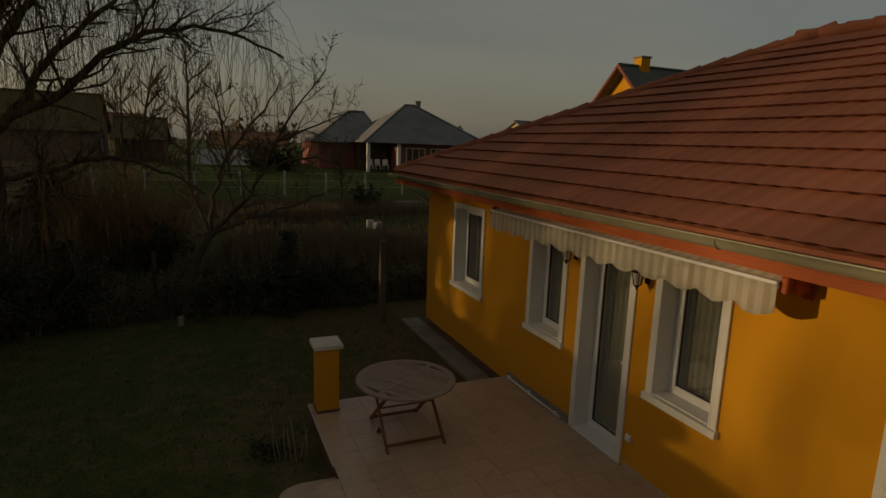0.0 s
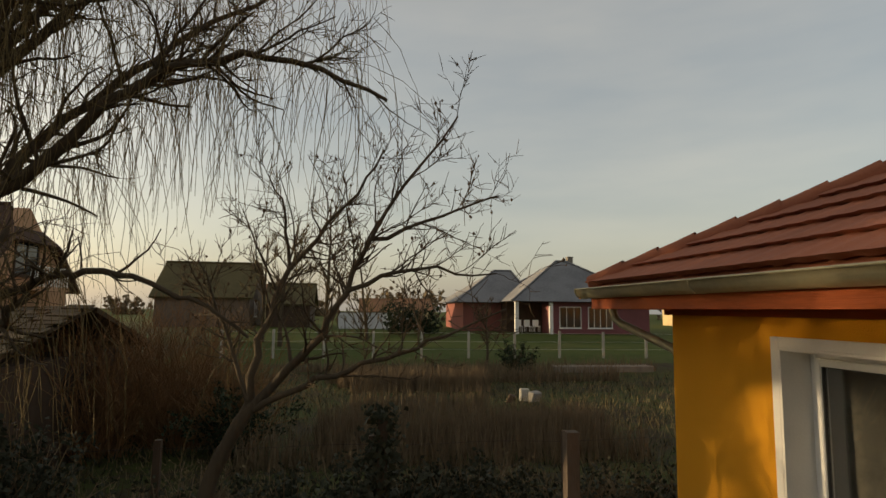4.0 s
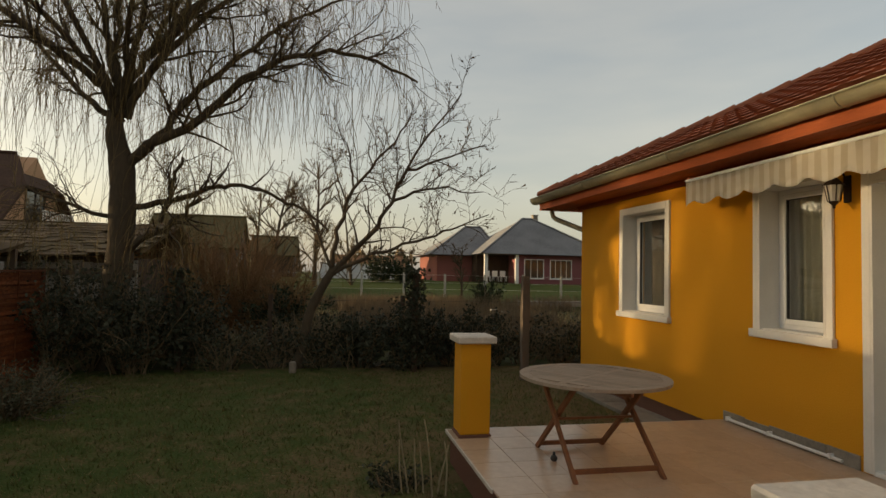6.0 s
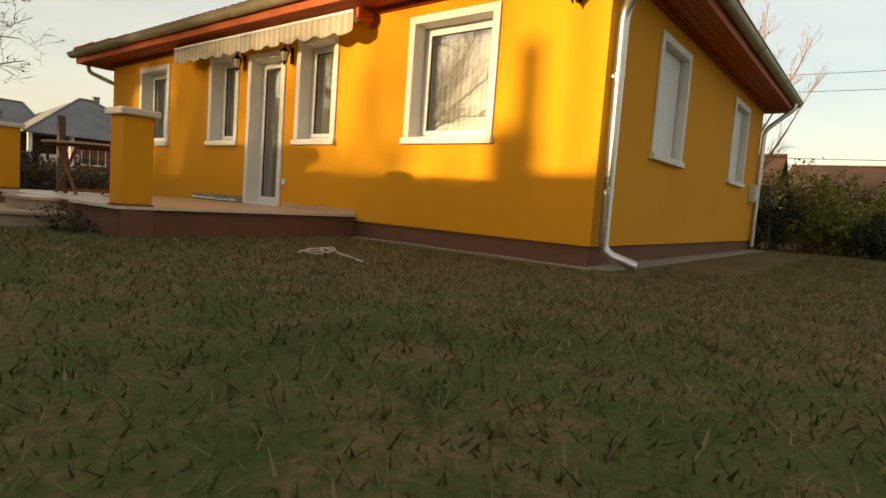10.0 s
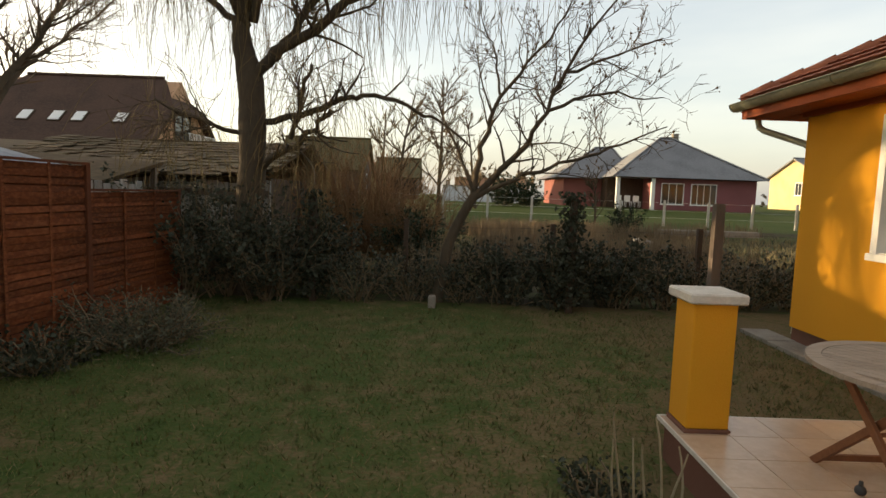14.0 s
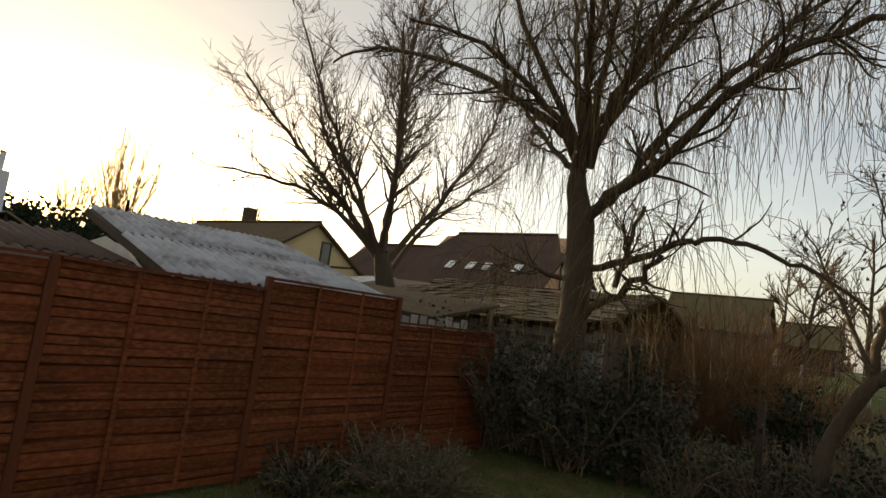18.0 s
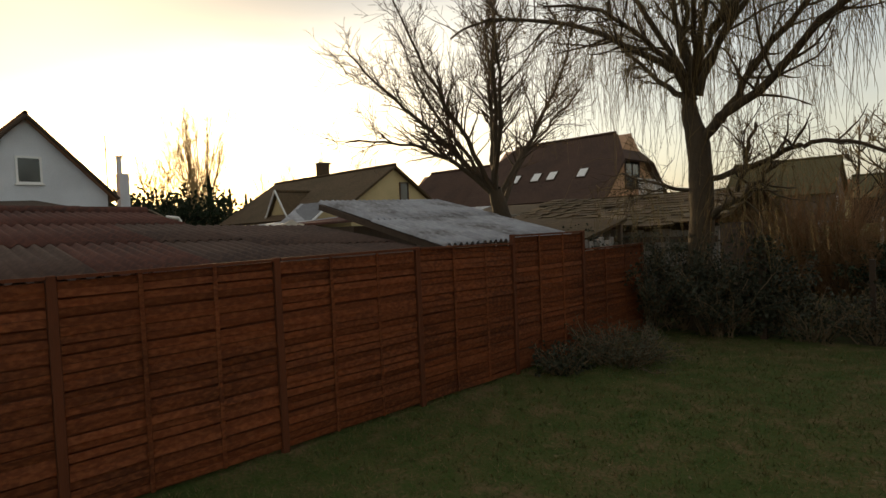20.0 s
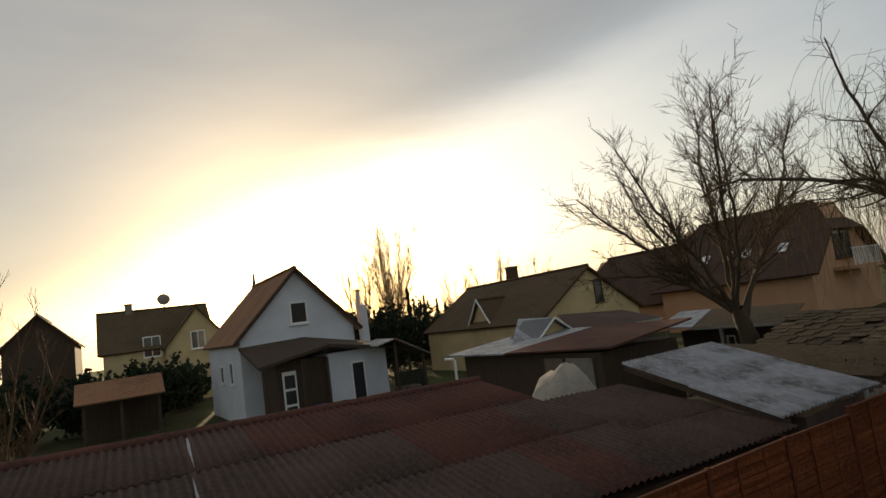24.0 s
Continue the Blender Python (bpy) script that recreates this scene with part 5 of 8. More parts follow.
seat(settle(fence), (FX, 4.5, 0), turn=-2.7)

# ---------------------------------------------------------------- neighbours: materials
def tiled(name, base, dark, light, pitch, course, moss=None):
    """Distant tiled roof: courses and columns as relief and colour along the slope."""
    m = mat(name, base, 0.9, grain=8, stain=0.6, amount=0.7, bump=0, dark=dark, light=light)
    n, l = m.node_tree.nodes, m.node_tree.links
    p = n["Principled BSDF"]
    geo, w = n.new("ShaderNodeNewGeometry"), n.new("ShaderNodeTexWave")
    w.bands_direction, w.wave_profile = "Z", "SAW"
    w.inputs["Scale"].default_value, w.inputs["Distortion"].default_value, w.inputs["Detail"].default_value = 0.314 / course, 0.6, 2
    l.new(geo.outputs["Position"], w.inputs["Vector"])
    b = n.new("ShaderNodeBump")
    b.inputs["Strength"].default_value, b.inputs["Distance"].default_value = 0.9, 0.06
    l.new(w.outputs["Fac"], b.inputs["Height"]); l.new(b.outputs["Normal"], p.inputs["Normal"])
    return m


M["old_tile"] = tiled("mossy_old_tile", (0.11, 0.074, 0.044), (0.06, 0.05, 0.028), (0.18, 0.125, 0.065), 0.2, 0.16)
M["barn_tile"] = mat("mossy_barn_tile", (0.12, 0.082, 0.05), 0.92, grain=18, stain=2.0, amount=0.7, bump=0.3, dark=(0.075, 0.07, 0.035), light=(0.19, 0.135, 0.085), per_piece=0.3)
M["brown_tile"] = tiled("dark_brown_tile", (0.085, 0.05, 0.038), (0.05, 0.032, 0.026), (0.12, 0.075, 0.055), 0.2, 0.2)
M["moss_tile"] = tiled("olive_mossy_tile", (0.125, 0.105, 0.052), (0.08, 0.072, 0.034), (0.17, 0.14, 0.075), 0.2, 0.18)
M["clay_tile"] = tiled("worn_clay_tile", (0.30, 0.15, 0.08), (0.18, 0.09, 0.055), (0.40, 0.24, 0.14), 0.2, 0.18)
M["grey_tile"] = tiled("blue_grey_tile", (0.20, 0.205, 0.22), (0.13, 0.135, 0.15), (0.27, 0.275, 0.29), 0.2, 0.2)
M["green_tile"] = tiled("grey_green_tile", (0.13, 0.15, 0.13), (0.085, 0.10, 0.09), (0.18, 0.20, 0.18), 0.2, 0.2)
M["white_render"] = mat("white_house_render", (0.66, 0.68, 0.72), 0.9, grain=20, stain=0.7, amount=0.3, bump=0.1)
M["peach_render"] = mat("peach_render", (0.50, 0.30, 0.18), 0.9, grain=20, stain=0.7, amount=0.3, bump=0.1)
M["cream_render"] = mat("cream_render", (0.56, 0.44, 0.24), 0.9, grain=20, stain=0.7, amount=0.4, bump=0.1)
M["plum_render"] = mat("plum_coloured_render", (0.25, 0.095, 0.10), 0.9, grain=20, stain=0.7, amount=0.3, bump=0.1)
M["red_render"] = mat("brick_red_render", (0.25, 0.095, 0.08), 0.9, grain=20, stain=0.7, amount=0.3, bump=0.1)
M["old_wood"] = mat("grey_weathered_planks", (0.17, 0.13, 0.10), 0.9, grain=22, stain=1.5, amount=0.6, bump=0.3, stretch=(5, 5, 0.6), per_piece=0.25)
M["grey_plank"] = mat("pale_grey_planks", (0.33, 0.315, 0.29), 0.9, grain=22, stain=1.5, amount=0.6, bump=0.3, stretch=(5, 5, 0.6), per_piece=0.25)
M["dark_wood"] = mat("dark_brown_timber", (0.075, 0.05, 0.034), 0.85, grain=22, stain=1.5, amount=0.5, bump=0.3, stretch=(5, 5, 0.6))
M["dark_glass"] = mat("dim_window_pane", (0.035, 0.04, 0.045), 0.08, grain=3, stain=1, amount=0.3, bump=0, spec=0.8)
M["tarp"] = mat("pale_tarpaulin", (0.40, 0.36, 0.30), 0.8, grain=18, stain=4, amount=0.4, bump=0.3)
M["blue_plastic"] = mat("blue_plastic", (0.03, 0.06, 0.28), 0.5, grain=20, stain=5, amount=0.3, bump=0)
M["leaf_hedge"] = mat("dark_hedge_leaf", (0.036, 0.042, 0.025), 0.7, grain=20, stain=3, amount=0.6, bump=0, dark=(0.026, 0.028, 0.018), light=(0.062, 0.062, 0.036))
M["conifer"] = mat("conifer_needles", (0.022, 0.036, 0.016), 0.8, grain=12, stain=2, amount=0.6, bump=0)
M["golden"] = mat("golden_conifer", (0.16, 0.17, 0.025), 0.8, grain=12, stain=2, amount=0.6, bump=0, dark=(0.06, 0.08, 0.015), light=(0.26, 0.24, 0.04))
M["dry_stem"] = mat("dry_stem", (0.21, 0.155, 0.095), 0.9, grain=20, stain=3, amount=0.6, bump=0, dark=(0.08, 0.06, 0.04))
M["scrub_stem"] = mat("orange_brown_stem", (0.27, 0.15, 0.07), 0.9, grain=20, stain=2, amount=0.6, bump=0, dark=(0.10, 0.06, 0.035))
M["dry_grass"] = mat("dry_grass", (0.20, 0.16, 0.085), 0.9, grain=20, stain=3, amount=0.6, bump=0, dark=(0.09, 0.08, 0.04))


def slab(bm, corners, thick):
    """A thick sheet through four or more corners, given round its upper face."""
    c = [Vector(p) for p in corners]
    nrm = (c[1] - c[0]).cross(c[2] - c[0]).normalized()
    if nrm.z < 0:
        nrm = -nrm
    top = [bm.verts.new(p) for p in c]
    low = [bm.verts.new(p - nrm * thick) for p in c]
    fs = [bm.faces.new(top), bm.faces.new(low[::-1])]
    for i in range(len(c)):
        j = (i + 1) % len(c)
        fs.append(bm.faces.new((top[j], top[i], low[i], low[j])))
    bmesh.ops.recalc_face_normals(bm, faces=fs)
    return bm


def pane_window(parent, axis, at, a0, a1, z0, z1, out, frame_mat="pvc", bars=1):
    """A window on a far wall: frame set proud of the wall, dim pane, sill, glazing bars."""
    def bx(a, b, d0, d1, c, d):
        lo, hi = sorted((at + out * d0, at + out * d1))
        return (lo, hi, a, b, c, d) if axis == "x" else (a, b, lo, hi, c, d)
    f = 0.09
    w = part("window", boxes(bx(a0, a0 + f, 0, 0.06, z0, z1), bx(a1 - f, a1, 0, 0.06, z0, z1), bx(a0 + f, a1 - f, 0, 0.06, z0, z0 + f), bx(a0 + f, a1 - f, 0, 0.06, z1 - f, z1), *[bx(a0 + (a1 - a0) * k / (bars + 1) - 0.03, a0 + (a1 - a0) * k / (bars + 1) + 0.03, 0, 0.055, z0 + f, z1 - f) for k in range(1, bars + 1)]), M[frame_mat], parent, "white framed window")
    part("pane", boxes(bx(a0 + f, a1 - f, -0.04, 0.02, z0 + f, z1 - f)), M["dark_glass"], w, "dim reflecting pane")
    part("sill", boxes(bx(a0 - 0.06, a1 + 0.06, 0, 0.12, z0 - 0.06, z0)), M[frame_mat], w)
    return w


def gable_house(name, label, x0, x1, y0, y1, eave, ridge, along, wall, roof_mat, over=0.45, z0=0.0, ridge_at=None, clip0=0.0, clip1=0.0, cat="house"):
    """A house with a gable roof whose ridge runs along x or y. clip: half-hip length at the low and high end."""
    h = thing(name, ((x0 + x1) / 2, (y0 + y1) / 2, z0), label, cat)
    mid = ridge_at if ridge_at is not None else ((y0 + y1) / 2 if along == "x" else (x0 + x1) / 2)
    bm = bmesh.new()
    if along == "x":
        prism(bm, [(y0, z0 - 0.2), (y1, z0 - 0.2), (y1, eave), (mid, ridge - 0.16), (y0, eave)], "x", x0, x1)
    else:
        prism(bm, [(x0, z0 - 0.2), (x1, z0 - 0.2), (x1, eave), (mid, ridge - 0.16), (x0, eave)], "y", y0, y1)
    part("wall", bm, M[wall], h)
    def P(a, b, z):
        return (a, b, z) if along == "x" else (b, a, z)
    a0, a1 = (x0 - over, x1 + over) if along == "x" else (y0 - over, y1 + over)
    lo, hi = (y0, y1) if along == "x" else (x0, x1)
    for side, edge in ((-1, lo), (1, hi)):
        slope = (ridge - eave) / abs(edge - mid)
        e = edge + side * over
        ez = eave - slope * over + 0.02
        bm = bmesh.new()
        pts = [P(a0, e, ez), P(a1, e, ez), P(a1 - 0, mid, ridge), P(a0, mid, ridge)]
        if clip0 or clip1:
            k = 0.55
            def on(aa, f):
                return P(aa, e + (mid - e) * f, ez + (ridge - ez) * f)
            pts = [P(a0, e, ez), P(a1, e, ez)] + ([on(a1, k), P(a1 - clip1, mid, ridge)] if clip1 else [P(a1, mid, ridge)]) + ([P(a0 + clip0, mid, ridge), on(a0, k)] if clip0 else [P(a0, mid, ridge)])
        slab(bm, pts, 0.14)
        part("roof_slope", bm, M[roof_mat], h)
    for c, aa, d in ((clip0, a0, 1), (clip1, a1, -1)):
        if c:
            k = 0.55
            bm = bmesh.new()
            l_e, h_e = lo - over, hi + over
            sl = (ridge - eave) / abs(lo - mid)
            ez = eave - sl * over + 0.02
            slab(bm, [P(aa, l_e + (mid - l_e) * k, ez + (ridge - ez) * k), P(aa, h_e + (mid - h_e) * k, ez + (ridge - ez) * k), P(aa + d * c, mid, ridge)], 0.12)
            part("roof_hip", bm, M[roof_mat], h)
    bm = bmesh.new()
    ends = (P(a0 + clip0, mid, ridge + 0.03), P((a0 + a1) / 2, mid, ridge + 0.03), P(a1 - clip1, mid, ridge + 0.03))
    tubes("ridge_cap", [(ends, [0.1] * 3, 8)], M[roof_mat], h)
    return h


def chimney(parent, x, y, z0, z1, w, material):
    c = part("chimney", boxes((x - w, x + w, y - w, y + w, z0, z1)), M[material], parent)
    part("chimney_cap", boxes((x - w - 0.06, x + w + 0.06, y - w - 0.06, y + w + 0.06, z1 + 0.001, z1 + 0.09)), M["concrete"], c)
    return c


# ---------------------------------------------------------------- corrugated roofs behind the fence
def corrugated_mesh(name, width, length, pitch, amp, rows=2, per=5):
    n = int(round(width / pitch)) * per
    me = bpy.data.meshes.new(name)
    verts, faces = [], []
    for j in range(rows + 1):
        for i in range(n + 1):
            u = width * i / n
            verts.append((u, length * j / rows, amp * math.cos(2 * math.pi * u / pitch)))
    w = n + 1
    k = len(verts)
    verts += [(x, y, z - 0.007) for x, y, z in verts]
    for j in range(rows):
        for i in range(n):
            a = j * w + i
            faces.append((a, a + 1, a + w + 1, a + w))
            faces.append((k + a, k + a + w, k + a + w + 1, k + a + 1))
    for i in range(n):
        faces.append((i + 1, i, k + i, k + i + 1))
    me.from_pydata(verts, [], faces)
    me.polygons.foreach_set("use_smooth", [True] * len(faces))
    me.update()
    return me


def lay(me, material_key, parent, origin, u, v, name="sheet", lift=0.0):
    """A sheet laid with its width along u and its length up v."""
    ob = new(name, me)
    u, v = Vector(u).normalized(), Vector(v).normalized()
    w = u.cross(v).normalized()
    m = Matrix((u, v, w)).transposed().to_4x4()
    m.translation = Vector(origin) + w * lift
    ob.parent = parent
    ob.matrix_basis = m
    return ob


long_shed = thing("long_shed", (-12.5, 1.0, 0), "long low shed with brown corrugated fibre-cement roof", "shed")
# the upper walls under the sheets are unseen, added against leaking low sun
for b in ((-15.25, -9.95, -5.3, 8.0, -0.1, 1.62), (-15.4, -15.255, -5.3, 5.9, -0.1, 2.55), (-12.1, -11.98, -5.3, 8.0, 1.625, 2.08), (-15.2, -13.3, 5.8, 5.9, 1.625, 2.28), (-13.2, -13.1, 5.95, 8.0, 1.625, 2.1)):
    part("wall", boxes(b), M["old_wood"], long_shed, "weathered dark shed wall, upper ones added to block sun")
part("eave_beam", boxes((-9.92, -9.75, -5.4, 8.1, 1.50, 1.70)), M["dark_wood"], long_shed)
part("fascia", boxes((-9.60, -9.57, -5.4, 8.1, 1.45, 1.72)), M["dark_wood"], long_shed, "dark board under the sheets")
part("verge_board", boxes((-13.0, -9.65, 8.105, 8.135, 1.4, 1.66)), M["dark_wood"], long_shed)
SX0, SZ0, SLOPE = -9.48, 1.84, Vector((-6.2, 0, 0.86)).normalized()
sheet_len = 2.42
meshes = {k: corrugated_mesh("sheet", 1.12, sheet_len, 0.14, 0.024) for k in ("asbestos", "asbestos_red")}
for k, me in meshes.items():
    me.materials.append(M[k])
rnd = random.Random(7)
for row in range(3):
    for col in range(16):
        y = -6.15 + col * 1.10
        short = y > 5.5
        if y > 7.5 or short and row == 2:
            continue
        key = "asbestos_red" if (1.8 < y < 4.6 and row == 1) or (row == 2 and -0.2 < y) or (row == 0 and 3.6 < y < 4.6) else "asbestos"
        o = Vector((SX0, y, SZ0)) + SLOPE * (row * (1.45 if short else 2.07)) + Vector((0, 0, 0.012 * row + 0.008 * (col % 2)))
        o += Vector((rnd.uniform(-0.03, 0.03), 0, rnd.uniform(0, 0.012)))
        ob = lay(meshes[key], key, long_shed, o + Vector((0, 1.12, 0)), (0, -1, 0), SLOPE)
bm = bmesh.new()
for a, b, wd in ((0.0, 2.5, 0.065), (2.5, 6.0, 0.025)):
    p0, p1 = Vector((SX0, -0.78 + 0.05 * a, SZ0 + 0.035)) + SLOPE * a, Vector((SX0, -0.78 + 0.05 * b, SZ0 + 0.05)) + SLOPE * b
    slab(bm, [p0 + Vector((0, -wd, 0)), p0 + Vector((0, wd, 0)), p1 + Vector((0, wd, 0)), p1 + Vector((0, -wd, 0))], 0.02)
part("flashing", bm, M["metal_sheet"], long_shed, "pale metal flashing strip over a joint")
# half-round ridge pieces along the top
for k in range(15):
    y = -6.15 + k * 1.1
    if y > 5.5:
        continue
    p = Vector((SX0, y, SZ0 + 0.05)) + SLOPE * 6.25
    tubes("ridge_piece", [([p, p + Vector((0, 0.56, 0)), p + Vector((0, 1.13, 0))], [0.09, 0.095, 0.10], 10)], M["asbestos_red"], long_shed)
seat(settle(long_shed), (-12.5, 1.0, 0), turn=-2.6, tip=-1.1)

metal_shed = thing("metal_roof_shed", (-11.0, 9.7, 0), "small shed with pale grey corrugated sheet roof", "shed")
A, B, C, D = Vector((-9.32, 8.0, 1.86)), Vector((-9.05, 10.95, 1.88)), Vector((-12.5, 11.5, 2.66)), Vector((-12.8, 8.25, 2.70))
u, v = (B - A), ((D - A) + (C - B)) / 2
me = corrugated_mesh("sheet", 0.80, v.length / 2 + 0.12, 0.115, 0.028)
me.materials.append(M["metal_sheet"])
for col in range(4):
    for row in range(2):
        o = A + u.normalized() * (0.735 * (col + 1)) + v * (row * 0.5) + Vector((0, 0, 0.010 * row + 0.004 * col))
        lay(me, "metal_sheet", metal_shed, o, -u, v, lift=0)
bm = bmesh.new()
slab(bm, [A - Vector((0, 0, 0.06)), D - Vector((0, 0, 0.06)), D + Vector((0, 0.1, -0.06)), A + Vector((0, 0.1, -0.06))], 0.10)
part("verge_board", bm, M["dark_wood"], metal_shed)
part("wall", boxes((-12.3, -9.35, 8.6, 10.6, -0.1, 1.72)), M["old_wood"], metal_shed, "dark plank walls")
settle(metal_shed)

barn = thing("old_barn", (-12.5, 18.2, 0), "old barn with sagging mossy tiled roof and plank wall", "barn")
bm = bmesh.new()
n = 16
rows = []
for j in range(5):
    f = j / 4
    row = []
    for i in range(n + 1):
        x = -15.2 + 7.0 * i / n
        row.append(bm.verts.new((x, 16.6 + 3.4 * f, 2.10 + 0.85 * f + 0.05 * math.sin(i * 0.9) * (1 - f) - 0.10 * math.sin(math.pi * i / n))))
    rows.append(row)
for a, b in zip(rows, rows[1:]):
    for i in range(n):
        bm.faces.new((a[i], a[i + 1], b[i + 1], b[i]))
bmesh.ops.solidify(bm, geom=bm.faces[:], thickness=0.10)
part("roof_slope", bm, M["old_tile"], barn)
part("roof_slope", slab(bmesh.new(), [(-15.2, 20.0, 2.95), (-8.2, 20.0, 2.95), (-8.2, 23.4, 2.1), (-15.2, 23.4, 2.1)], 0.1), M["old_tile"], barn)
barn_tile = bpy.data.meshes.new("barn_tile")
bm = boxes((-0.26, 0.26, -0.02, 0.32, 0.0, 0.025), bevel=0.006)
bm.to_mesh(barn_tile)
bm.free()
barn_tile.materials.append(M["barn_tile"])
rnd = random.Random(19)
for j in range(12):
    for i in range(13):
        f, g = (j + 0.05) / 12, (i + 0.5 + 0.25 * (j % 2)) / 13.3
        if rnd.random() < 0.05:
            continue
        x, y = -15.2 + 7.0 * g, 16.5 + 3.45 * f
        z = 2.12 + 0.85 * f + 0.05 * math.sin(g * 16 * 0.9) * (1 - f) - 0.10 * math.sin(math.pi * g)
        ob = new("tile", barn_tile)
        ob.parent = barn
        ob.matrix_basis = Matrix.Translation((x, y + rnd.uniform(-0.05, 0.04), z + 0.012 + rnd.uniform(0, 0.012))) @ Matrix.Rotation(0.245 - 0.06, 4, "X") @ Matrix.Rotation(rnd.uniform(-0.05, 0.05), 4, "Z") @ Matrix.Rotation(rnd.uniform(-0.03, 0.03), 4, "Y")
part("wall", boxes((-15.0, -8.5, 17.1, 23.0, -0.1, 2.02)), M["dark_wood"], barn)
rnd = random.Random(9)
for k in range(27):
    x = -15.0 + k * 0.242
    part("plank", boxes((x, x + 0.225 + rnd.uniform(-0.012, 0.012), 17.04, 17.09 + rnd.uniform(0, 0.008), 0.02, 2.0 + rnd.uniform(-0.12, 0.0)), bevel=0.004), M["grey_plank"], barn)
for k in range(5):
    part("plank", boxes((-14.9 + k * 1.3, -13.7 + k * 1.3, 16.98, 17.03, 1.62 + rnd.uniform(-0.05, 0.05), 1.76), bevel=0.004), M["old_wood"], barn)
seat(settle(barn), (-11.5, 16.3, 0), (0.88, 0.88, 0.96))
lean = thing("lean_to", (-14.5, 15.2, 0), "leaning board lean-to roof between the sheds", "lean-to")
part("roof_sheet", slab(bmesh.new(), [(-16.2, 13.9, 2.02), (-10.6, 14.2, 1.78), (-10.6, 16.4, 2.15), (-16.2, 16.4, 2.35)], 0.06), M["old_tile"], lean)
for x, y, z in ((-10.7, 14.3, 1.70), (-13.4, 14.1, 1.81), (-16.0, 14.0, 1.93), (-10.7, 16.2, 2.04), (-16.0, 16.2, 2.26)):
    part("post", boxes((x - 0.05, x + 0.05, y - 0.05, y + 0.05, -0.1, z)), M["old_wood"], lean)
for k in range(8):
    x = -15.9 + k * 0.66
    part("board", boxes((x, x + 0.6, 14.22, 14.25, 1.0 + rnd.uniform(-0.2, 0.2), 1.62 + rnd.uniform(-0.06, 0.02))), M["old_wood"], lean)
seat(settle(lean), (-12.9, 13.2, 0), (0.85, 0.85, 1.0))

palings = thing("paling_fence", (-9.15, 11.5, 0), "row of short grey weathered palings behind the low fence end", "fence")
rnd = random.Random(23)
for k in range(11):
    y = 10.55 + k * 0.19
    part("paling", boxes((-9.22 + 0.008 * k, -9.19 + 0.008 * k, y, y + 0.155 + rnd.uniform(-0.02, 0.01), 0.0, 1.80 + rnd.uniform(-0.07, 0.03)), bevel=0.006), M["grey_plank"], palings)
for z in (0.6, 1.4):
    part("paling_rail", boxes((-9.27, -9.225, 10.5, 12.65, z, z + 0.07)), M["old_wood"], palings)
settle(palings)

# ---------------------------------------------------------------- white gabled house with its porch
gh = gable_house("white_house", "white rendered gabled house with worn clay tiles", -43.0, -34.0, 7.3, 13.8, 4.45, 7.75, "x", "white_render", "clay_tile", over=0.35)
pane_window(gh, "x", -34.0, 10.1, 11.1, 4.75, 5.95, 1, bars=0)
pane_window(gh, "y", 7.3, -39.5, -38.6, 2.0, 3.0, -1, bars=0)
pane_window(gh, "y", 7.3, -36.8, -36.0, 2.0, 3.2, -1, bars=0)
stack = part("chimney", boxes((-34.9, -34.4, 14.45, 14.92, -0.2, 5.42), bevel=0.02), M["white_render"], gh)
part("flue", boxes((-34.76, -34.54, 14.46, 14.66, 5.421, 6.22), bevel=0.015), M["white_render"], stack, "narrow white flue on the chimney base")
part("chimney_cap", boxes((-34.78, -34.52, 14.44, 14.68, 6.221, 6.28)), M["concrete"], stack)
tubes("aerial_pole", [([(-33.9, 13.75, 3.0), (-33.9, 13.75, 5.2), (-33.88, 13.75, 7.1)], [0.03] * 3, 6)], M["dark_wood"], gh)
for s, (ya, yb) in enumerate(((7.0, 10.55), (10.55, 14.1))):
    pts = [(-33.62, 6.95, 4.1), (-33.62, 10.55, 7.68)] if s == 0 else [(-33.62, 10.55, 7.68), (-33.62, 14.15, 4.1)]
    tubes("barge_board", [([pts[0], ((pts[0][0]), (pts[0][1] + pts[1][1]) / 2, (pts[0][2] + pts[1][2]) / 2), pts[1]], [0.09] * 3, 6)], M["dark_wood"], gh)
seat(settle(gh), (-39.7, 8.25, 0), (1, 1, 1.04))
porch = thing("porch", (-32.3, 11.0, 0), "low white extension with a dark lean-to porch", "porch")
part("wall", boxes((-33.98, -30.6, 11.2, 15.0, -0.1, 2.55)), M["white_render"], porch)
part("roof_slope", slab(bmesh.new(), [(-34.2, 7.0, 3.25), (-29.9, 7.0, 2.45), (-29.9, 11.1, 2.95), (-34.2, 11.1, 3.35)], 0.12), M["dark_wood"], porch, "dark porch roof")
part("roof_slope", slab(bmesh.new(), [(-34.2, 11.15, 3.35), (-29.9, 11.15, 2.95), (-29.9, 15.6, 2.45), (-34.2, 15.6, 2.75)], 0.12), M["dark_wood"], porch, "dark porch roof")
# dark solid panel fills the open porch in place of its shade
part("porch_shade_panel", boxes((-33.9, -30.9, 8.2, 11.15, -0.1, 2.5)), M["dark_wood"], porch, "dark panel standing in for the open porch's shade")
pane_window(porch, "x", -30.6, 12.6, 13.5, 0.25, 2.1, 1, bars=0)
d = part("door", boxes((-30.9, -30.82, 8.5, 9.3, 0.05, 2.1)), M["pvc"], porch, "white glazed porch door")
for k in range(3):
    part("pane", boxes((-30.81, -30.80, 8.6, 9.2, 0.25 + k * 0.6, 0.75 + k * 0.6)), M["dark_glass"], d)
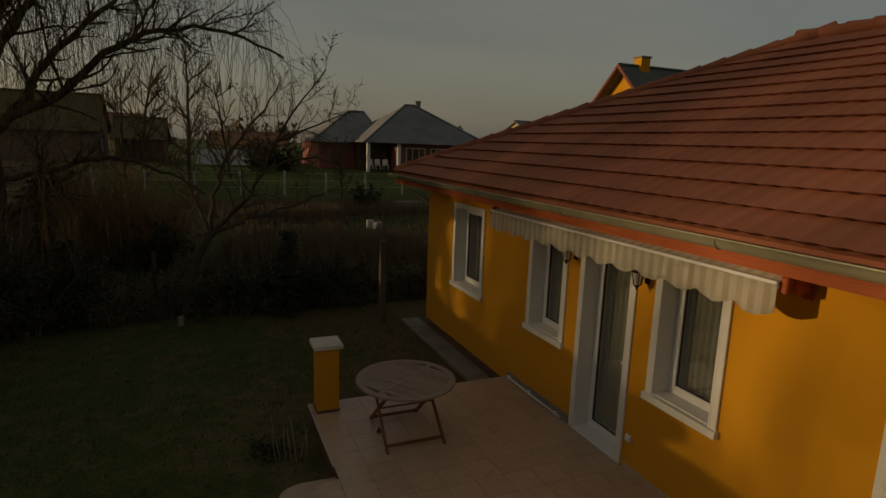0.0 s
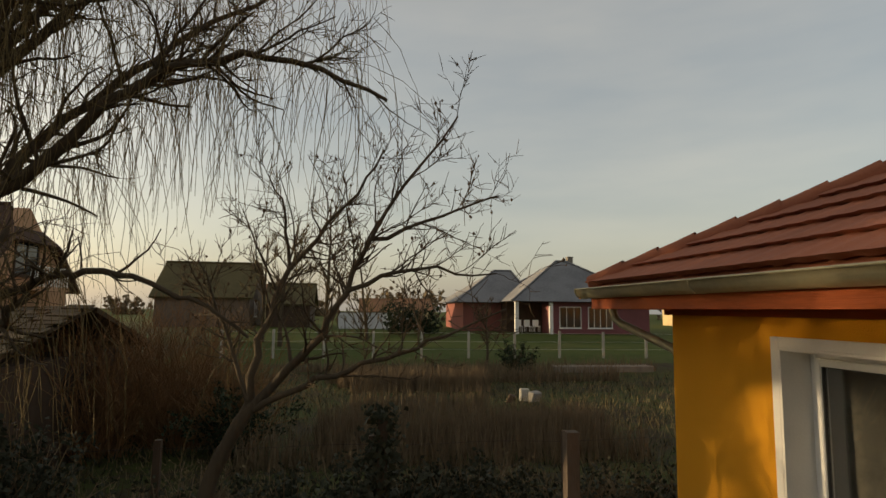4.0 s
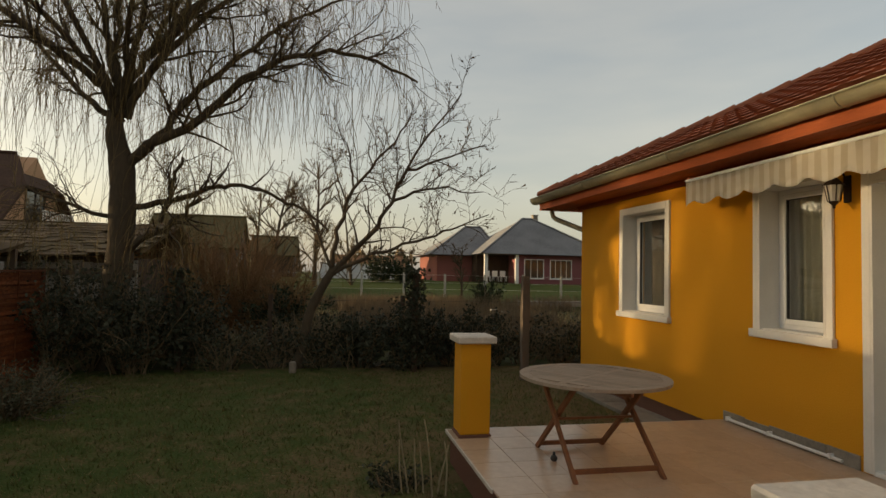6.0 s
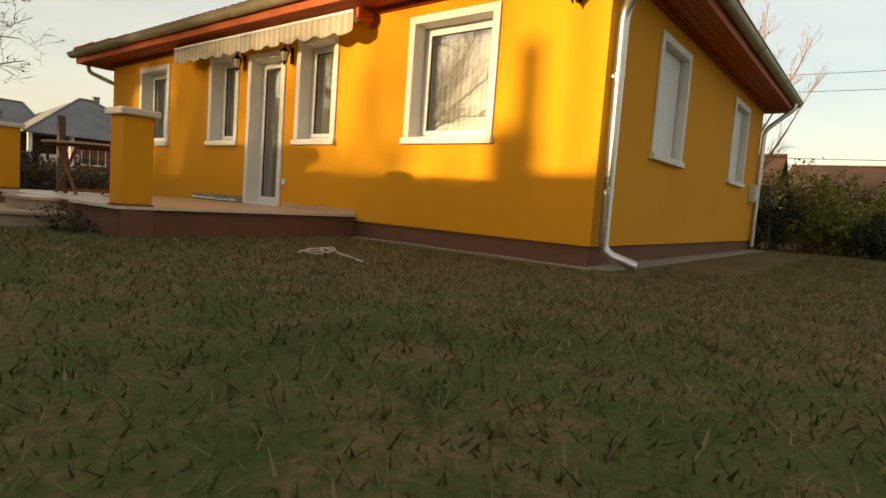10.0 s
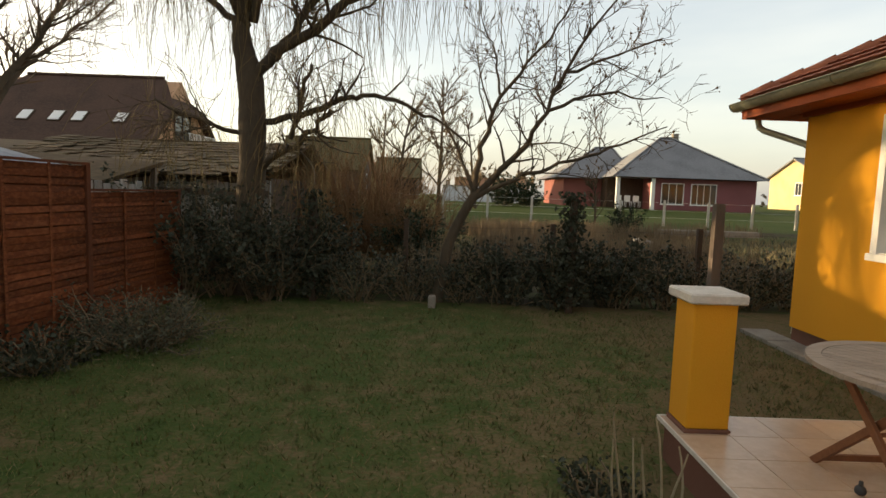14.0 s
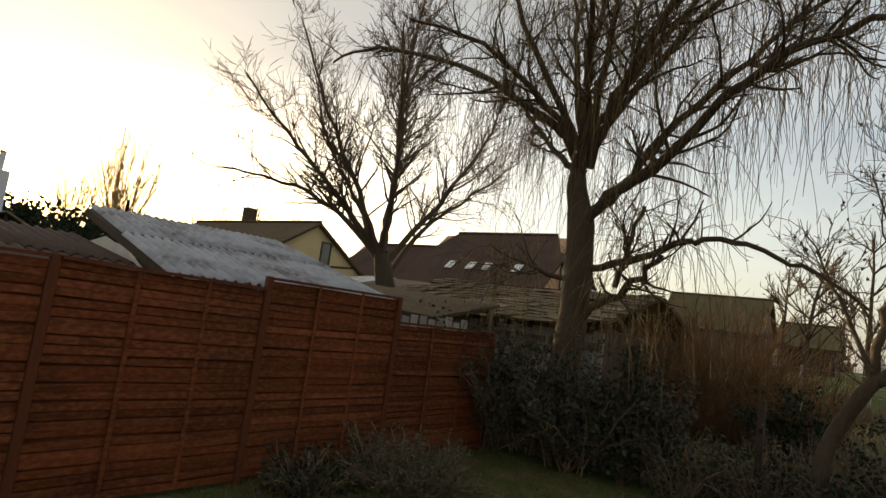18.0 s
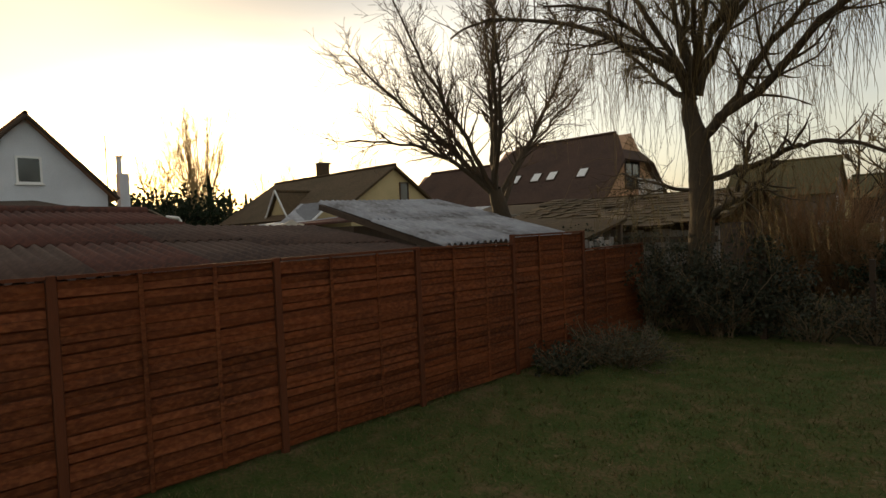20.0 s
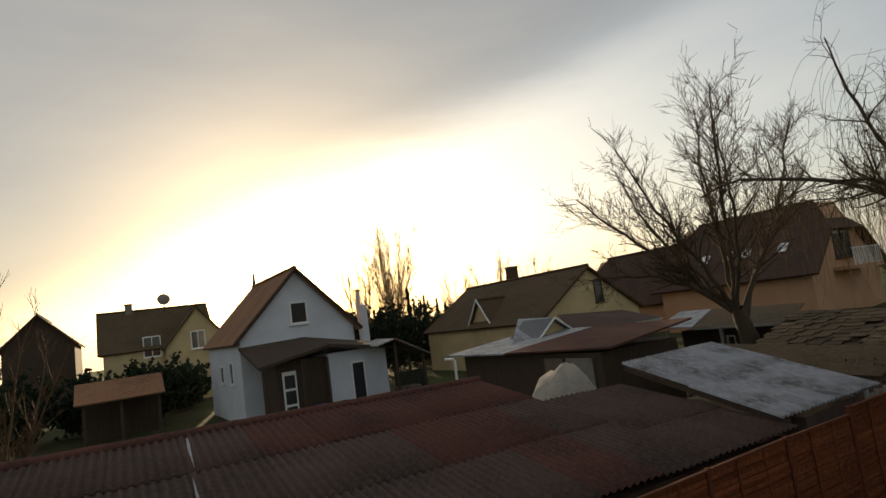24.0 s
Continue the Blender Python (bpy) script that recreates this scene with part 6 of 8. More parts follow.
for y in (7.3, 9.5, 11.0):
    part("post", boxes((-30.3, -30.15, y - 0.07, y + 0.07, -0.1, 2.45)), M["dark_wood"], porch)
seat(settle(porch), (-33.4, 8.3, 0), (0.9, 0.85, 1.25))
gate = thing("green_gate", (-30.4, 16.6, 0), "faded green panel gate beside the extension", "gate")
for k in range(9):
    part("gate_board", boxes((-30.45, -30.40, 15.7 + k * 0.2, 15.88 + k * 0.2, 0.05, 1.65)), M["leaf_hedge"], gate)
seat(settle(gate), (-31.5, 12.8, 0))
barrel = thing("barrel", (-29.6, 10.3, 0), "blue plastic barrel beside the porch", "barrel")
bm = bmesh.new()
bmesh.ops.create_cone(bm, cap_ends=True, segments=16, radius1=0.28, radius2=0.28, depth=0.85, matrix=Matrix.Translation((-29.6, 10.3, 0.42)))
part("drum", bm, M["blue_plastic"], barrel)
part("lid", bmesh.ops.create_cone(bm := bmesh.new(), cap_ends=True, segments=16, radius1=0.3, radius2=0.3, depth=0.05, matrix=Matrix.Translation((-29.6, 10.3, 0.87))) and bm, M["blue_plastic"], barrel)
seat(settle(barrel), (-31.0, 7.6, 0))

# ---------------------------------------------------------------- cream house with a side dormer gable
h2 = gable_house("cream_house", "cream gabled house with mossy tiled roof", -43.0, -29.0, 21.2, 30.6, 3.1, 6.0, "x", "cream_render", "old_tile", over=0.3)
pane_window(h2, "x", -29.0, 26.4, 27.2, 3.6, 5.0, 1, frame_mat="dark_wood", bars=0)
chimney(h2, -37.6, 26.6, 5.2, 7.0, 0.35, "old_tile")
seat(settle(h2), (-38.2, 26.9, 0), (1, 1, 1.055))
h3 = gable_house("side_gable", "small cream side gable with white verge boards", -37.5, -33.5, 19.8, 23.2, 2.6, 4.3, "y", "cream_render", "old_tile", over=0.25)
pane_window(h3, "y", 19.8, -36.0, -35.1, 1.6, 2.7, -1, frame_mat="dark_wood", bars=0)
tubes("verge", [([(-37.9, 19.5, 2.3), (-36.7, 19.5, 3.3), (-35.5, 19.5, 4.35)], [0.08] * 3, 6)], M["pvc"], h3)
tubes("verge", [([(-35.5, 19.5, 4.35), (-34.3, 19.5, 3.3), (-33.1, 19.5, 2.3)], [0.08] * 3, 6)], M["pvc"], h3)
seat(settle(h3), (-37.9, 23.8, 0), (0.75, 0.75, 1.177))

# sheds between: pale and rust roofs, with doors and clutter
yard = thing("yard_shed", (-22.5, 17.0, 0), "old yard shed with grey and rust-red sheet roof", "shed")
part("wall", boxes((-27.5, -19.0, 15.3, 19.5, -0.1, 1.95)), M["dark_wood"], yard)
part("roof_sheet", slab(bmesh.new(), [(-28.0, 14.6, 2.05), (-23.8, 14.8, 2.05), (-23.4, 19.8, 2.45), (-28.0, 19.8, 2.45)], 0.06), M["metal_sheet"], yard, "pale grey sheet roof")
part("roof_sheet", slab(bmesh.new(), [(-23.78, 14.8, 2.06), (-18.4, 15.2, 2.12), (-18.4, 19.8, 2.5), (-23.38, 19.8, 2.46)], 0.06), M["asbestos_red"], yard, "rust-red sheet roof")
part("door", boxes((-21.9, -20.9, 15.22, 15.29, 0.0, 1.8)), M["old_wood"], yard, "grey plank door")
part("door", boxes((-20.7, -19.4, 15.22, 15.29, 0.0, 1.8)), M["concrete"], yard, "grey patched wall panel")
seat(settle(yard), (-21.6, 14.9, 0), (1, 1, 1.18))
yard2 = thing("yard_shed", (-25.6, 18.5, 0), "low outbuilding with a small pale gable and dark sheet roof", "shed")
part("wall", boxes((-27.6, -24.3, 14.6, 24.0, -0.1, 2.35)), M["dark_wood"], yard2)
part("roof_sheet", slab(bmesh.new(), [(-23.9, 13.9, 2.45), (-23.9, 15.9, 2.62), (-27.4, 19.6, 3.42), (-27.4, 17.4, 3.60)], 0.05), M["metal_sheet"], yard2, "pale bluish sheet roof")
part("roof_sheet", slab(bmesh.new(), [(-23.9, 17.9, 2.66), (-23.9, 24.4, 2.62), (-27.4, 25.4, 3.20), (-27.4, 20.2, 3.50)], 0.05), M["brown_tile"], yard2, "dark sheet roof")
part("eave_board", boxes((-23.9, -23.86, 17.9, 24.4, 2.52, 2.62)), M["grey_plank"], yard2, "pale eave board")
bm = bmesh.new()
prism(bm, [(15.85, 2.3), (17.85, 2.3), (17.85, 2.72), (16.75, 3.42), (15.85, 2.78)], "x", -25.6, -24.2)
part("gable_wall", bm, M["cream_render"], yard2, "small pale gable")
for a, b in (((15.6, 2.62), (16.75, 3.5)), ((16.75, 3.5), (18.1, 2.62))):
    part("roof_slope", slab(bmesh.new(), [(-23.95, *a), (-23.95, *b), (-26.2, *b), (-26.2, *a)], 0.05), M["grey_tile"], yard2)
    tubes("verge", [([(-23.93, *a), (-23.93, (a[0] + b[0]) / 2, (a[1] + b[1]) / 2), (-23.93, *b)], [0.05] * 3, 6)], M["pvc"], yard2)
settle(yard2)
yard3 = thing("yard_shed", (-17.4, 20.0, 0), "low grey-roofed shed with open dark front", "shed")
part("wall", boxes((-19.2, -14.9, 19.3, 21.4, -0.1, 2.3)), M["dark_wood"], yard3)
part("roof_sheet", slab(bmesh.new(), [(-18.1, 18.5, 2.50), (-14.4, 18.5, 2.44), (-15.2, 21.4, 2.92), (-19.0, 21.4, 2.98)], 0.05), M["old_tile"], yard3, "grey-brown sheet roof")
part("roof_sheet", slab(bmesh.new(), [(-19.9, 18.6, 2.56), (-18.12, 18.5, 2.52), (-19.02, 21.4, 3.0), (-20.6, 21.4, 3.0)], 0.05), M["metal_sheet"], yard3, "pale sheet")
part("eave_board", boxes((-18.1, -14.4, 18.44, 18.48, 2.40, 2.48)), M["grey_plank"], yard3, "pale eave board")
for x in (-19.4, -17.0, -14.7):
    part("post", boxes((x - 0.06, x + 0.06, 18.6, 18.72, -0.1, 2.42)), M["grey_plank"], yard3)
for x in (-17.2, -16.9):
    part("window_bar", boxes((x, x + 0.05, 19.22, 19.28, 1.2, 2.0)), M["pvc"], yard3)
for z in (1.2, 1.6, 2.0):
    part("window_bar", boxes((-17.2, -16.85, 19.16, 19.215, z, z + 0.05)), M["pvc"], yard3)
settle(yard3)
side = thing("open_lean_to", (-31.3, 12.2, 0), "open lean-to with sloping board roof beside the extension", "lean-to")
part("roof_slope", slab(bmesh.new(), [(-30.2, 11.5, 3.50), (-30.2, 13.5, 2.45), (-32.4, 13.7, 2.5), (-32.4, 11.5, 3.55)], 0.07), M["dark_wood"], side)
part("roof_slope", slab(bmesh.new(), [(-30.25, 10.5, 3.25), (-30.25, 11.49, 3.50), (-32.4, 11.49, 3.55), (-32.4, 10.5, 3.3)], 0.05), M["metal_sheet"], side, "pale sheet")
tubes("verge", [([(-30.17, 11.5, 3.49), (-30.17, 12.5, 2.97), (-30.17, 13.5, 2.44)], [0.04] * 3, 5)], M["old_wood"], side)
for x, y, z in ((-30.5, 13.2, 2.5), (-32.1, 13.2, 2.5), (-30.5, 11.6, 3.35), (-32.1, 11.6, 3.4)):
    part("post", boxes((x - 0.06, x + 0.06, y - 0.06, y + 0.06, -0.1, z)), M["dark_wood"], side)
rnd = random.Random(31)
for k in range(14):
    y, z = 11.75 + (k % 5) * 0.3, 0.02 + 0.32 * (k // 5)
    part("log", boxes((-31.4 + rnd.uniform(-0.1, 0.1), -30.55 + rnd.uniform(-0.05, 0.1), y, y + 0.27, z, z + 0.29), bevel=0.05), M["old_wood"], side)
settle(side)
lp = thing("bent_pipe", (-21.0, 9.0, 0), "white bent pipe standing beside the yard shed", "pipe")
tubes("pipe", [([(-21.0, 9.02, -0.1), (-21.0, 9.05, 1.4), (-21.0, 9.08, 2.66), (-21.0, 9.03, 2.74), (-21.0, 8.68, 2.78)], [0.05] * 5, 8)], M["pvc"], lp)
settle(lp)
tarp = thing("tarpaulin_heap", (-17.3, 12.7, 0), "pale tarpaulin draped over a heap", "tarpaulin")
bm = bmesh.new()
rnd = random.Random(3)
g = []
for j in range(9):
    row = []
    for i in range(11):
        a, b = i / 10 * 2 - 1, j / 8 * 2 - 1
        hgt = max(0.0, 1 - (abs(a) ** 2.2 + abs(b) ** 2.2)) ** 0.6
        row.append(bm.verts.new((-17.3 + a * 1.1 + rnd.uniform(-0.07, 0.07), 12.7 + b * 1.9, 2.45 * hgt ** 1.5 * (0.88 + 0.12 * math.sin(2.6 * b + 1.4)) + 0.12 * math.sin(9 * a + 4 * b) * hgt + rnd.uniform(-0.08, 0.08) - 0.02)))
    g.append(row)
for p, q in zip(g, g[1:]):
    for i in range(10):
        bm.faces.new((p[i], p[i + 1], q[i + 1], q[i]))
part("sheet_cloth", bm, M["tarp"], tarp, smooth=True)
seat(settle(tarp), (-16.6, 9.9, 0))
for k in range(5):
    pl = thing("pallet_plank", (-27.5 + k * 0.7, 13.4, 0), "loose pale timber plank lying in the yard", "plank", group="loose planks in the yard")
    part("plank_body", boxes((-28.4 + k * 0.7, -27.9 + k * 0.7, 12.2, 14.8, 0.002, 0.06)), M["old_wood"], pl)
    settle(pl)

# ---------------------------------------------------------------- big brown house with half-hipped roof
bh = gable_house("brown_roof_house", "peach house with big dark brown half-hipped roof", -27.5, -18.6, 30.2, 38.2, 3.5, 7.2, "x", "peach_render", "brown_tile", over=0.5, clip0=1.4, clip1=1.4)
for k, x in enumerate((-25.2, -23.7, -22.6, -20.6)):
    t0 = 0.42
    sl = Vector((0, 4.2, 3.9)).normalized()
    base = Vector((x, 31.1, 4.42))
    bm = bmesh.new()
    slab(bm, [base, base + Vector((0.62, 0, 0)), base + Vector((0.62, 0, 0)) + sl * 0.85, base + sl * 0.85], 0.14)
    w = part("skylight", bm, M["dark_wood"], bh, "roof window")
    n3 = Vector((1, 0, 0)).cross(sl).normalized()
    b2 = base + n3 * 0.03 + sl * 0.06
    # plain white pane: the bright sky reflection is put into its colour
    part("pane", slab(bmesh.new(), [b2 + Vector((0.06, 0, 0)), b2 + Vector((0.56, 0, 0)), b2 + Vector((0.56, 0, 0)) + sl * 0.72, b2 + Vector((0.06, 0, 0)) + sl * 0.72], 0.02), M["pvc"], w, "pane coloured white for the sky's reflection")
pane_window(bh, "x", -18.6, 33.2, 35.2, 3.7, 5.4, 1, frame_mat="dark_wood", bars=1)
bal = part("balcony", boxes((-18.58, -17.5, 32.6, 36.0, 3.0, 3.2)), M["peach_render"], bh)
for k in range(14):
    part("baluster", boxes((-17.58, -17.53, 32.65 + k * 0.25, 32.70 + k * 0.25, 3.2, 4.1)), M["pvc"], bal)
part("rail", boxes((-17.6, -17.5, 32.6, 36.0, 4.1, 4.16)), M["pvc"], bal)
seat(settle(bh), (-28.3, 43.2, 0), (1.3, 1.25, 1.23))
bw = gable_house("brown_roof_wing", "lower wing with dark brown half-hipped roof", -37.0, -28.1, 31.2, 38.2, 2.6, 6.0, "x", "peach_render", "brown_tile", over=0.4, clip0=1.2)
seat(settle(bw), (-39.2, 43.6, 0), (1.25, 1.2, 1.28))

# farther houses along the skyline
far1 = gable_house("far_house", "hazy cream house with cross gable", -66.0, -58.0, 1.0, 9.5, 5.2, 8.6, "y", "cream_render", "old_tile", over=0.4)
pane_window(far1, "x", -58.0, 4.0, 5.4, 4.2, 6.0, 1, bars=1)
chimney(far1, -62.0, 3.2, 8.0, 9.2, 0.3, "concrete")
bm = bmesh.new()
bmesh.ops.create_cone(bm, cap_ends=True, segments=18, radius1=0.55, radius2=0.15, depth=0.2, matrix=Matrix.Translation((-59.5, 6.0, 9.3)) @ Matrix.Rotation(1.2, 4, "Y"))
part("satellite_dish", bm, M["concrete"], far1, "grey satellite dish on the ridge")
tubes("dish_mast", [([(-59.6, 6.0, 8.0), (-59.6, 6.0, 8.7), (-59.6, 6.0, 9.25)], [0.05] * 3, 6)], M["dark_wood"], far1)
settle(far1)
far1g = gable_house("far_gable", "cream front gable of the hazy house", -60.5, -57.2, 5.6, 10.8, 5.0, 8.2, "x", "cream_render", "old_tile", over=0.3)
pane_window(far1g, "x", -57.2, 7.6, 8.8, 4.4, 6.0, 1, bars=1)
settle(far1g)
far2 = gable_house("far_house", "dark hazy house with flat ridge", -75.0, -62.0, -6.0, -0.8, 6.6, 9.2, "x", "dark_wood", "brown_tile", over=0.4)
settle(far2)
pergola = thing("open_shelter", (-39.8, 2.1, 0), "open timber shelter with worn tiled roof", "shelter")
for x in (-41.3, -38.2):
    for y in (0.4, 2.1, 3.9):
        part("post", boxes((x - 0.08, x + 0.08, y - 0.08, y + 0.08, -0.1, 2.3)), M["dark_wood"], pergola)
part("roof_slope", slab(bmesh.new(), [(-37.8, 0.0, 2.3), (-37.8, 4.2, 2.3), (-39.8, 4.2, 3.3), (-39.8, 0.0, 3.3)], 0.08), M["clay_tile"], pergola)
part("roof_slope", slab(bmesh.new(), [(-39.8, 0.0, 3.3), (-39.8, 4.2, 3.3), (-41.8, 4.2, 2.3), (-41.8, 0.0, 2.3)], 0.08), M["clay_tile"], pergola)
# dark sheet added at the back for the shade beneath the roof
part("shade_backing", boxes((-41.3, -41.2, 0.4, 3.9, 0.0, 2.2)), M["dark_wood"], pergola)
bm = bmesh.new()
prism(bm, [(-41.5, 2.3), (-38.1, 2.3), (-39.8, 3.2)], "y", 3.9, 3.98)
part("gable_board", bm, M["dark_wood"], pergola)
settle(pergola)
track = tagged(link_mesh("driveway", boxes((-34.0, -22.0, 4.3, 5.0, 0.003, 0.012), (-34.0, -22.0, 5.9, 6.6, 0.003, 0.012)), M["concrete"]), "pale wheel tracks of a driveway", "driveway", kind="structure")

# ---------------------------------------------------------------- houses to the north
gr = thing("grey_roof_house", (19.4, 68.5, 0.5), "plum-coloured bungalow with blue-grey hipped roof", "house")


def hip(parent, x0, x1, y0, y1, ez, rz, material, rx0, rx1, ry0, ry1):
    bm = bmesh.new()
    v = [bm.verts.new(c) for c in ((x0, y0, ez), (x1, y0, ez), (x1, y1, ez), (x0, y1, ez), (rx0, ry0, rz), (rx1, ry1, rz))]
    for f in ((0, 1, 5, 4), (1, 2, 5), (2, 3, 4, 5), (3, 0, 4)):
        bm.faces.new([v[i] for i in f])
    bm.faces.new([v[i] for i in (3, 2, 1, 0)])
    bmesh.ops.recalc_face_normals(bm, faces=bm.faces)
    r = part("roof", bm, M[material], parent)
    for a, b in ((0, 4), (1, 5), (4, 5)):
        p, q = ((x0, y0, ez), (x1, y0, ez), 0, 0, (rx0, ry0, rz), (rx1, ry1, rz))[a], ((x0, y0, ez), (x1, y0, ez), 0, 0, (rx0, ry0, rz), (rx1, ry1, rz))[b]
        p, q = Vector(p) + Vector((0, 0, 0.05)), Vector(q) + Vector((0, 0, 0.05))
        if (p - q).length > 0.3:
            tubes("ridge_cap", [([p, (p + q) / 2, q], [0.13] * 3, 6)], M[material], r)
    return r


hip(gr, 11.9, 27.2, 61.0, 76.0, 3.6, 8.3, "grey_tile", 19.0, 20.2, 68.5, 68.5)
part("wall", boxes((16.2, 26.6, 62.0, 75.4, 0.3, 3.55)), M["plum_render"], gr)
# recess wall takes the dark timber colour to give the porch shade
part("wall", boxes((12.4, 16.2, 65.0, 75.4, 0.3, 3.55)), M["dark_wood"], gr, "porch recess wall coloured dark for shade")
for x in (12.5, 16.0):
    part("porch_post", boxes((x - 0.17, x + 0.17, 61.4, 61.74, 0.3, 3.55)), M["pvc"], gr, "white porch post")
pane_window(gr, "y", 62.0, 17.0, 19.3, 0.9, 3.1, -1, bars=2)
pane_window(gr, "y", 62.0, 20.0, 22.6, 0.9, 3.1, -1, bars=3)
hip(gr, 7.2, 16.0, 66.0, 80.0, 3.5, 7.4, "grey_tile", 13.0, 15.0, 73.0, 73.0)
part("wall", boxes((8.2, 12.35, 67.0, 79.0, 0.3, 3.45)), M["red_render"], gr, "brick-red wing wall")
chimney(gr, 21.0, 69.5, 7.6, 8.9, 0.3, "concrete")
seat(settle(gr), (15.4, 56.3, 1.15), (0.82, 0.82, 0.80))
for k, x in enumerate((13.1, 14.0, 14.9)):
    ch = thing("garden_chair", (x, 62.6, 0.5), "white plastic garden chair on a porch", "chair", group="chairs on the far porch")
    part("seat", boxes((x - 0.25, x + 0.25, 62.4, 62.9, 0.9, 0.96)), M["pvc"], ch)
    part("backrest", boxes((x - 0.25, x + 0.25, 62.88, 62.93, 0.97, 1.45)), M["pvc"], ch)
    for dx in (-0.22, 0.22):
        for dy in (0.03, 0.45):
            part("leg", boxes((x + dx - 0.02, x + dx + 0.02, 62.4 + dy - 0.02, 62.4 + dy + 0.02, 0.49, 0.9)), M["pvc"], ch)
    seat(settle(ch), (15.4 + (x - 19.4) * 0.82, 51.6, 1.16))

yh = gable_house("yellow_house", "yellow gabled house with grey-green roof and red verges", 17.0, 27.0, 23.8, 32.2, 4.8, 8.85, "x", "yellow", "green_tile", over=0.55)
chimney(yh, 18.0, 28.0, 8.3, 9.35, 0.3, "yellow")
for s in (-1, 1):
    tubes("barge_board", [([(16.42, 28.0 + s * 4.75, 4.2), (16.42, 28.0 + s * 2.4, 6.5), (16.42, 28.0, 8.8)], [0.11] * 3, 6)], M["red_render"], yh)
pane_window(yh, "x", 17.0, 27.3, 28.7, 5.2, 6.5, -1, bars=1)
seat(settle(yh), (22.3, 26.2, 0), (1, 0.93, 0.927))
sm = gable_house("small_house", "pale yellow small house with grey roof", 31.0, 40.0, 62.0, 72.0, 5.0, 7.2, "x", "cream_render", "grey_tile", over=0.4, z0=0.5)
pane_window(sm, "x", 31.0, 65.5, 66.8, 2.6, 4.2, -1, bars=1)
seat(settle(sm), (40.5, 69.9, 0.9), (1, 1, 0.93))
nb = gable_house("north_house", "olive-brown gabled house beyond the willow", -17.5, -9.0, 46.5, 54.0, 3.2, 5.6, "x", "old_wood", "moss_tile", over=0.4)
pane_window(nb, "x", -9.0, 49.0, 50.2, 1.6, 2.8, 1, bars=1)
seat(settle(nb), (-16.6, 63.3, 0), (0.95, 1.0, 1.26))
nb2 = gable_house("north_house", "low house with brown tiled roof", -8.4, -4.8, 47.0, 53.0, 2.8, 4.3, "x", "dark_wood", "moss_tile", over=0.3)
seat(settle(nb2), (-9.2, 63.0, 0), (1.1, 1.0, 1.2))
wall_n = thing("garden_wall", (-2.0, 52.0, 0.5), "long pale rendered garden wall", "wall")
part("wall_panel", boxes((-5.5, 3.0, 52.0, 52.25, 0.3, 2.1)), M["white_render"], wall_n)
part("coping", boxes((-5.6, 3.1, 51.95, 52.30, 2.1, 2.18)), M["concrete"], wall_n)
seat(settle(wall_n), (-1.6, 58.0, 0.9), (0.85, 1, 1))
for k, (x0, x1, y, z) in enumerate(((-2.5, 3.2, 92.0, 4.4), (4.2, 9.0, 99.0, 4.6), (30.0, 42.0, 120.0, 5.5), (-24.0, -12.0, 95.0, 6.5))):
    fh = gable_house("skyline_house", "far low house with reddish roof", x0, x1, y, y + 8, z - 1.8, z, "x", "cream_render", "clay_tile", over=0.3, z0=0.5)
    settle(fh)

# ---------------------------------------------------------------- shrubs, hedge and garden plants
def leaves_mesh(name, centres, rng, size, material, parent, flat=0.6):
    """Many small leaves, each a folded quad, as one mesh."""
    n = len(centres)
    a = rng.normal(0, 1, (n, 3)); a /= np.linalg.norm(a, axis=1, keepdims=True)
    b = rng.normal(0, 1, (n, 3)); b -= (b * a).sum(1, keepdims=True) * a; b /= np.linalg.norm(b, axis=1, keepdims=True)
    s = size * rng.uniform(0.55, 1.3, (n, 1))
    v = np.stack([centres - a * s, centres + b * s * flat, centres + a * s, centres - b * s * flat], 1).reshape(-1, 3)
    f = np.arange(4 * n).reshape(-1, 4)
    me = bpy.data.meshes.new(name)
    me.vertices.add(len(v)); me.vertices.foreach_set("co", v.ravel())
    me.loops.add(f.size); me.loops.foreach_set("vertex_index", f.ravel())
    me.polygons.add(n); me.polygons.foreach_set("loop_start", np.arange(n) * 4)
    me.update(calc_edges=True)
    me.materials.append(material)
    ob = new(name, me)
    ob.parent = parent
    ob["kind"] = "stuff"
    return ob


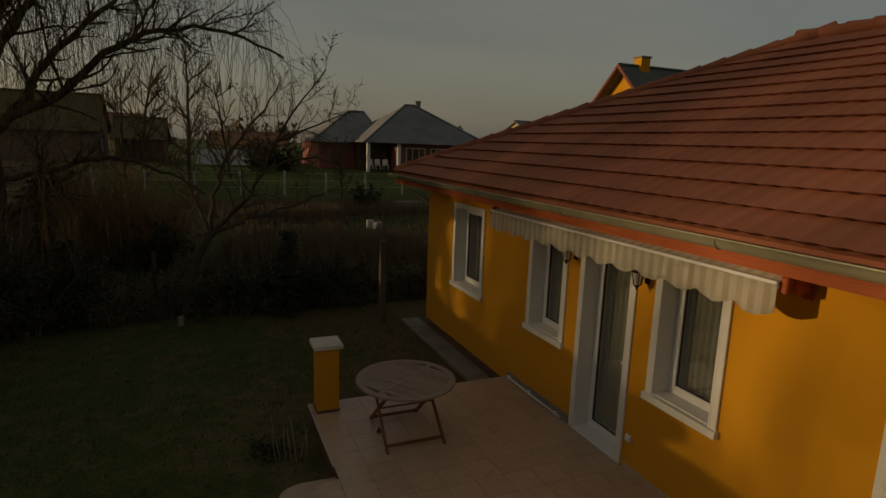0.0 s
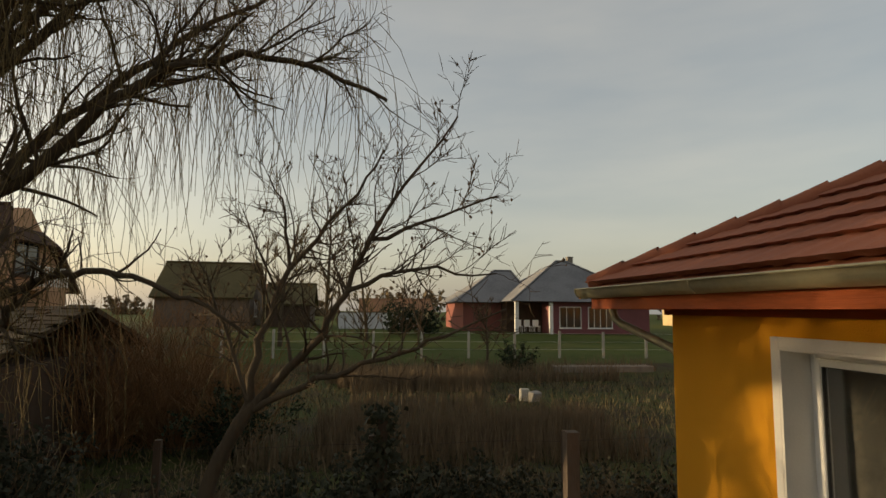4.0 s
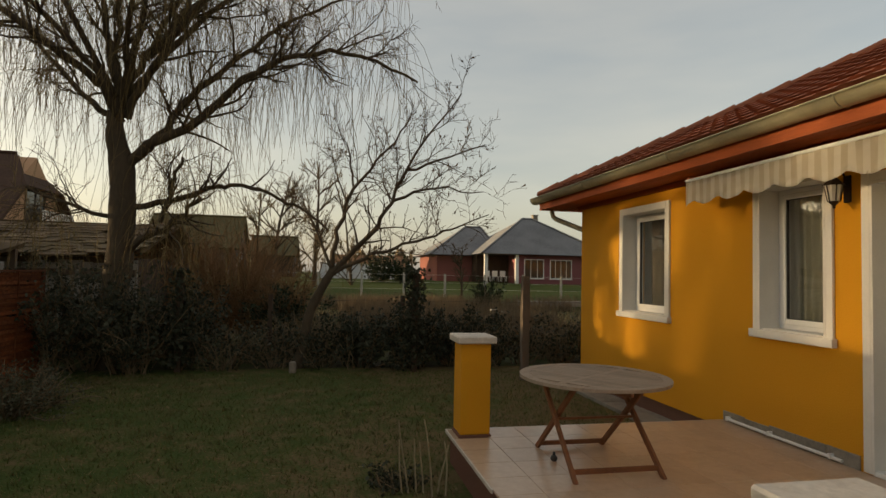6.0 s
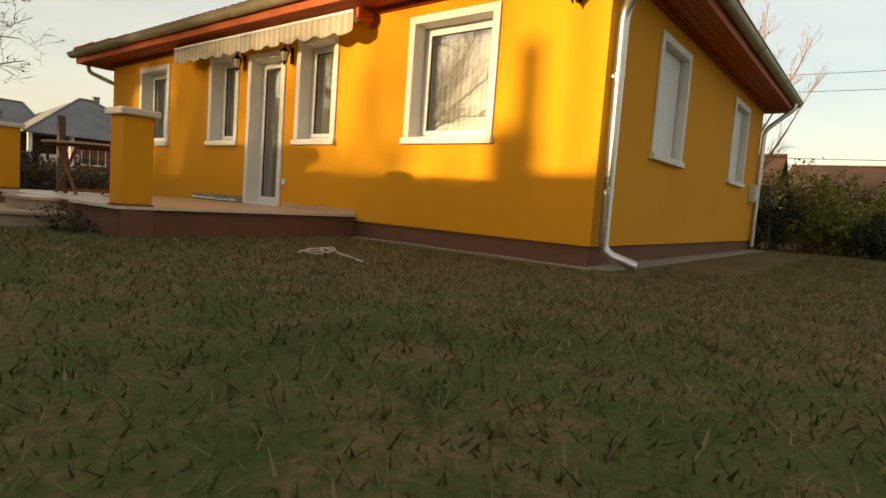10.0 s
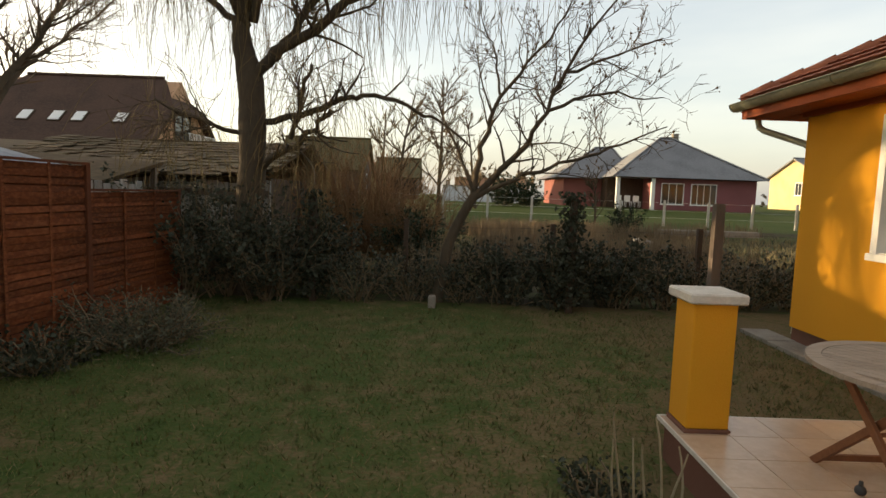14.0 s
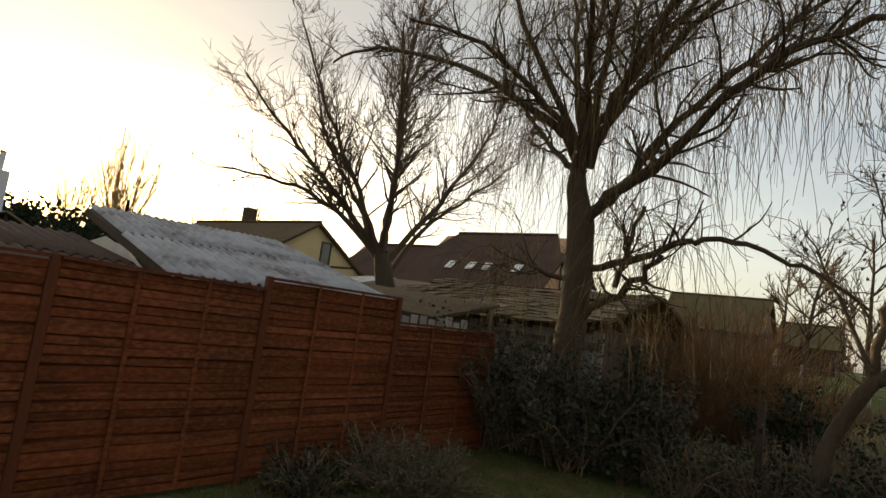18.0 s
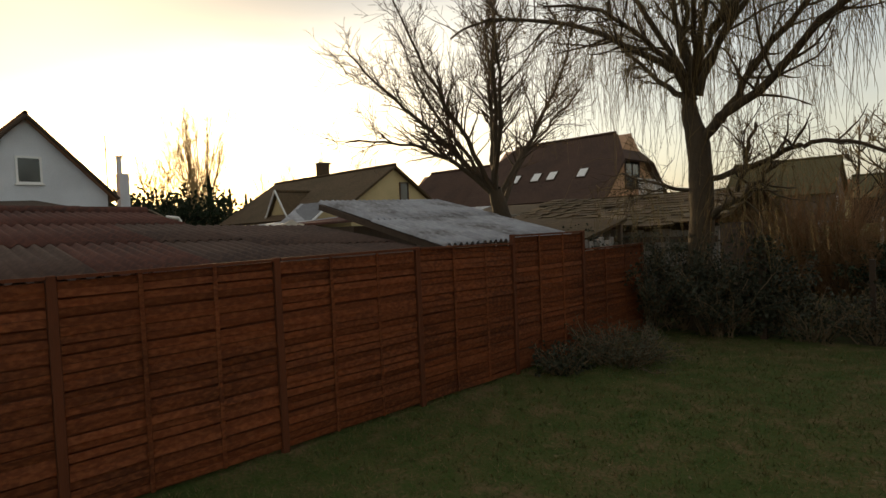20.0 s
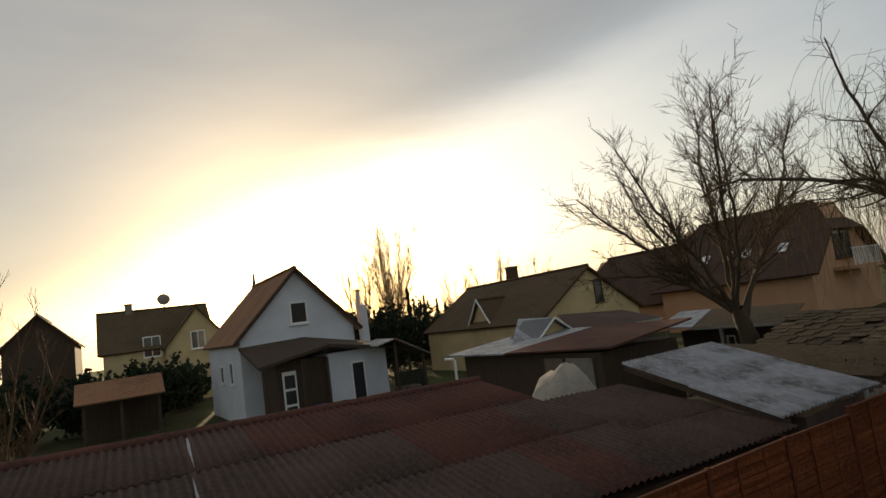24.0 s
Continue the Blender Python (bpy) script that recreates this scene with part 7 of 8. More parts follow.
def shrub(name, x, y, z, r, h, seed, label, leaf="leaf_hedge", n_leaf=1500, n_stem=26, size=0.035, stem="dry_stem", droop=0.0, cat="shrub", group=""):
    rng = np.random.default_rng(seed)
    root = thing(name, (x, y, z), label, cat, group)
    stems = []
    for k in range(n_stem):
        a, q = rng.uniform(0, 2 * math.pi), rng.uniform(0, 0.45) * r
        d = np.array([math.cos(a) * 0.55 * r / h, math.sin(a) * 0.55 * r / h, 1.0]) + rng.normal(0, 0.2, 3)
        line = wander(rng, (x + q * math.cos(a), y + q * math.sin(a), z - 0.05), d, h * rng.uniform(0.7, 1.15), 6, 0.16, -droop)
        stems.append((line, np.linspace(0.012, 0.005, len(line))))
    side = offshoots(rng, stems, min(5.0, 7.0 / h), h * 0.28, (0.4, 1.1), 0.0, 0.15, 0.7, 3, up=0.2, least=0.004)
    tubes("stem_mass", as_tubes(stems, 4), M[stem], root, smooth=False)["kind"] = "stuff"
    tubes("twig_mass", as_tubes(side, 3), M[stem], root, smooth=False)["kind"] = "stuff"
    if n_leaf:
        lines = [l for l, _ in side + stems]
        pick = rng.integers(0, len(lines), n_leaf)
        c = np.array([lines[i][rng.integers(1, len(lines[i]))] for i in pick]) + rng.normal(0, 0.05, (n_leaf, 3))
        c[:, 2] = np.maximum(c[:, 2], z + 0.03)
        leaves_mesh("foliage", c, rng, size, M[leaf], root)
    return settle(root)


HEDGE = [(-9.3, 13.9, 0.75, 1.75), (-8.6, 13.5, 0.8, 1.65), (-7.9, 13.9, 0.8, 1.7), (-7.2, 13.6, 0.75, 1.5), (-6.5, 14.1, 0.7, 1.3), (-5.8, 13.8, 0.6, 0.95),
         (-5.0, 14.0, 0.7, 0.9), (-4.2, 14.1, 0.65, 0.8), (-3.4, 13.9, 0.7, 1.0), (-2.5, 13.9, 0.6, 1.15), (-1.7, 14.0, 0.7, 1.1), (-0.9, 14.0, 0.6, 0.9), (-0.2, 14.1, 0.55, 0.9), (0.6, 14.2, 0.6, 0.85), (1.5, 14.3, 0.7, 0.9)]
for k, (x, y, r, h) in enumerate(HEDGE):
    y -= 0.95
    dense = x < -6 or -3.6 < x < -1.3
    shrub("hedge_shrub", x, y, 0, r, h, 40 + k, "dark ivy-grown shrub in the back hedge" if dense else "thin half-bare shrub in the back hedge", n_leaf=3600 if dense else 800, n_stem=34 if dense else 26, size=0.036, group="shrubs of the back hedge")
for k in range(11):
    x = -8.6 + k * 0.98
    shrub("dry_thicket", x + 0.3 * math.sin(k * 2.3), 13.95 + 0.25 * math.cos(k * 3.1), 0, 0.6, (1.15 if x < -6 else 0.8) + 0.12 * math.sin(k * 1.7), 70 + k, "thicket of dry brown stems behind the hedge", n_leaf=200, n_stem=34, size=0.03, leaf="dry_grass", cat="thicket", group="dry thickets behind the hedge")
for k, (x, y, h) in enumerate(((-2.52, 12.4, 1.80), (-6.5, 12.7, 1.72))):
    rng = np.random.default_rng(90 + k)
    p = thing("ivy_post", (x, y, 0), "old post thickly overgrown with ivy", "post")
    part("post_core", boxes((x - 0.05, x + 0.05, y - 0.05, y + 0.05, -0.2, h - 0.05)), M["dark_wood"], p)
    c = np.stack([x + rng.normal(0, 0.10, 1400), y + rng.normal(0, 0.10, 1400), rng.uniform(0.1, h + 0.03, 1400)], 1)
    leaves_mesh("ivy", c, rng, 0.04, M["leaf_hedge"], p)
    settle(p)
cp = thing("old_post", (-0.8, 11.45, 0), "weathered grey wooden fence post", "post")
bm = bmesh.new()
prism(bm, [(-0.86, 11.39), (-0.74, 11.39), (-0.74, 11.51), (-0.86, 11.51)], "z", -0.2, 1.74)
part("post_shaft", bm, M["old_wood"], cp)
settle(cp)
wire = thing("wire_fence", (-4, 14.45, 0), "sagging rusty wire fence inside the hedge", "fence")
for x in (-7.6, -5.1, -2.6, -0.1, 2.4):
    part("post", boxes((x - 0.04, x + 0.04, 14.41, 14.49, -0.2, 1.3)), M["dark_wood"], wire)
for z in (0.3, 0.6, 0.9, 1.2):
    pts = [(-7.6 + 10 * i / 24, 14.40, z + 0.012 * math.sin(i * 1.3)) for i in range(25)]
    tubes("wire", [(pts, [0.003] * 25, 3)], M["lantern"], wire)
seat(settle(wire), (-4, 13.5, 0))
wb = thing("pale_stone", (-4.74, 13.25, 0), "small pale stone at the hedge foot", "stone")
part("stone_body", boxes((-4.80, -4.68, 13.2, 13.28, -0.03, 0.2), bevel=0.025), M["concrete"], wb)
seat(settle(wb), (-4.61, 12.45, 0))

M["grey_leaf"] = mat("grey_green_leaf", (0.085, 0.085, 0.055), 0.85, grain=20, stain=6, amount=0.5, bump=0)
shrub("grey_bush", -7.75, 9.95, 0, 0.85, 0.66, 101, "low grey-green bush at the fence foot", leaf="grey_leaf", n_leaf=5200, n_stem=90, size=0.018, droop=0.05)
shrub("grey_bush", -8.2, 9.0, 0, 0.5, 0.45, 102, "low dry bush at the fence foot", leaf="leaf_hedge", n_leaf=900, n_stem=50, size=0.03, droop=0.05)
M["pale_stem"] = mat("pale_dry_stem", (0.34, 0.28, 0.18), 0.85, grain=20, stain=4, amount=0.4, bump=0)
st = thing("stem_clump", (-3.42, 6.7, 0), "clump of bare pale stems beside the steps", "plant")
rng = np.random.default_rng(5)
for k in range(7):
    x = -3.58 + 0.055 * k
    line = wander(rng, (x, 6.7 + rng.uniform(-0.08, 0.08), -0.03), (rng.normal(0, 0.12), rng.normal(0, 0.1), 1), rng.uniform(0.38, 0.68), 6, 0.05, 0.02)
    tubes("stem", [(line, np.linspace(0.009, 0.005, 7), 5)], M["pale_stem"], st)
seat(settle(st), (-3.3, 6.85, 0))
shrub("weed_clump", -3.1, 4.05, 0, 0.28, 0.26, 103, "straggly weeds at the terrace foot", n_leaf=420, n_stem=26, size=0.022, cat="weed")
shrub("weed_clump", -3.45, 7.1, 0, 0.35, 0.2, 104, "low weeds beside the pillar foot", n_leaf=380, n_stem=24, size=0.022, cat="weed")

# brown scrub beyond the hedge
for k, (x, y, r, h) in enumerate(((-7.6, 18.2, 1.5, 2.8), (-6.4, 18.8, 1.4, 2.8), (-8.9, 18.4, 1.2, 2.9), (-5.3, 18.6, 1.1, 2.1), (-7.0, 19.6, 1.3, 3.0))):
    shrub("willow_scrub", x, y, 0, r, h, 120 + k, "dense orange-brown leafless scrub", n_leaf=0, n_stem=120, stem="scrub_stem", cat="scrub", group="scrub beyond the hedge")
shrub("dark_bush", -5.2, 18.0, 0, 0.8, 1.3, 130, "dark rounded evergreen bush", leaf="conifer", n_leaf=3000, n_stem=30, size=0.04)
shrub("dark_bush", 4.2, 30.2, 0.0, 0.7, 1.5, 131, "dark upright evergreen bush", leaf="conifer", n_leaf=2200, n_stem=24, size=0.05)
shrub("dark_bush", 0.3, 49.5, 0.5, 1.6, 3.0, 132, "dark evergreen beside the pale wall", leaf="conifer", n_leaf=2600, n_stem=30, size=0.11)
shrub("dark_bush", 2.4, 50.5, 0.5, 1.2, 2.2, 133, "dark evergreen beside the pale wall", leaf="conifer", n_leaf=1800, n_stem=30, size=0.11)
shrub("dark_bush", 18.6, 60.6, 0.5, 0.8, 1.8, 134, "small evergreen before the far windows", leaf="conifer", n_leaf=900, n_stem=20, size=0.1)

# rows of dead stalks and rough grass in the plots behind
rng = np.random.default_rng(77)


def blades(name, pts, rng, h0, h1, w, material, label, cat, lean=0.25):
    n = len(pts)
    a = rng.uniform(0, 2 * math.pi, n)
    h = rng.uniform(h0, h1, n)
    ww = w * rng.uniform(0.6, 1.3, n)
    dx, dy = np.cos(a) * ww, np.sin(a) * ww
    tip = pts + np.stack([rng.normal(0, lean, n) * h, rng.normal(0, lean, n) * h, h], 1)
    v = np.stack([pts - np.stack([dx, dy, 0 * dx], 1), pts + np.stack([dx, dy, 0 * dx], 1), tip], 1).reshape(-1, 3)
    f = np.arange(3 * n).reshape(-1, 3)
    me = bpy.data.meshes.new(name)
    me.vertices.add(len(v)); me.vertices.foreach_set("co", v.ravel())
    me.loops.add(f.size); me.loops.foreach_set("vertex_index", f.ravel())
    me.polygons.add(n); me.polygons.foreach_set("loop_start", np.arange(n) * 3)
    me.update(calc_edges=True)
    me.materials.append(material)
    return tagged(new(name, me), label, cat, kind="stuff")


rows = []
for y, x0, x1, dens in ((17.0, -5, 3, 120), (17.9, -3.4, 2.6, 330), (18.5, -3.6, 2.7, 430), (19.2, -3.6, 2.5, 330), (22.6, -3, 1.0, 120), (26.4, -3, 1.9, 330), (27.1, -3, 1.9, 300), (27.6, -3.5, 2.0, 160), (28.8, -4, 8, 140), (31.6, -6, 11, 130)):
    n = int((x1 - x0) * dens)
    rows.append(np.stack([rng.uniform(x0, x1, n), y + rng.normal(0, 0.16, n), np.full(n, -0.02)], 1))
blades("dead_stalks", np.concatenate(rows), rng, 0.35, 0.95, 0.02, M["dry_stem"], "rows of dead brown stalks in garden beds", "stalks", 0.12)
n = 26000
pts = np.stack([rng.uniform(-13, 12, n), 14.2 + 20 * rng.random(n) ** 1.2, np.full(n, -0.02)], 1)
blades("rough_grass", pts[:14000], rng, 0.08, 0.34, 0.016, M["dry_grass"], "rough dry grass in the plots", "grass", 0.4)
blades("rough_weeds", pts[14000:], rng, 0.06, 0.26, 0.02, M["leaf_hedge"], "dark weeds in the plots", "weeds", 0.5)

# grass of the lawn
M["grass_green"] = mat("grass_blade_green", (0.078, 0.104, 0.026), 0.8, grain=4, stain=0.55, amount=0.85, bump=0, dark=(0.13, 0.10, 0.045), light=(0.12, 0.14, 0.045))
M["grass_tuft"] = mat("grass_tuft_blade", (0.11, 0.115, 0.04), 0.8, grain=5, stain=0.7, amount=0.8, bump=0, dark=(0.10, 0.078, 0.034), light=(0.12, 0.115, 0.045))
M["grass_straw"] = mat("grass_blade_straw", (0.19, 0.138, 0.07), 0.85, grain=4, stain=0.8, amount=0.6, bump=0, dark=(0.11, 0.082, 0.04))


def lawn_points(n, rng):
    p = np.stack([rng.uniform(-8.8, 9.0, n), rng.uniform(-7.5, 12.4, n)], 1)
    keep = ~((p[:, 0] > -0.32) & (p[:, 1] > -0.3) & (p[:, 0] < 8.6)) & ~((p[:, 0] > -3.0) & (p[:, 0] < 0.1) & (p[:, 1] > 3.40) & (p[:, 1] < 7.65)) & ~((p[:, 0] > -3.65) & (p[:, 0] < 0) & (p[:, 1] > 4.45) & (p[:, 1] < 6.25)) & ~((p[:, 0] > 1) & (p[:, 1] > -1))
    p = p[keep]
    return np.stack([p[:, 0], p[:, 1], np.full(len(p), -0.004)], 1)


rng = np.random.default_rng(21)
blades("lawn_grass", lawn_points(200000, rng), rng, 0.018, 0.06, 0.0055, M["grass_green"], "short patchy winter lawn grass", "grass", 0.6)
near = lawn_points(260000, rng)
worn = 1.3 * np.exp(-((near[:, 0] + 0.4) / 1.9) ** 2) * (near[:, 1] < 3.3) * (near[:, 1] > -4) + 0.16 + 0.3 * np.clip(np.sin(near[:, 0] * 1.7 + 2 * np.sin(near[:, 1] * 0.9)) * np.sin(near[:, 1] * 1.3 + np.sin(near[:, 0])), 0, 1)
near = near[rng.random(len(near)) < worn]
blades("lawn_straw", near, rng, 0.012, 0.05, 0.0048, M["grass_straw"], "dry straw-coloured lawn grass", "grass", 0.8)
tuft = lawn_points(2600, rng)
tuft = np.repeat(tuft, 11, axis=0) + np.concatenate([rng.normal(0, 0.022, (len(tuft) * 11, 2)), np.zeros((len(tuft) * 11, 1))], 1)
blades("lawn_tufts", tuft, rng, 0.03, 0.085, 0.005, M["grass_tuft"], "coarse tufts of longer lawn grass", "grass", 0.55)
lv = lawn_points(1300, rng) + np.array([0, 0, 0.03])
litter = thing("leaf_litter", (-4, 3, 0), "scattered pale dead leaves on the lawn", "leaves", kind="stuff")
leaves_mesh("dead_leaf", lv, rng, 0.02, M["dry_grass"], litter)
settle(litter)

# ---------------------------------------------------------------- distant trees
fan_tree("poplar_tree", -60.2, 27.0, 17.2, 201, "tall bare many-stemmed poplar on the skyline", "glare_twig", 38, 0.42, 0.045, 0.0034)
fan_tree("poplar_tree", -60.5, 23.4, 12.4, 202, "smaller bare poplar on the skyline", "glare_twig", 24, 0.45, 0.045, 0.0036)
for k, (x, y, h) in enumerate(((-53.0, 36.5, 11.8), (-55.5, 33.6, 10.6), (-51.0, 40.5, 10.8))):
    fan_tree("bare_tree", x, y, h, 205 + k, "bare rounded tree behind the cream house", "glare_twig", 18, 0.85)
for k, (x, y, h) in enumerate(((-40, 60, 10.0), (-34, 58, 9.0))):
    far_tree("bare_tree", x, y, h, 6, 210 + k, "bare rounded tree behind the roofs")
for k, (x, y, h) in enumerate(((-7.4, 41.5, 10.5), (-4.9, 43.0, 11.5), (-2.2, 45.0, 9.0), (-8.8, 44.0, 9.0))):
    far_tree("birch_tree", x, y, h, 5, 220 + k, "slender bare birch beyond the plots", "weeping", "willow")
fan_tree("fruit_tree", -18.7, -3.35, 6.7, 230, "bare young fruit tree beside the long shed", "twig", 9, 0.35)
far_tree("garden_tree", -22.5, -4.0, 6.8, 4, 231, "bare young fruit tree behind the long shed")
far_tree("garden_tree", 3.4, 33.5, 4.2, 2, 232, "thin bare sapling by the wire fence")
far_tree("garden_tree", 7.5, 60.0, 5.5, 3, 233, "bare ornamental tree before the plum-coloured house")
M["pink_twig"] = mat("pinkish_twig", (0.34, 0.19, 0.12), 0.85, grain=9, stain=1, amount=0.4, bump=0)
for k, (x, y, h, w) in enumerate(((13.5, 3.4, 8.8, 4), (16.5, 2.4, 8.8, 4))):
    fan_tree("pinkish_tree", x, y, h, 240 + k, "bare many-stemmed tree with pinkish twigs", "pink_twig", 14, 0.6)


def spruce(x, y, h, seed, label="dark narrow spruce on the skyline"):
    rng = np.random.default_rng(seed)
    s = thing("spruce_tree", (x, y, 0), label, "tree", group="spruces on the skyline")
    tubes("trunk", [([(x, y, -0.2), (x, y, h / 2), (x, y, h)], [0.16, 0.1, 0.02], 6)], M["bark"], s)
    n = 2600
    f = rng.random(n) ** 0.7
    z = h * (0.08 + 0.92 * (1 - f))
    r = (0.03 + 0.20 * h * f / 2.2) * np.sqrt(rng.random(n)) * (0.75 + 0.25 * np.sin(z * 5.0))
    a = rng.uniform(0, 2 * math.pi, n)
    leaves_mesh("needles", np.stack([x + r * np.cos(a), y + r * np.sin(a), z - 0.15 * r], 1), rng, 0.16, M["conifer"], s, 0.4)
    return settle(s)


for k, (x, y, h) in enumerate(((-52.0, 27.6, 6.6), (-53.5, 29.8, 6.2), (-50.5, 25.2, 7.4), (-56.0, 13.0, 10.5), (-50.0, 30.8, 5.8), (-54, 24, 5.6), (-49, 22.5, 5.2), (-51, 20.6, 5.0), (-48, 27.5, 5.4))):
    spruce(x, y, h, 300 + k)
for k, (x, y, r, h) in enumerate(((-48, 17.6, 2.0, 5.2), (-48.5, 20.0, 2.2, 5.4), (-48.5, 22.5, 2.1, 5.3), (-49.5, 25.5, 2.2, 5.6), (-51, 15.6, 2.0, 5.2), (-45, 3.5, 1.8, 3.6), (-45, 0.2, 1.9, 3.4), (-44, -3.2, 1.9, 3.6), (-50, 6.0, 1.8, 3.2))):
    shrub("tall_hedge", x, y, 0, r, h, 320 + k, "tall dark hedge between the far gardens", leaf="conifer", n_leaf=9000, n_stem=70, size=0.14, cat="hedge", group="far hedges")
for k in range(16):
    x = -90 + k * 13
    shrub("tree_line", x + 3 * math.sin(k * 2.1), 128 + 6 * math.cos(k * 1.3), 0.4, 4.5, 5.5 + 1.5 * math.sin(k * 1.9), 350 + k, "hazy bare tree line at the horizon", leaf="dry_stem", n_leaf=500, n_stem=40, size=0.5, cat="tree line", group="tree line at the horizon")
for k in range(7):
    x, y = -95 + 4 * math.sin(k * 2.0), -30 + k * 17
    shrub("tree_line", x, y, 0, 4.5, 5.0 + 1.2 * math.sin(k * 1.9), 380 + k, "hazy bare tree line at the horizon", leaf="dry_stem", n_leaf=500, n_stem=40, size=0.5, cat="tree line", group="tree line at the horizon")

# the western plots lie turned a little against the bungalow
WEST = {"far_house", "far_gable", "open_shelter", "pallet_plank", "bare_tree", "garden_tree", "spruce_tree", "tall_hedge", "tree_line"}
for ob in list(scene.objects):
    if not ob.parent and ob.name.split(".")[0] in WEST and ob.location.x < -14:
        d = Matrix.Rotation(radians(-1.9), 3, "Z") @ (ob.location - Vector((-4.28, 1.95, 0)))
        seat(ob, Vector((-4.05, -1.68, 0)) + d * 1.04, turn=-1.9)


# ---------------------------------------------------------------- meadow fence and bits beyond the plots
M["pale_post"] = mat("pale_concrete_post", (0.48, 0.46, 0.41), 0.9, grain=30, stain=3, amount=0.4, bump=0.2)
mf = thing("meadow_fence", (6, 38, 0.5), "white concrete posts with wires round a meadow", "fence")
for k in range(14):
    x = -9.5 + k * 2.5
    part("post", boxes((x - 0.06, x + 0.06, 37.94, 38.06, 0.2, 1.75 + 0.04 * math.sin(k * 2.0)), bevel=0.01), M["pale_post"], mf, "white concrete post")
for z in (0.8, 1.2, 1.65):
    tubes("wire", [([(-9.5 + 32.5 * i / 13, 37.93, z) for i in range(14)], [0.006] * 14, 3)], M["white"], mf)
seat(settle(mf), (6, 36, 0.5))
sl = thing("concrete_slab", (10, 35.6, 0.2), "long pale slab lying by the meadow fence", "slab")
part("slab_body", boxes((7.6, 12.6, 35.2, 36.0, 0.1, 0.62), bevel=0.03), M["concrete"], sl)
seat(settle(sl), (8.3, 31.5, 0.05), (0.95, 1, 0.8))
for k, (x, y, w) in enumerate(((2.5, 24.1, 0.15), (2.78, 24.0, 0.21), (1.95, 23.85, 0.17))):
    jb = thing("rubble_piece", (x, y, 0), "pale broken block lying in the plot", "rubble", group="rubble in the plot")
    bm = boxes((-w, w, -w * 0.6, w * 0.6, -0.05, w * (2.6 if k == 0 else 1.5)), bevel=0.03)
    o = part("block", bm, M[("pale_post", "grey_plank", "dark_wood")[k]], jb)
    o.matrix_basis = Matrix.Translation((x, y, 0.0)) @ Matrix.Rotation(0.6 * k, 4, "Z") @ Matrix.Rotation(0.2 * k, 4, "X")
    settle(jb)

# ---------------------------------------------------------------- east of the gable end
for k, (x, y, r, h, leaf) in enumerate(((9.6, 0.3, 0.9, 1.35, "conifer"), (10.4, -1.3, 0.9, 1.1, "golden"), (10.4, -0.6, 1.1, 1.6, "golden"), (11.8, -1.9, 1.0, 1.5, "golden"), (9.6, -2.4, 0.9, 0.9, "conifer"), (12.8, -0.4, 1.2, 2.1, "golden"), (13.5, -3.0, 1.2, 1.5, "conifer"), (9.4, 1.8, 0.8, 1.2, "conifer"), (15.5, -2.2, 1.3, 1.9, "conifer"))):
    shrub("garden_conifer", x, y, 0, r, h, 400 + k, "golden-green spreading conifer beside the gable end" if leaf == "golden" else "dark green spreading conifer beside the gable end", leaf=leaf, n_leaf=4200, n_stem=40, size=0.045, cat="conifer", group="conifers beside the gable end")
lat = thing("lattice_fence", (18.0, 1.5, 0), "dark wooden lattice fence", "fence")
for k in range(14):
    y = -0.6 + k * 0.3
    for s in (-1, 1):
        strut((18.0 + 0.01 * s, y, 1.0), (18.0 + 0.01 * s, y + s * 0.8, 1.9), 0.03, 0.012, "lath", lat, M["dark_wood"])
for y in (-0.6, 1.5, 3.6):
    part("post", boxes((17.94, 18.06, y - 0.06, y + 0.06, -0.1, 2.0)), M["dark_wood"], lat)
part("board_panel", boxes((17.98, 18.02, -0.6, 3.6, 0.0, 1.0)), M["dark_wood"], lat)
settle(lat)
es = gable_house("garden_shed", "small garden shed with red tiled roof", 20.0, 23.5, 1.8, 5.2, 2.3, 3.4, "y", "dark_wood", "clay_tile", over=0.35, cat="shed")
settle(es)
eh = gable_house("east_house", "house with dark roof and arched bright window", 34.0, 44.0, -4.0, 3.0, 2.6, 4.6, "y", "cream_render", "brown_tile", over=0.4)
pane_window(eh, "x", 34.0, -1.6, 0.2, 1.6, 2.5, -1, bars=1)
settle(eh)
lines = thing("power_line", (26, 0, 0), "overhead power wires between wooden poles", "power line")
for px, py in ((26.0, 14.0), (27.0, -24.0)):
    tubes("pole", [([(px, py, -0.3), (px, py, 4), (px, py, 8.4)], [0.14, 0.12, 0.09], 8)], M["old_wood"], lines)
for z, dx in ((8.1, 0.0), (7.3, 0.0), (4.2, 0.0), (3.9, 0.05)):
    pts = [(26.0 + i / 16 + dx, 14.0 - 38.0 * i / 16, z - 0.9 * math.sin(math.pi * i / 16) * 0.5) for i in range(17)]
    tubes("wire", [(pts, [0.014] * 17, 4)], M["lantern"], lines)
settle(lines)

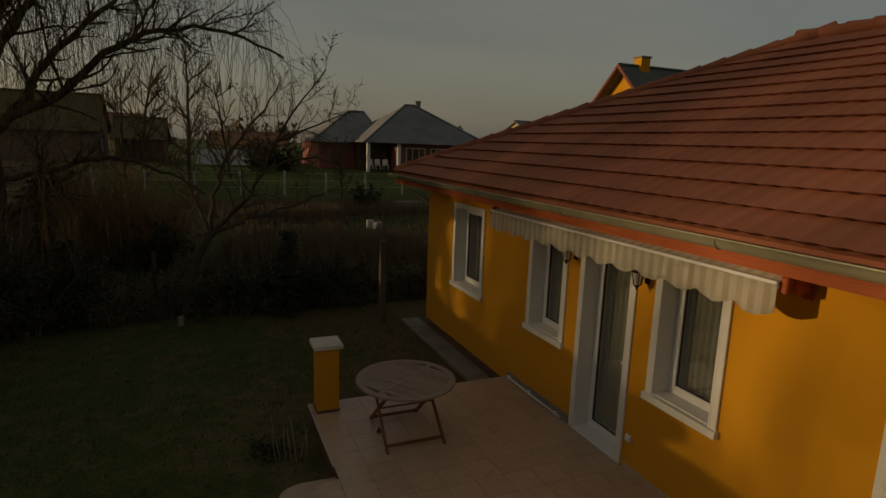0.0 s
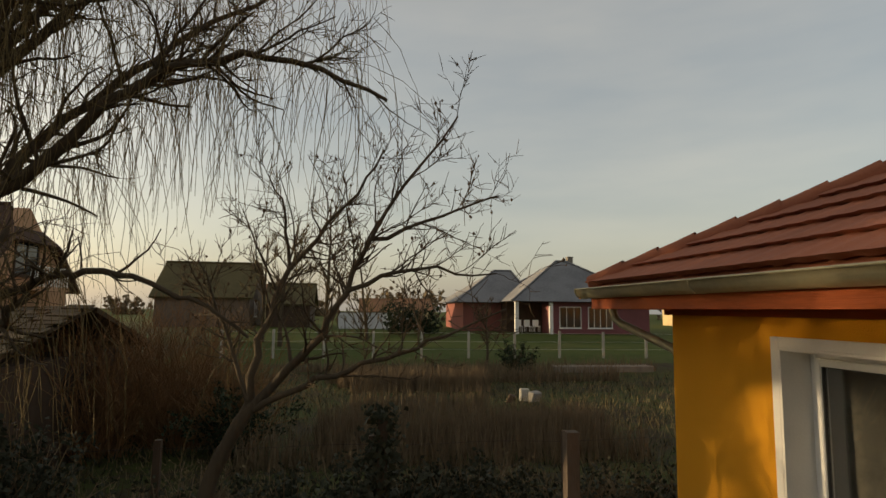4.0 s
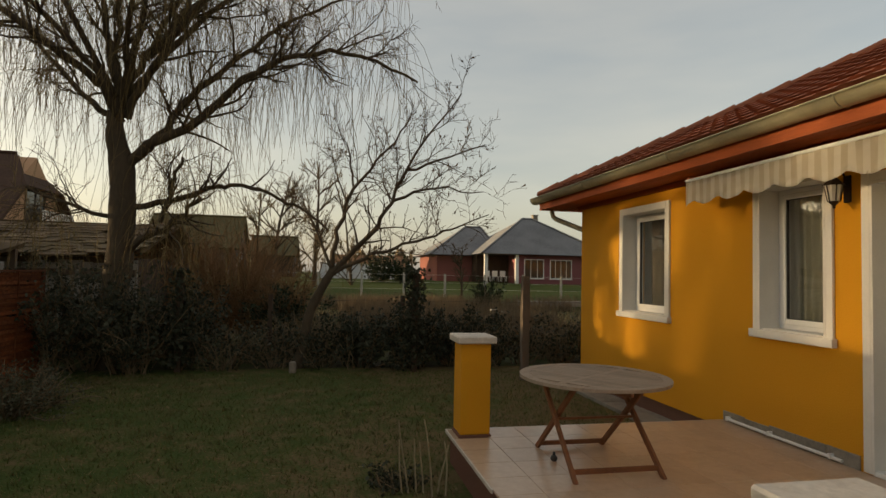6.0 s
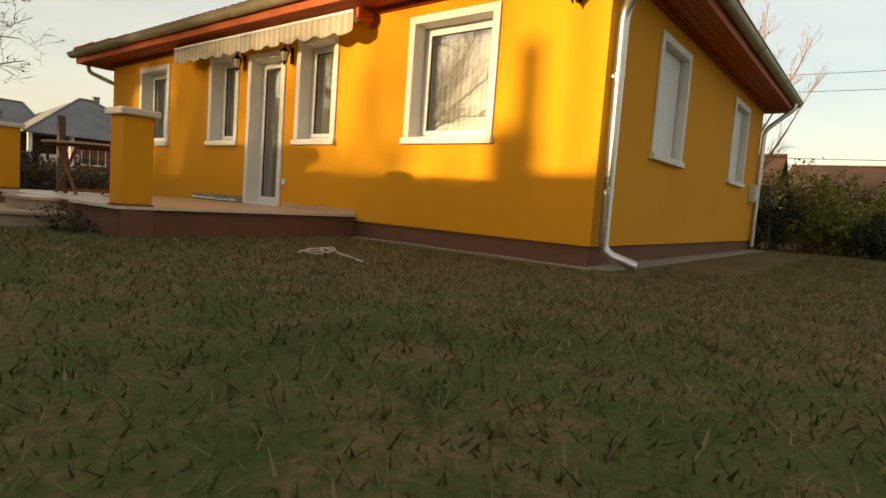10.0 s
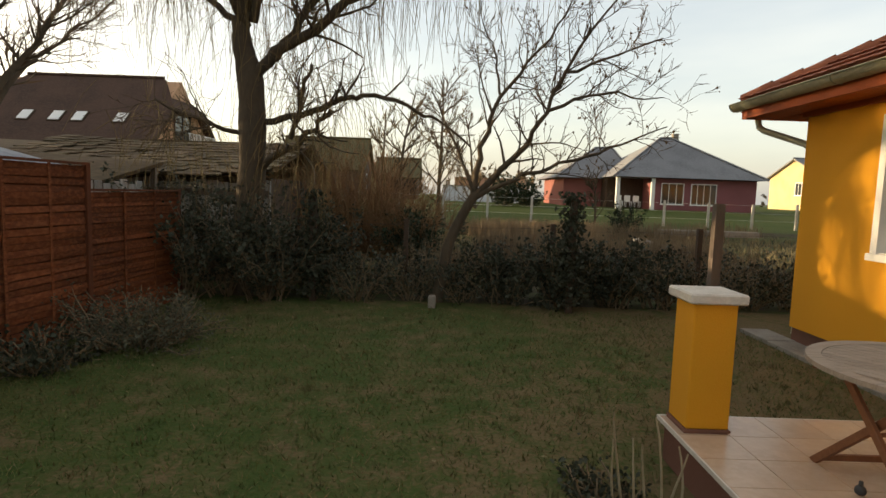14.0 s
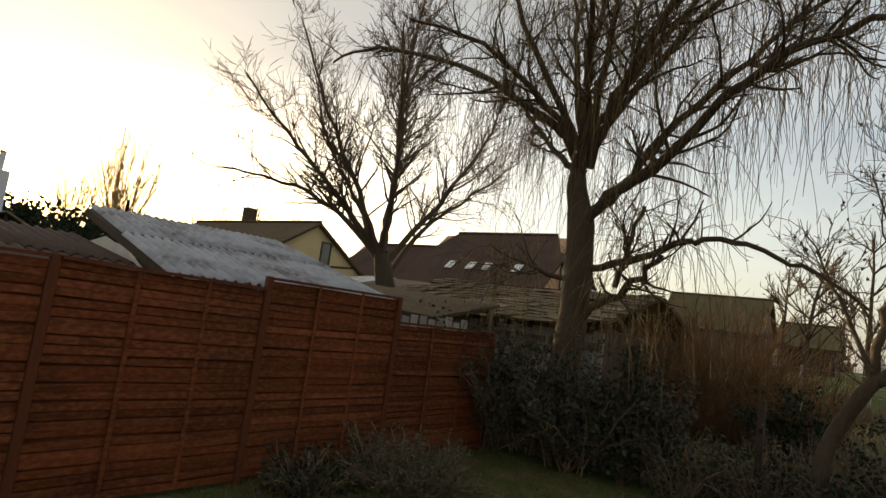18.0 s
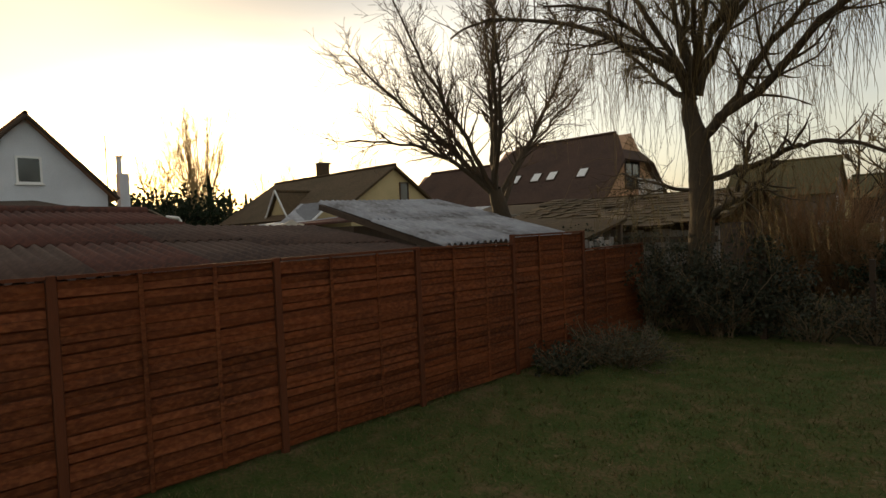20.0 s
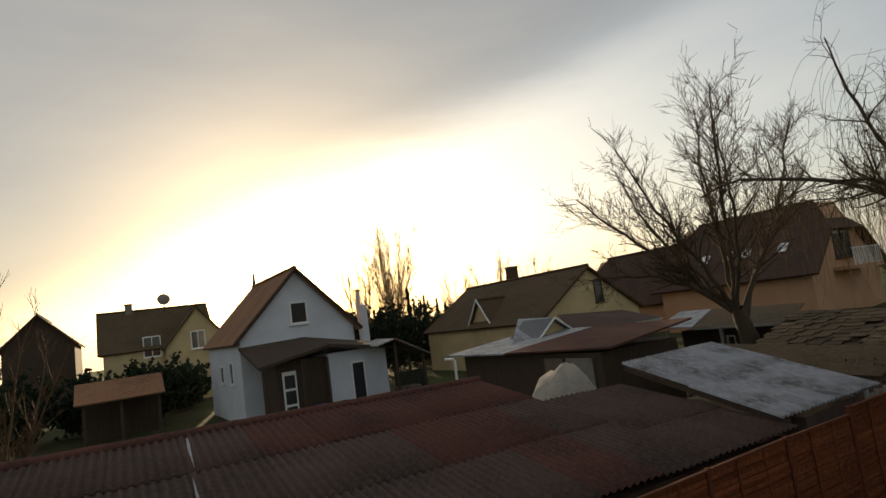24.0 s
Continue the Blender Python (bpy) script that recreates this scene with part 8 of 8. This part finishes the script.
# ---------------------------------------------------------------- small repeated pieces: roof tiles, floor tiles, fence laths
def tile_mesh(width, length, waves, amp):
    n = waves * 6
    verts, faces = [], []
    for j, (v, z) in enumerate(((0.06, -0.012), (0.0, 0.038), (length, 0.004))):
        for i in range(n + 1):
            u = width * i / n
            w = amp * (0.5 + 0.5 * math.cos(2 * math.pi * u * waves / width)) ** 1.5
            scallop = 0.014 * math.cos(2 * math.pi * u * waves / width)
            verts.append((u, v - (scallop if j < 2 else 0), z + (w if j else 0)))
    m = n + 1
    for j in range(2):
        for i in range(n):
            a = j * m + i
            faces.append((a, a + 1, a + m + 1, a + m))
    me = bpy.data.meshes.new("roof_tile")
    me.from_pydata(verts, [], faces)
    me.update()
    me.materials.append(M["roof"])
    return me


roof_tile = tile_mesh(0.40, 0.385, 2, 0.012)
slope = Vector((RX - EX0, 0, RZ - EZ))
run = slope.length
slope.normalize()
nrm = Vector((0, -1, 0)).cross(slope).normalized()
course = 0.352
for row in range(int(run / course)):
    f = (row * course + 0.1) / run
    y0, y1 = EY0 + (RY0 - EY0) * f, EY1 + (RY1 - EY1) * f
    col = 0
    y = EY0
    while y < EY1:
        mid_y = y + 0.2
        if y0 + 0.08 < mid_y < y1 - 0.08:
            o = Vector((EX0 - 0.05, y + 0.4, EZ + 0.012)) + slope * (row * course)
            ob = lay(roof_tile, "roof", roof, o, (0, -1, 0), slope, "tile")
        y += 0.4
cap_me = bpy.data.meshes.new("cap")
cv, cf = tube_data([(0, 0, 0), (0, 0.2, 0.004), (0, 0.40, 0.012)], [0.088, 0.092, 0.10], 10)
cap_me.from_pydata([tuple(v) for v in cv], [], [tuple(int(i) for i in q) for q in cf])
cap_me.materials.append(M["roof"])
cap_me.polygons.foreach_set("use_smooth", [True] * len(cap_me.polygons))
for a, b in (((EX0, EY1, EZ), (RX, RY1, RZ)), ((EX0, EY0, EZ), (RX, RY0, RZ)), ((RX, RY0, RZ), (RX, RY1, RZ))):
    a, b = Vector(a), Vector(b)
    d = (b - a).normalized()
    n = int((b - a).length / 0.36)
    for k in range(n + 1):
        p = a + d * (0.36 * k) + Vector((0, 0, 0.03))
        side = d.cross(Vector((0, 0, 1))).normalized()
        lay(cap_me, "roof", roof, p, side, d, "ridge_cap")

# terrace floor tiles
nx, ny = 9, 13
tw, th = (0 - TX0 - 0.004) / nx, (TY1 - TY0) / ny
bm = boxes((-tw / 2 + 0.0014, tw / 2 - 0.0014, -th / 2 + 0.0014, th / 2 - 0.0014, -0.004, 0.004), bevel=0.002)
tile_me = bpy.data.meshes.new("floor_tile")
bm.to_mesh(tile_me)
bm.free()
tile_me.materials.append(M["tile"])
for i in range(nx):
    for j in range(ny):
        x, y = TX0 + tw * (i + 0.5), TY0 + th * (j + 0.5)
        if (abs(x + 2.765) < 0.14 and abs(y - 3.565) < 0.14) or (abs(x + 2.75) < 0.14 and abs(y - 7.485) < 0.14):
            continue
        ob = new("tile", tile_me)
        ob.parent = terrace
        ob.matrix_parent_inverse = Matrix.Translation(terrace.location).inverted()
        ob.matrix_basis = Matrix.Translation((x, y, TZ))
for a, b in (((TX0 - 0.012, TY0 - 0.012), (-0.004, TY0 + 0.0)), ((TX0 - 0.012, TY0), (TX0, 4.54)), ((TX0 - 0.012, 6.12), (TX0, TY1)), ((TX0 - 0.012, TY1), (-0.004, TY1 + 0.012))):
    o = part("nosing", boxes((a[0], b[0], a[1], b[1], TZ - 0.026, TZ + 0.003)), M["stone_cap"], terrace, "pale tile nosing")
    o.matrix_parent_inverse = Matrix.Translation(terrace.location).inverted()

# fence laths
rnd = random.Random(31)
lath_cache = {}
far_laths = bmesh.new()
for bay, (ya, yb) in enumerate(zip(ends, ends[1:])):
    w = yb - ya - 0.075
    za, zb = fence_top(ya + 0.02), fence_top(yb - 0.02)
    gap = ((za + zb) / 2 - 0.06) / lath_rows
    for r_ in range(lath_rows):
        z = 0.04 + gap * (r_ + 0.5)
        hgt = gap - 0.008
        x, dz, roll = FX - 0.018 + 0.010 * ((r_ + bay) % 2) + rnd.uniform(-0.003, 0.003), rnd.uniform(-0.009, 0.009), rnd.uniform(-0.010, 0.010) + math.atan2((zb - za) * (r_ + 0.5) / lath_rows, yb - ya)
        if bay < 2:
            box(far_laths, x - 0.006, x + 0.006, ya + 0.037, yb - 0.037, z - hgt / 2, z + hgt / 2)
            continue
        key = (round(w, 2), round(gap, 4))
        if key not in lath_cache:
            b2 = bmesh.new()
            seg = 6
            vv = []
            for i in range(seg + 1):
                q = -w / 2 + w * i / seg
                bow = 0.010 * math.cos(math.pi * 3 * i / seg)
                vv.append([b2.verts.new((bow + dx_, q, dz_)) for dx_, dz_ in ((-0.005, -hgt / 2), (0.005, -hgt / 2), (0.005, hgt / 2), (-0.005, hgt / 2))])
            for p_, q_ in zip(vv, vv[1:]):
                for i in range(4):
                    j = (i + 1) % 4
                    b2.faces.new((p_[i], p_[j], q_[j], q_[i]))
            b2.faces.new(vv[0]); b2.faces.new(vv[-1][::-1])
            bmesh.ops.recalc_face_normals(b2, faces=b2.faces)
            me = bpy.data.meshes.new("lath")
            b2.to_mesh(me)
            b2.free()
            me.materials.append(M["fence"])
            lath_cache[key] = me
        ob = new("lath", lath_cache[key])
        ob.parent = fence
        ob.matrix_parent_inverse = Matrix.Translation(fence.location).inverted()
        ob.matrix_basis = Matrix.Translation((x, (ya + yb) / 2, z + dz)) @ Matrix.Rotation(roll, 4, "X") @ Matrix.Rotation(rnd.uniform(-0.25, 0.25), 4, "Y")
o = part("laths", far_laths, M["fence"], fence)
o["kind"] = "stuff"
o.matrix_parent_inverse = Matrix.Translation(fence.location).inverted()
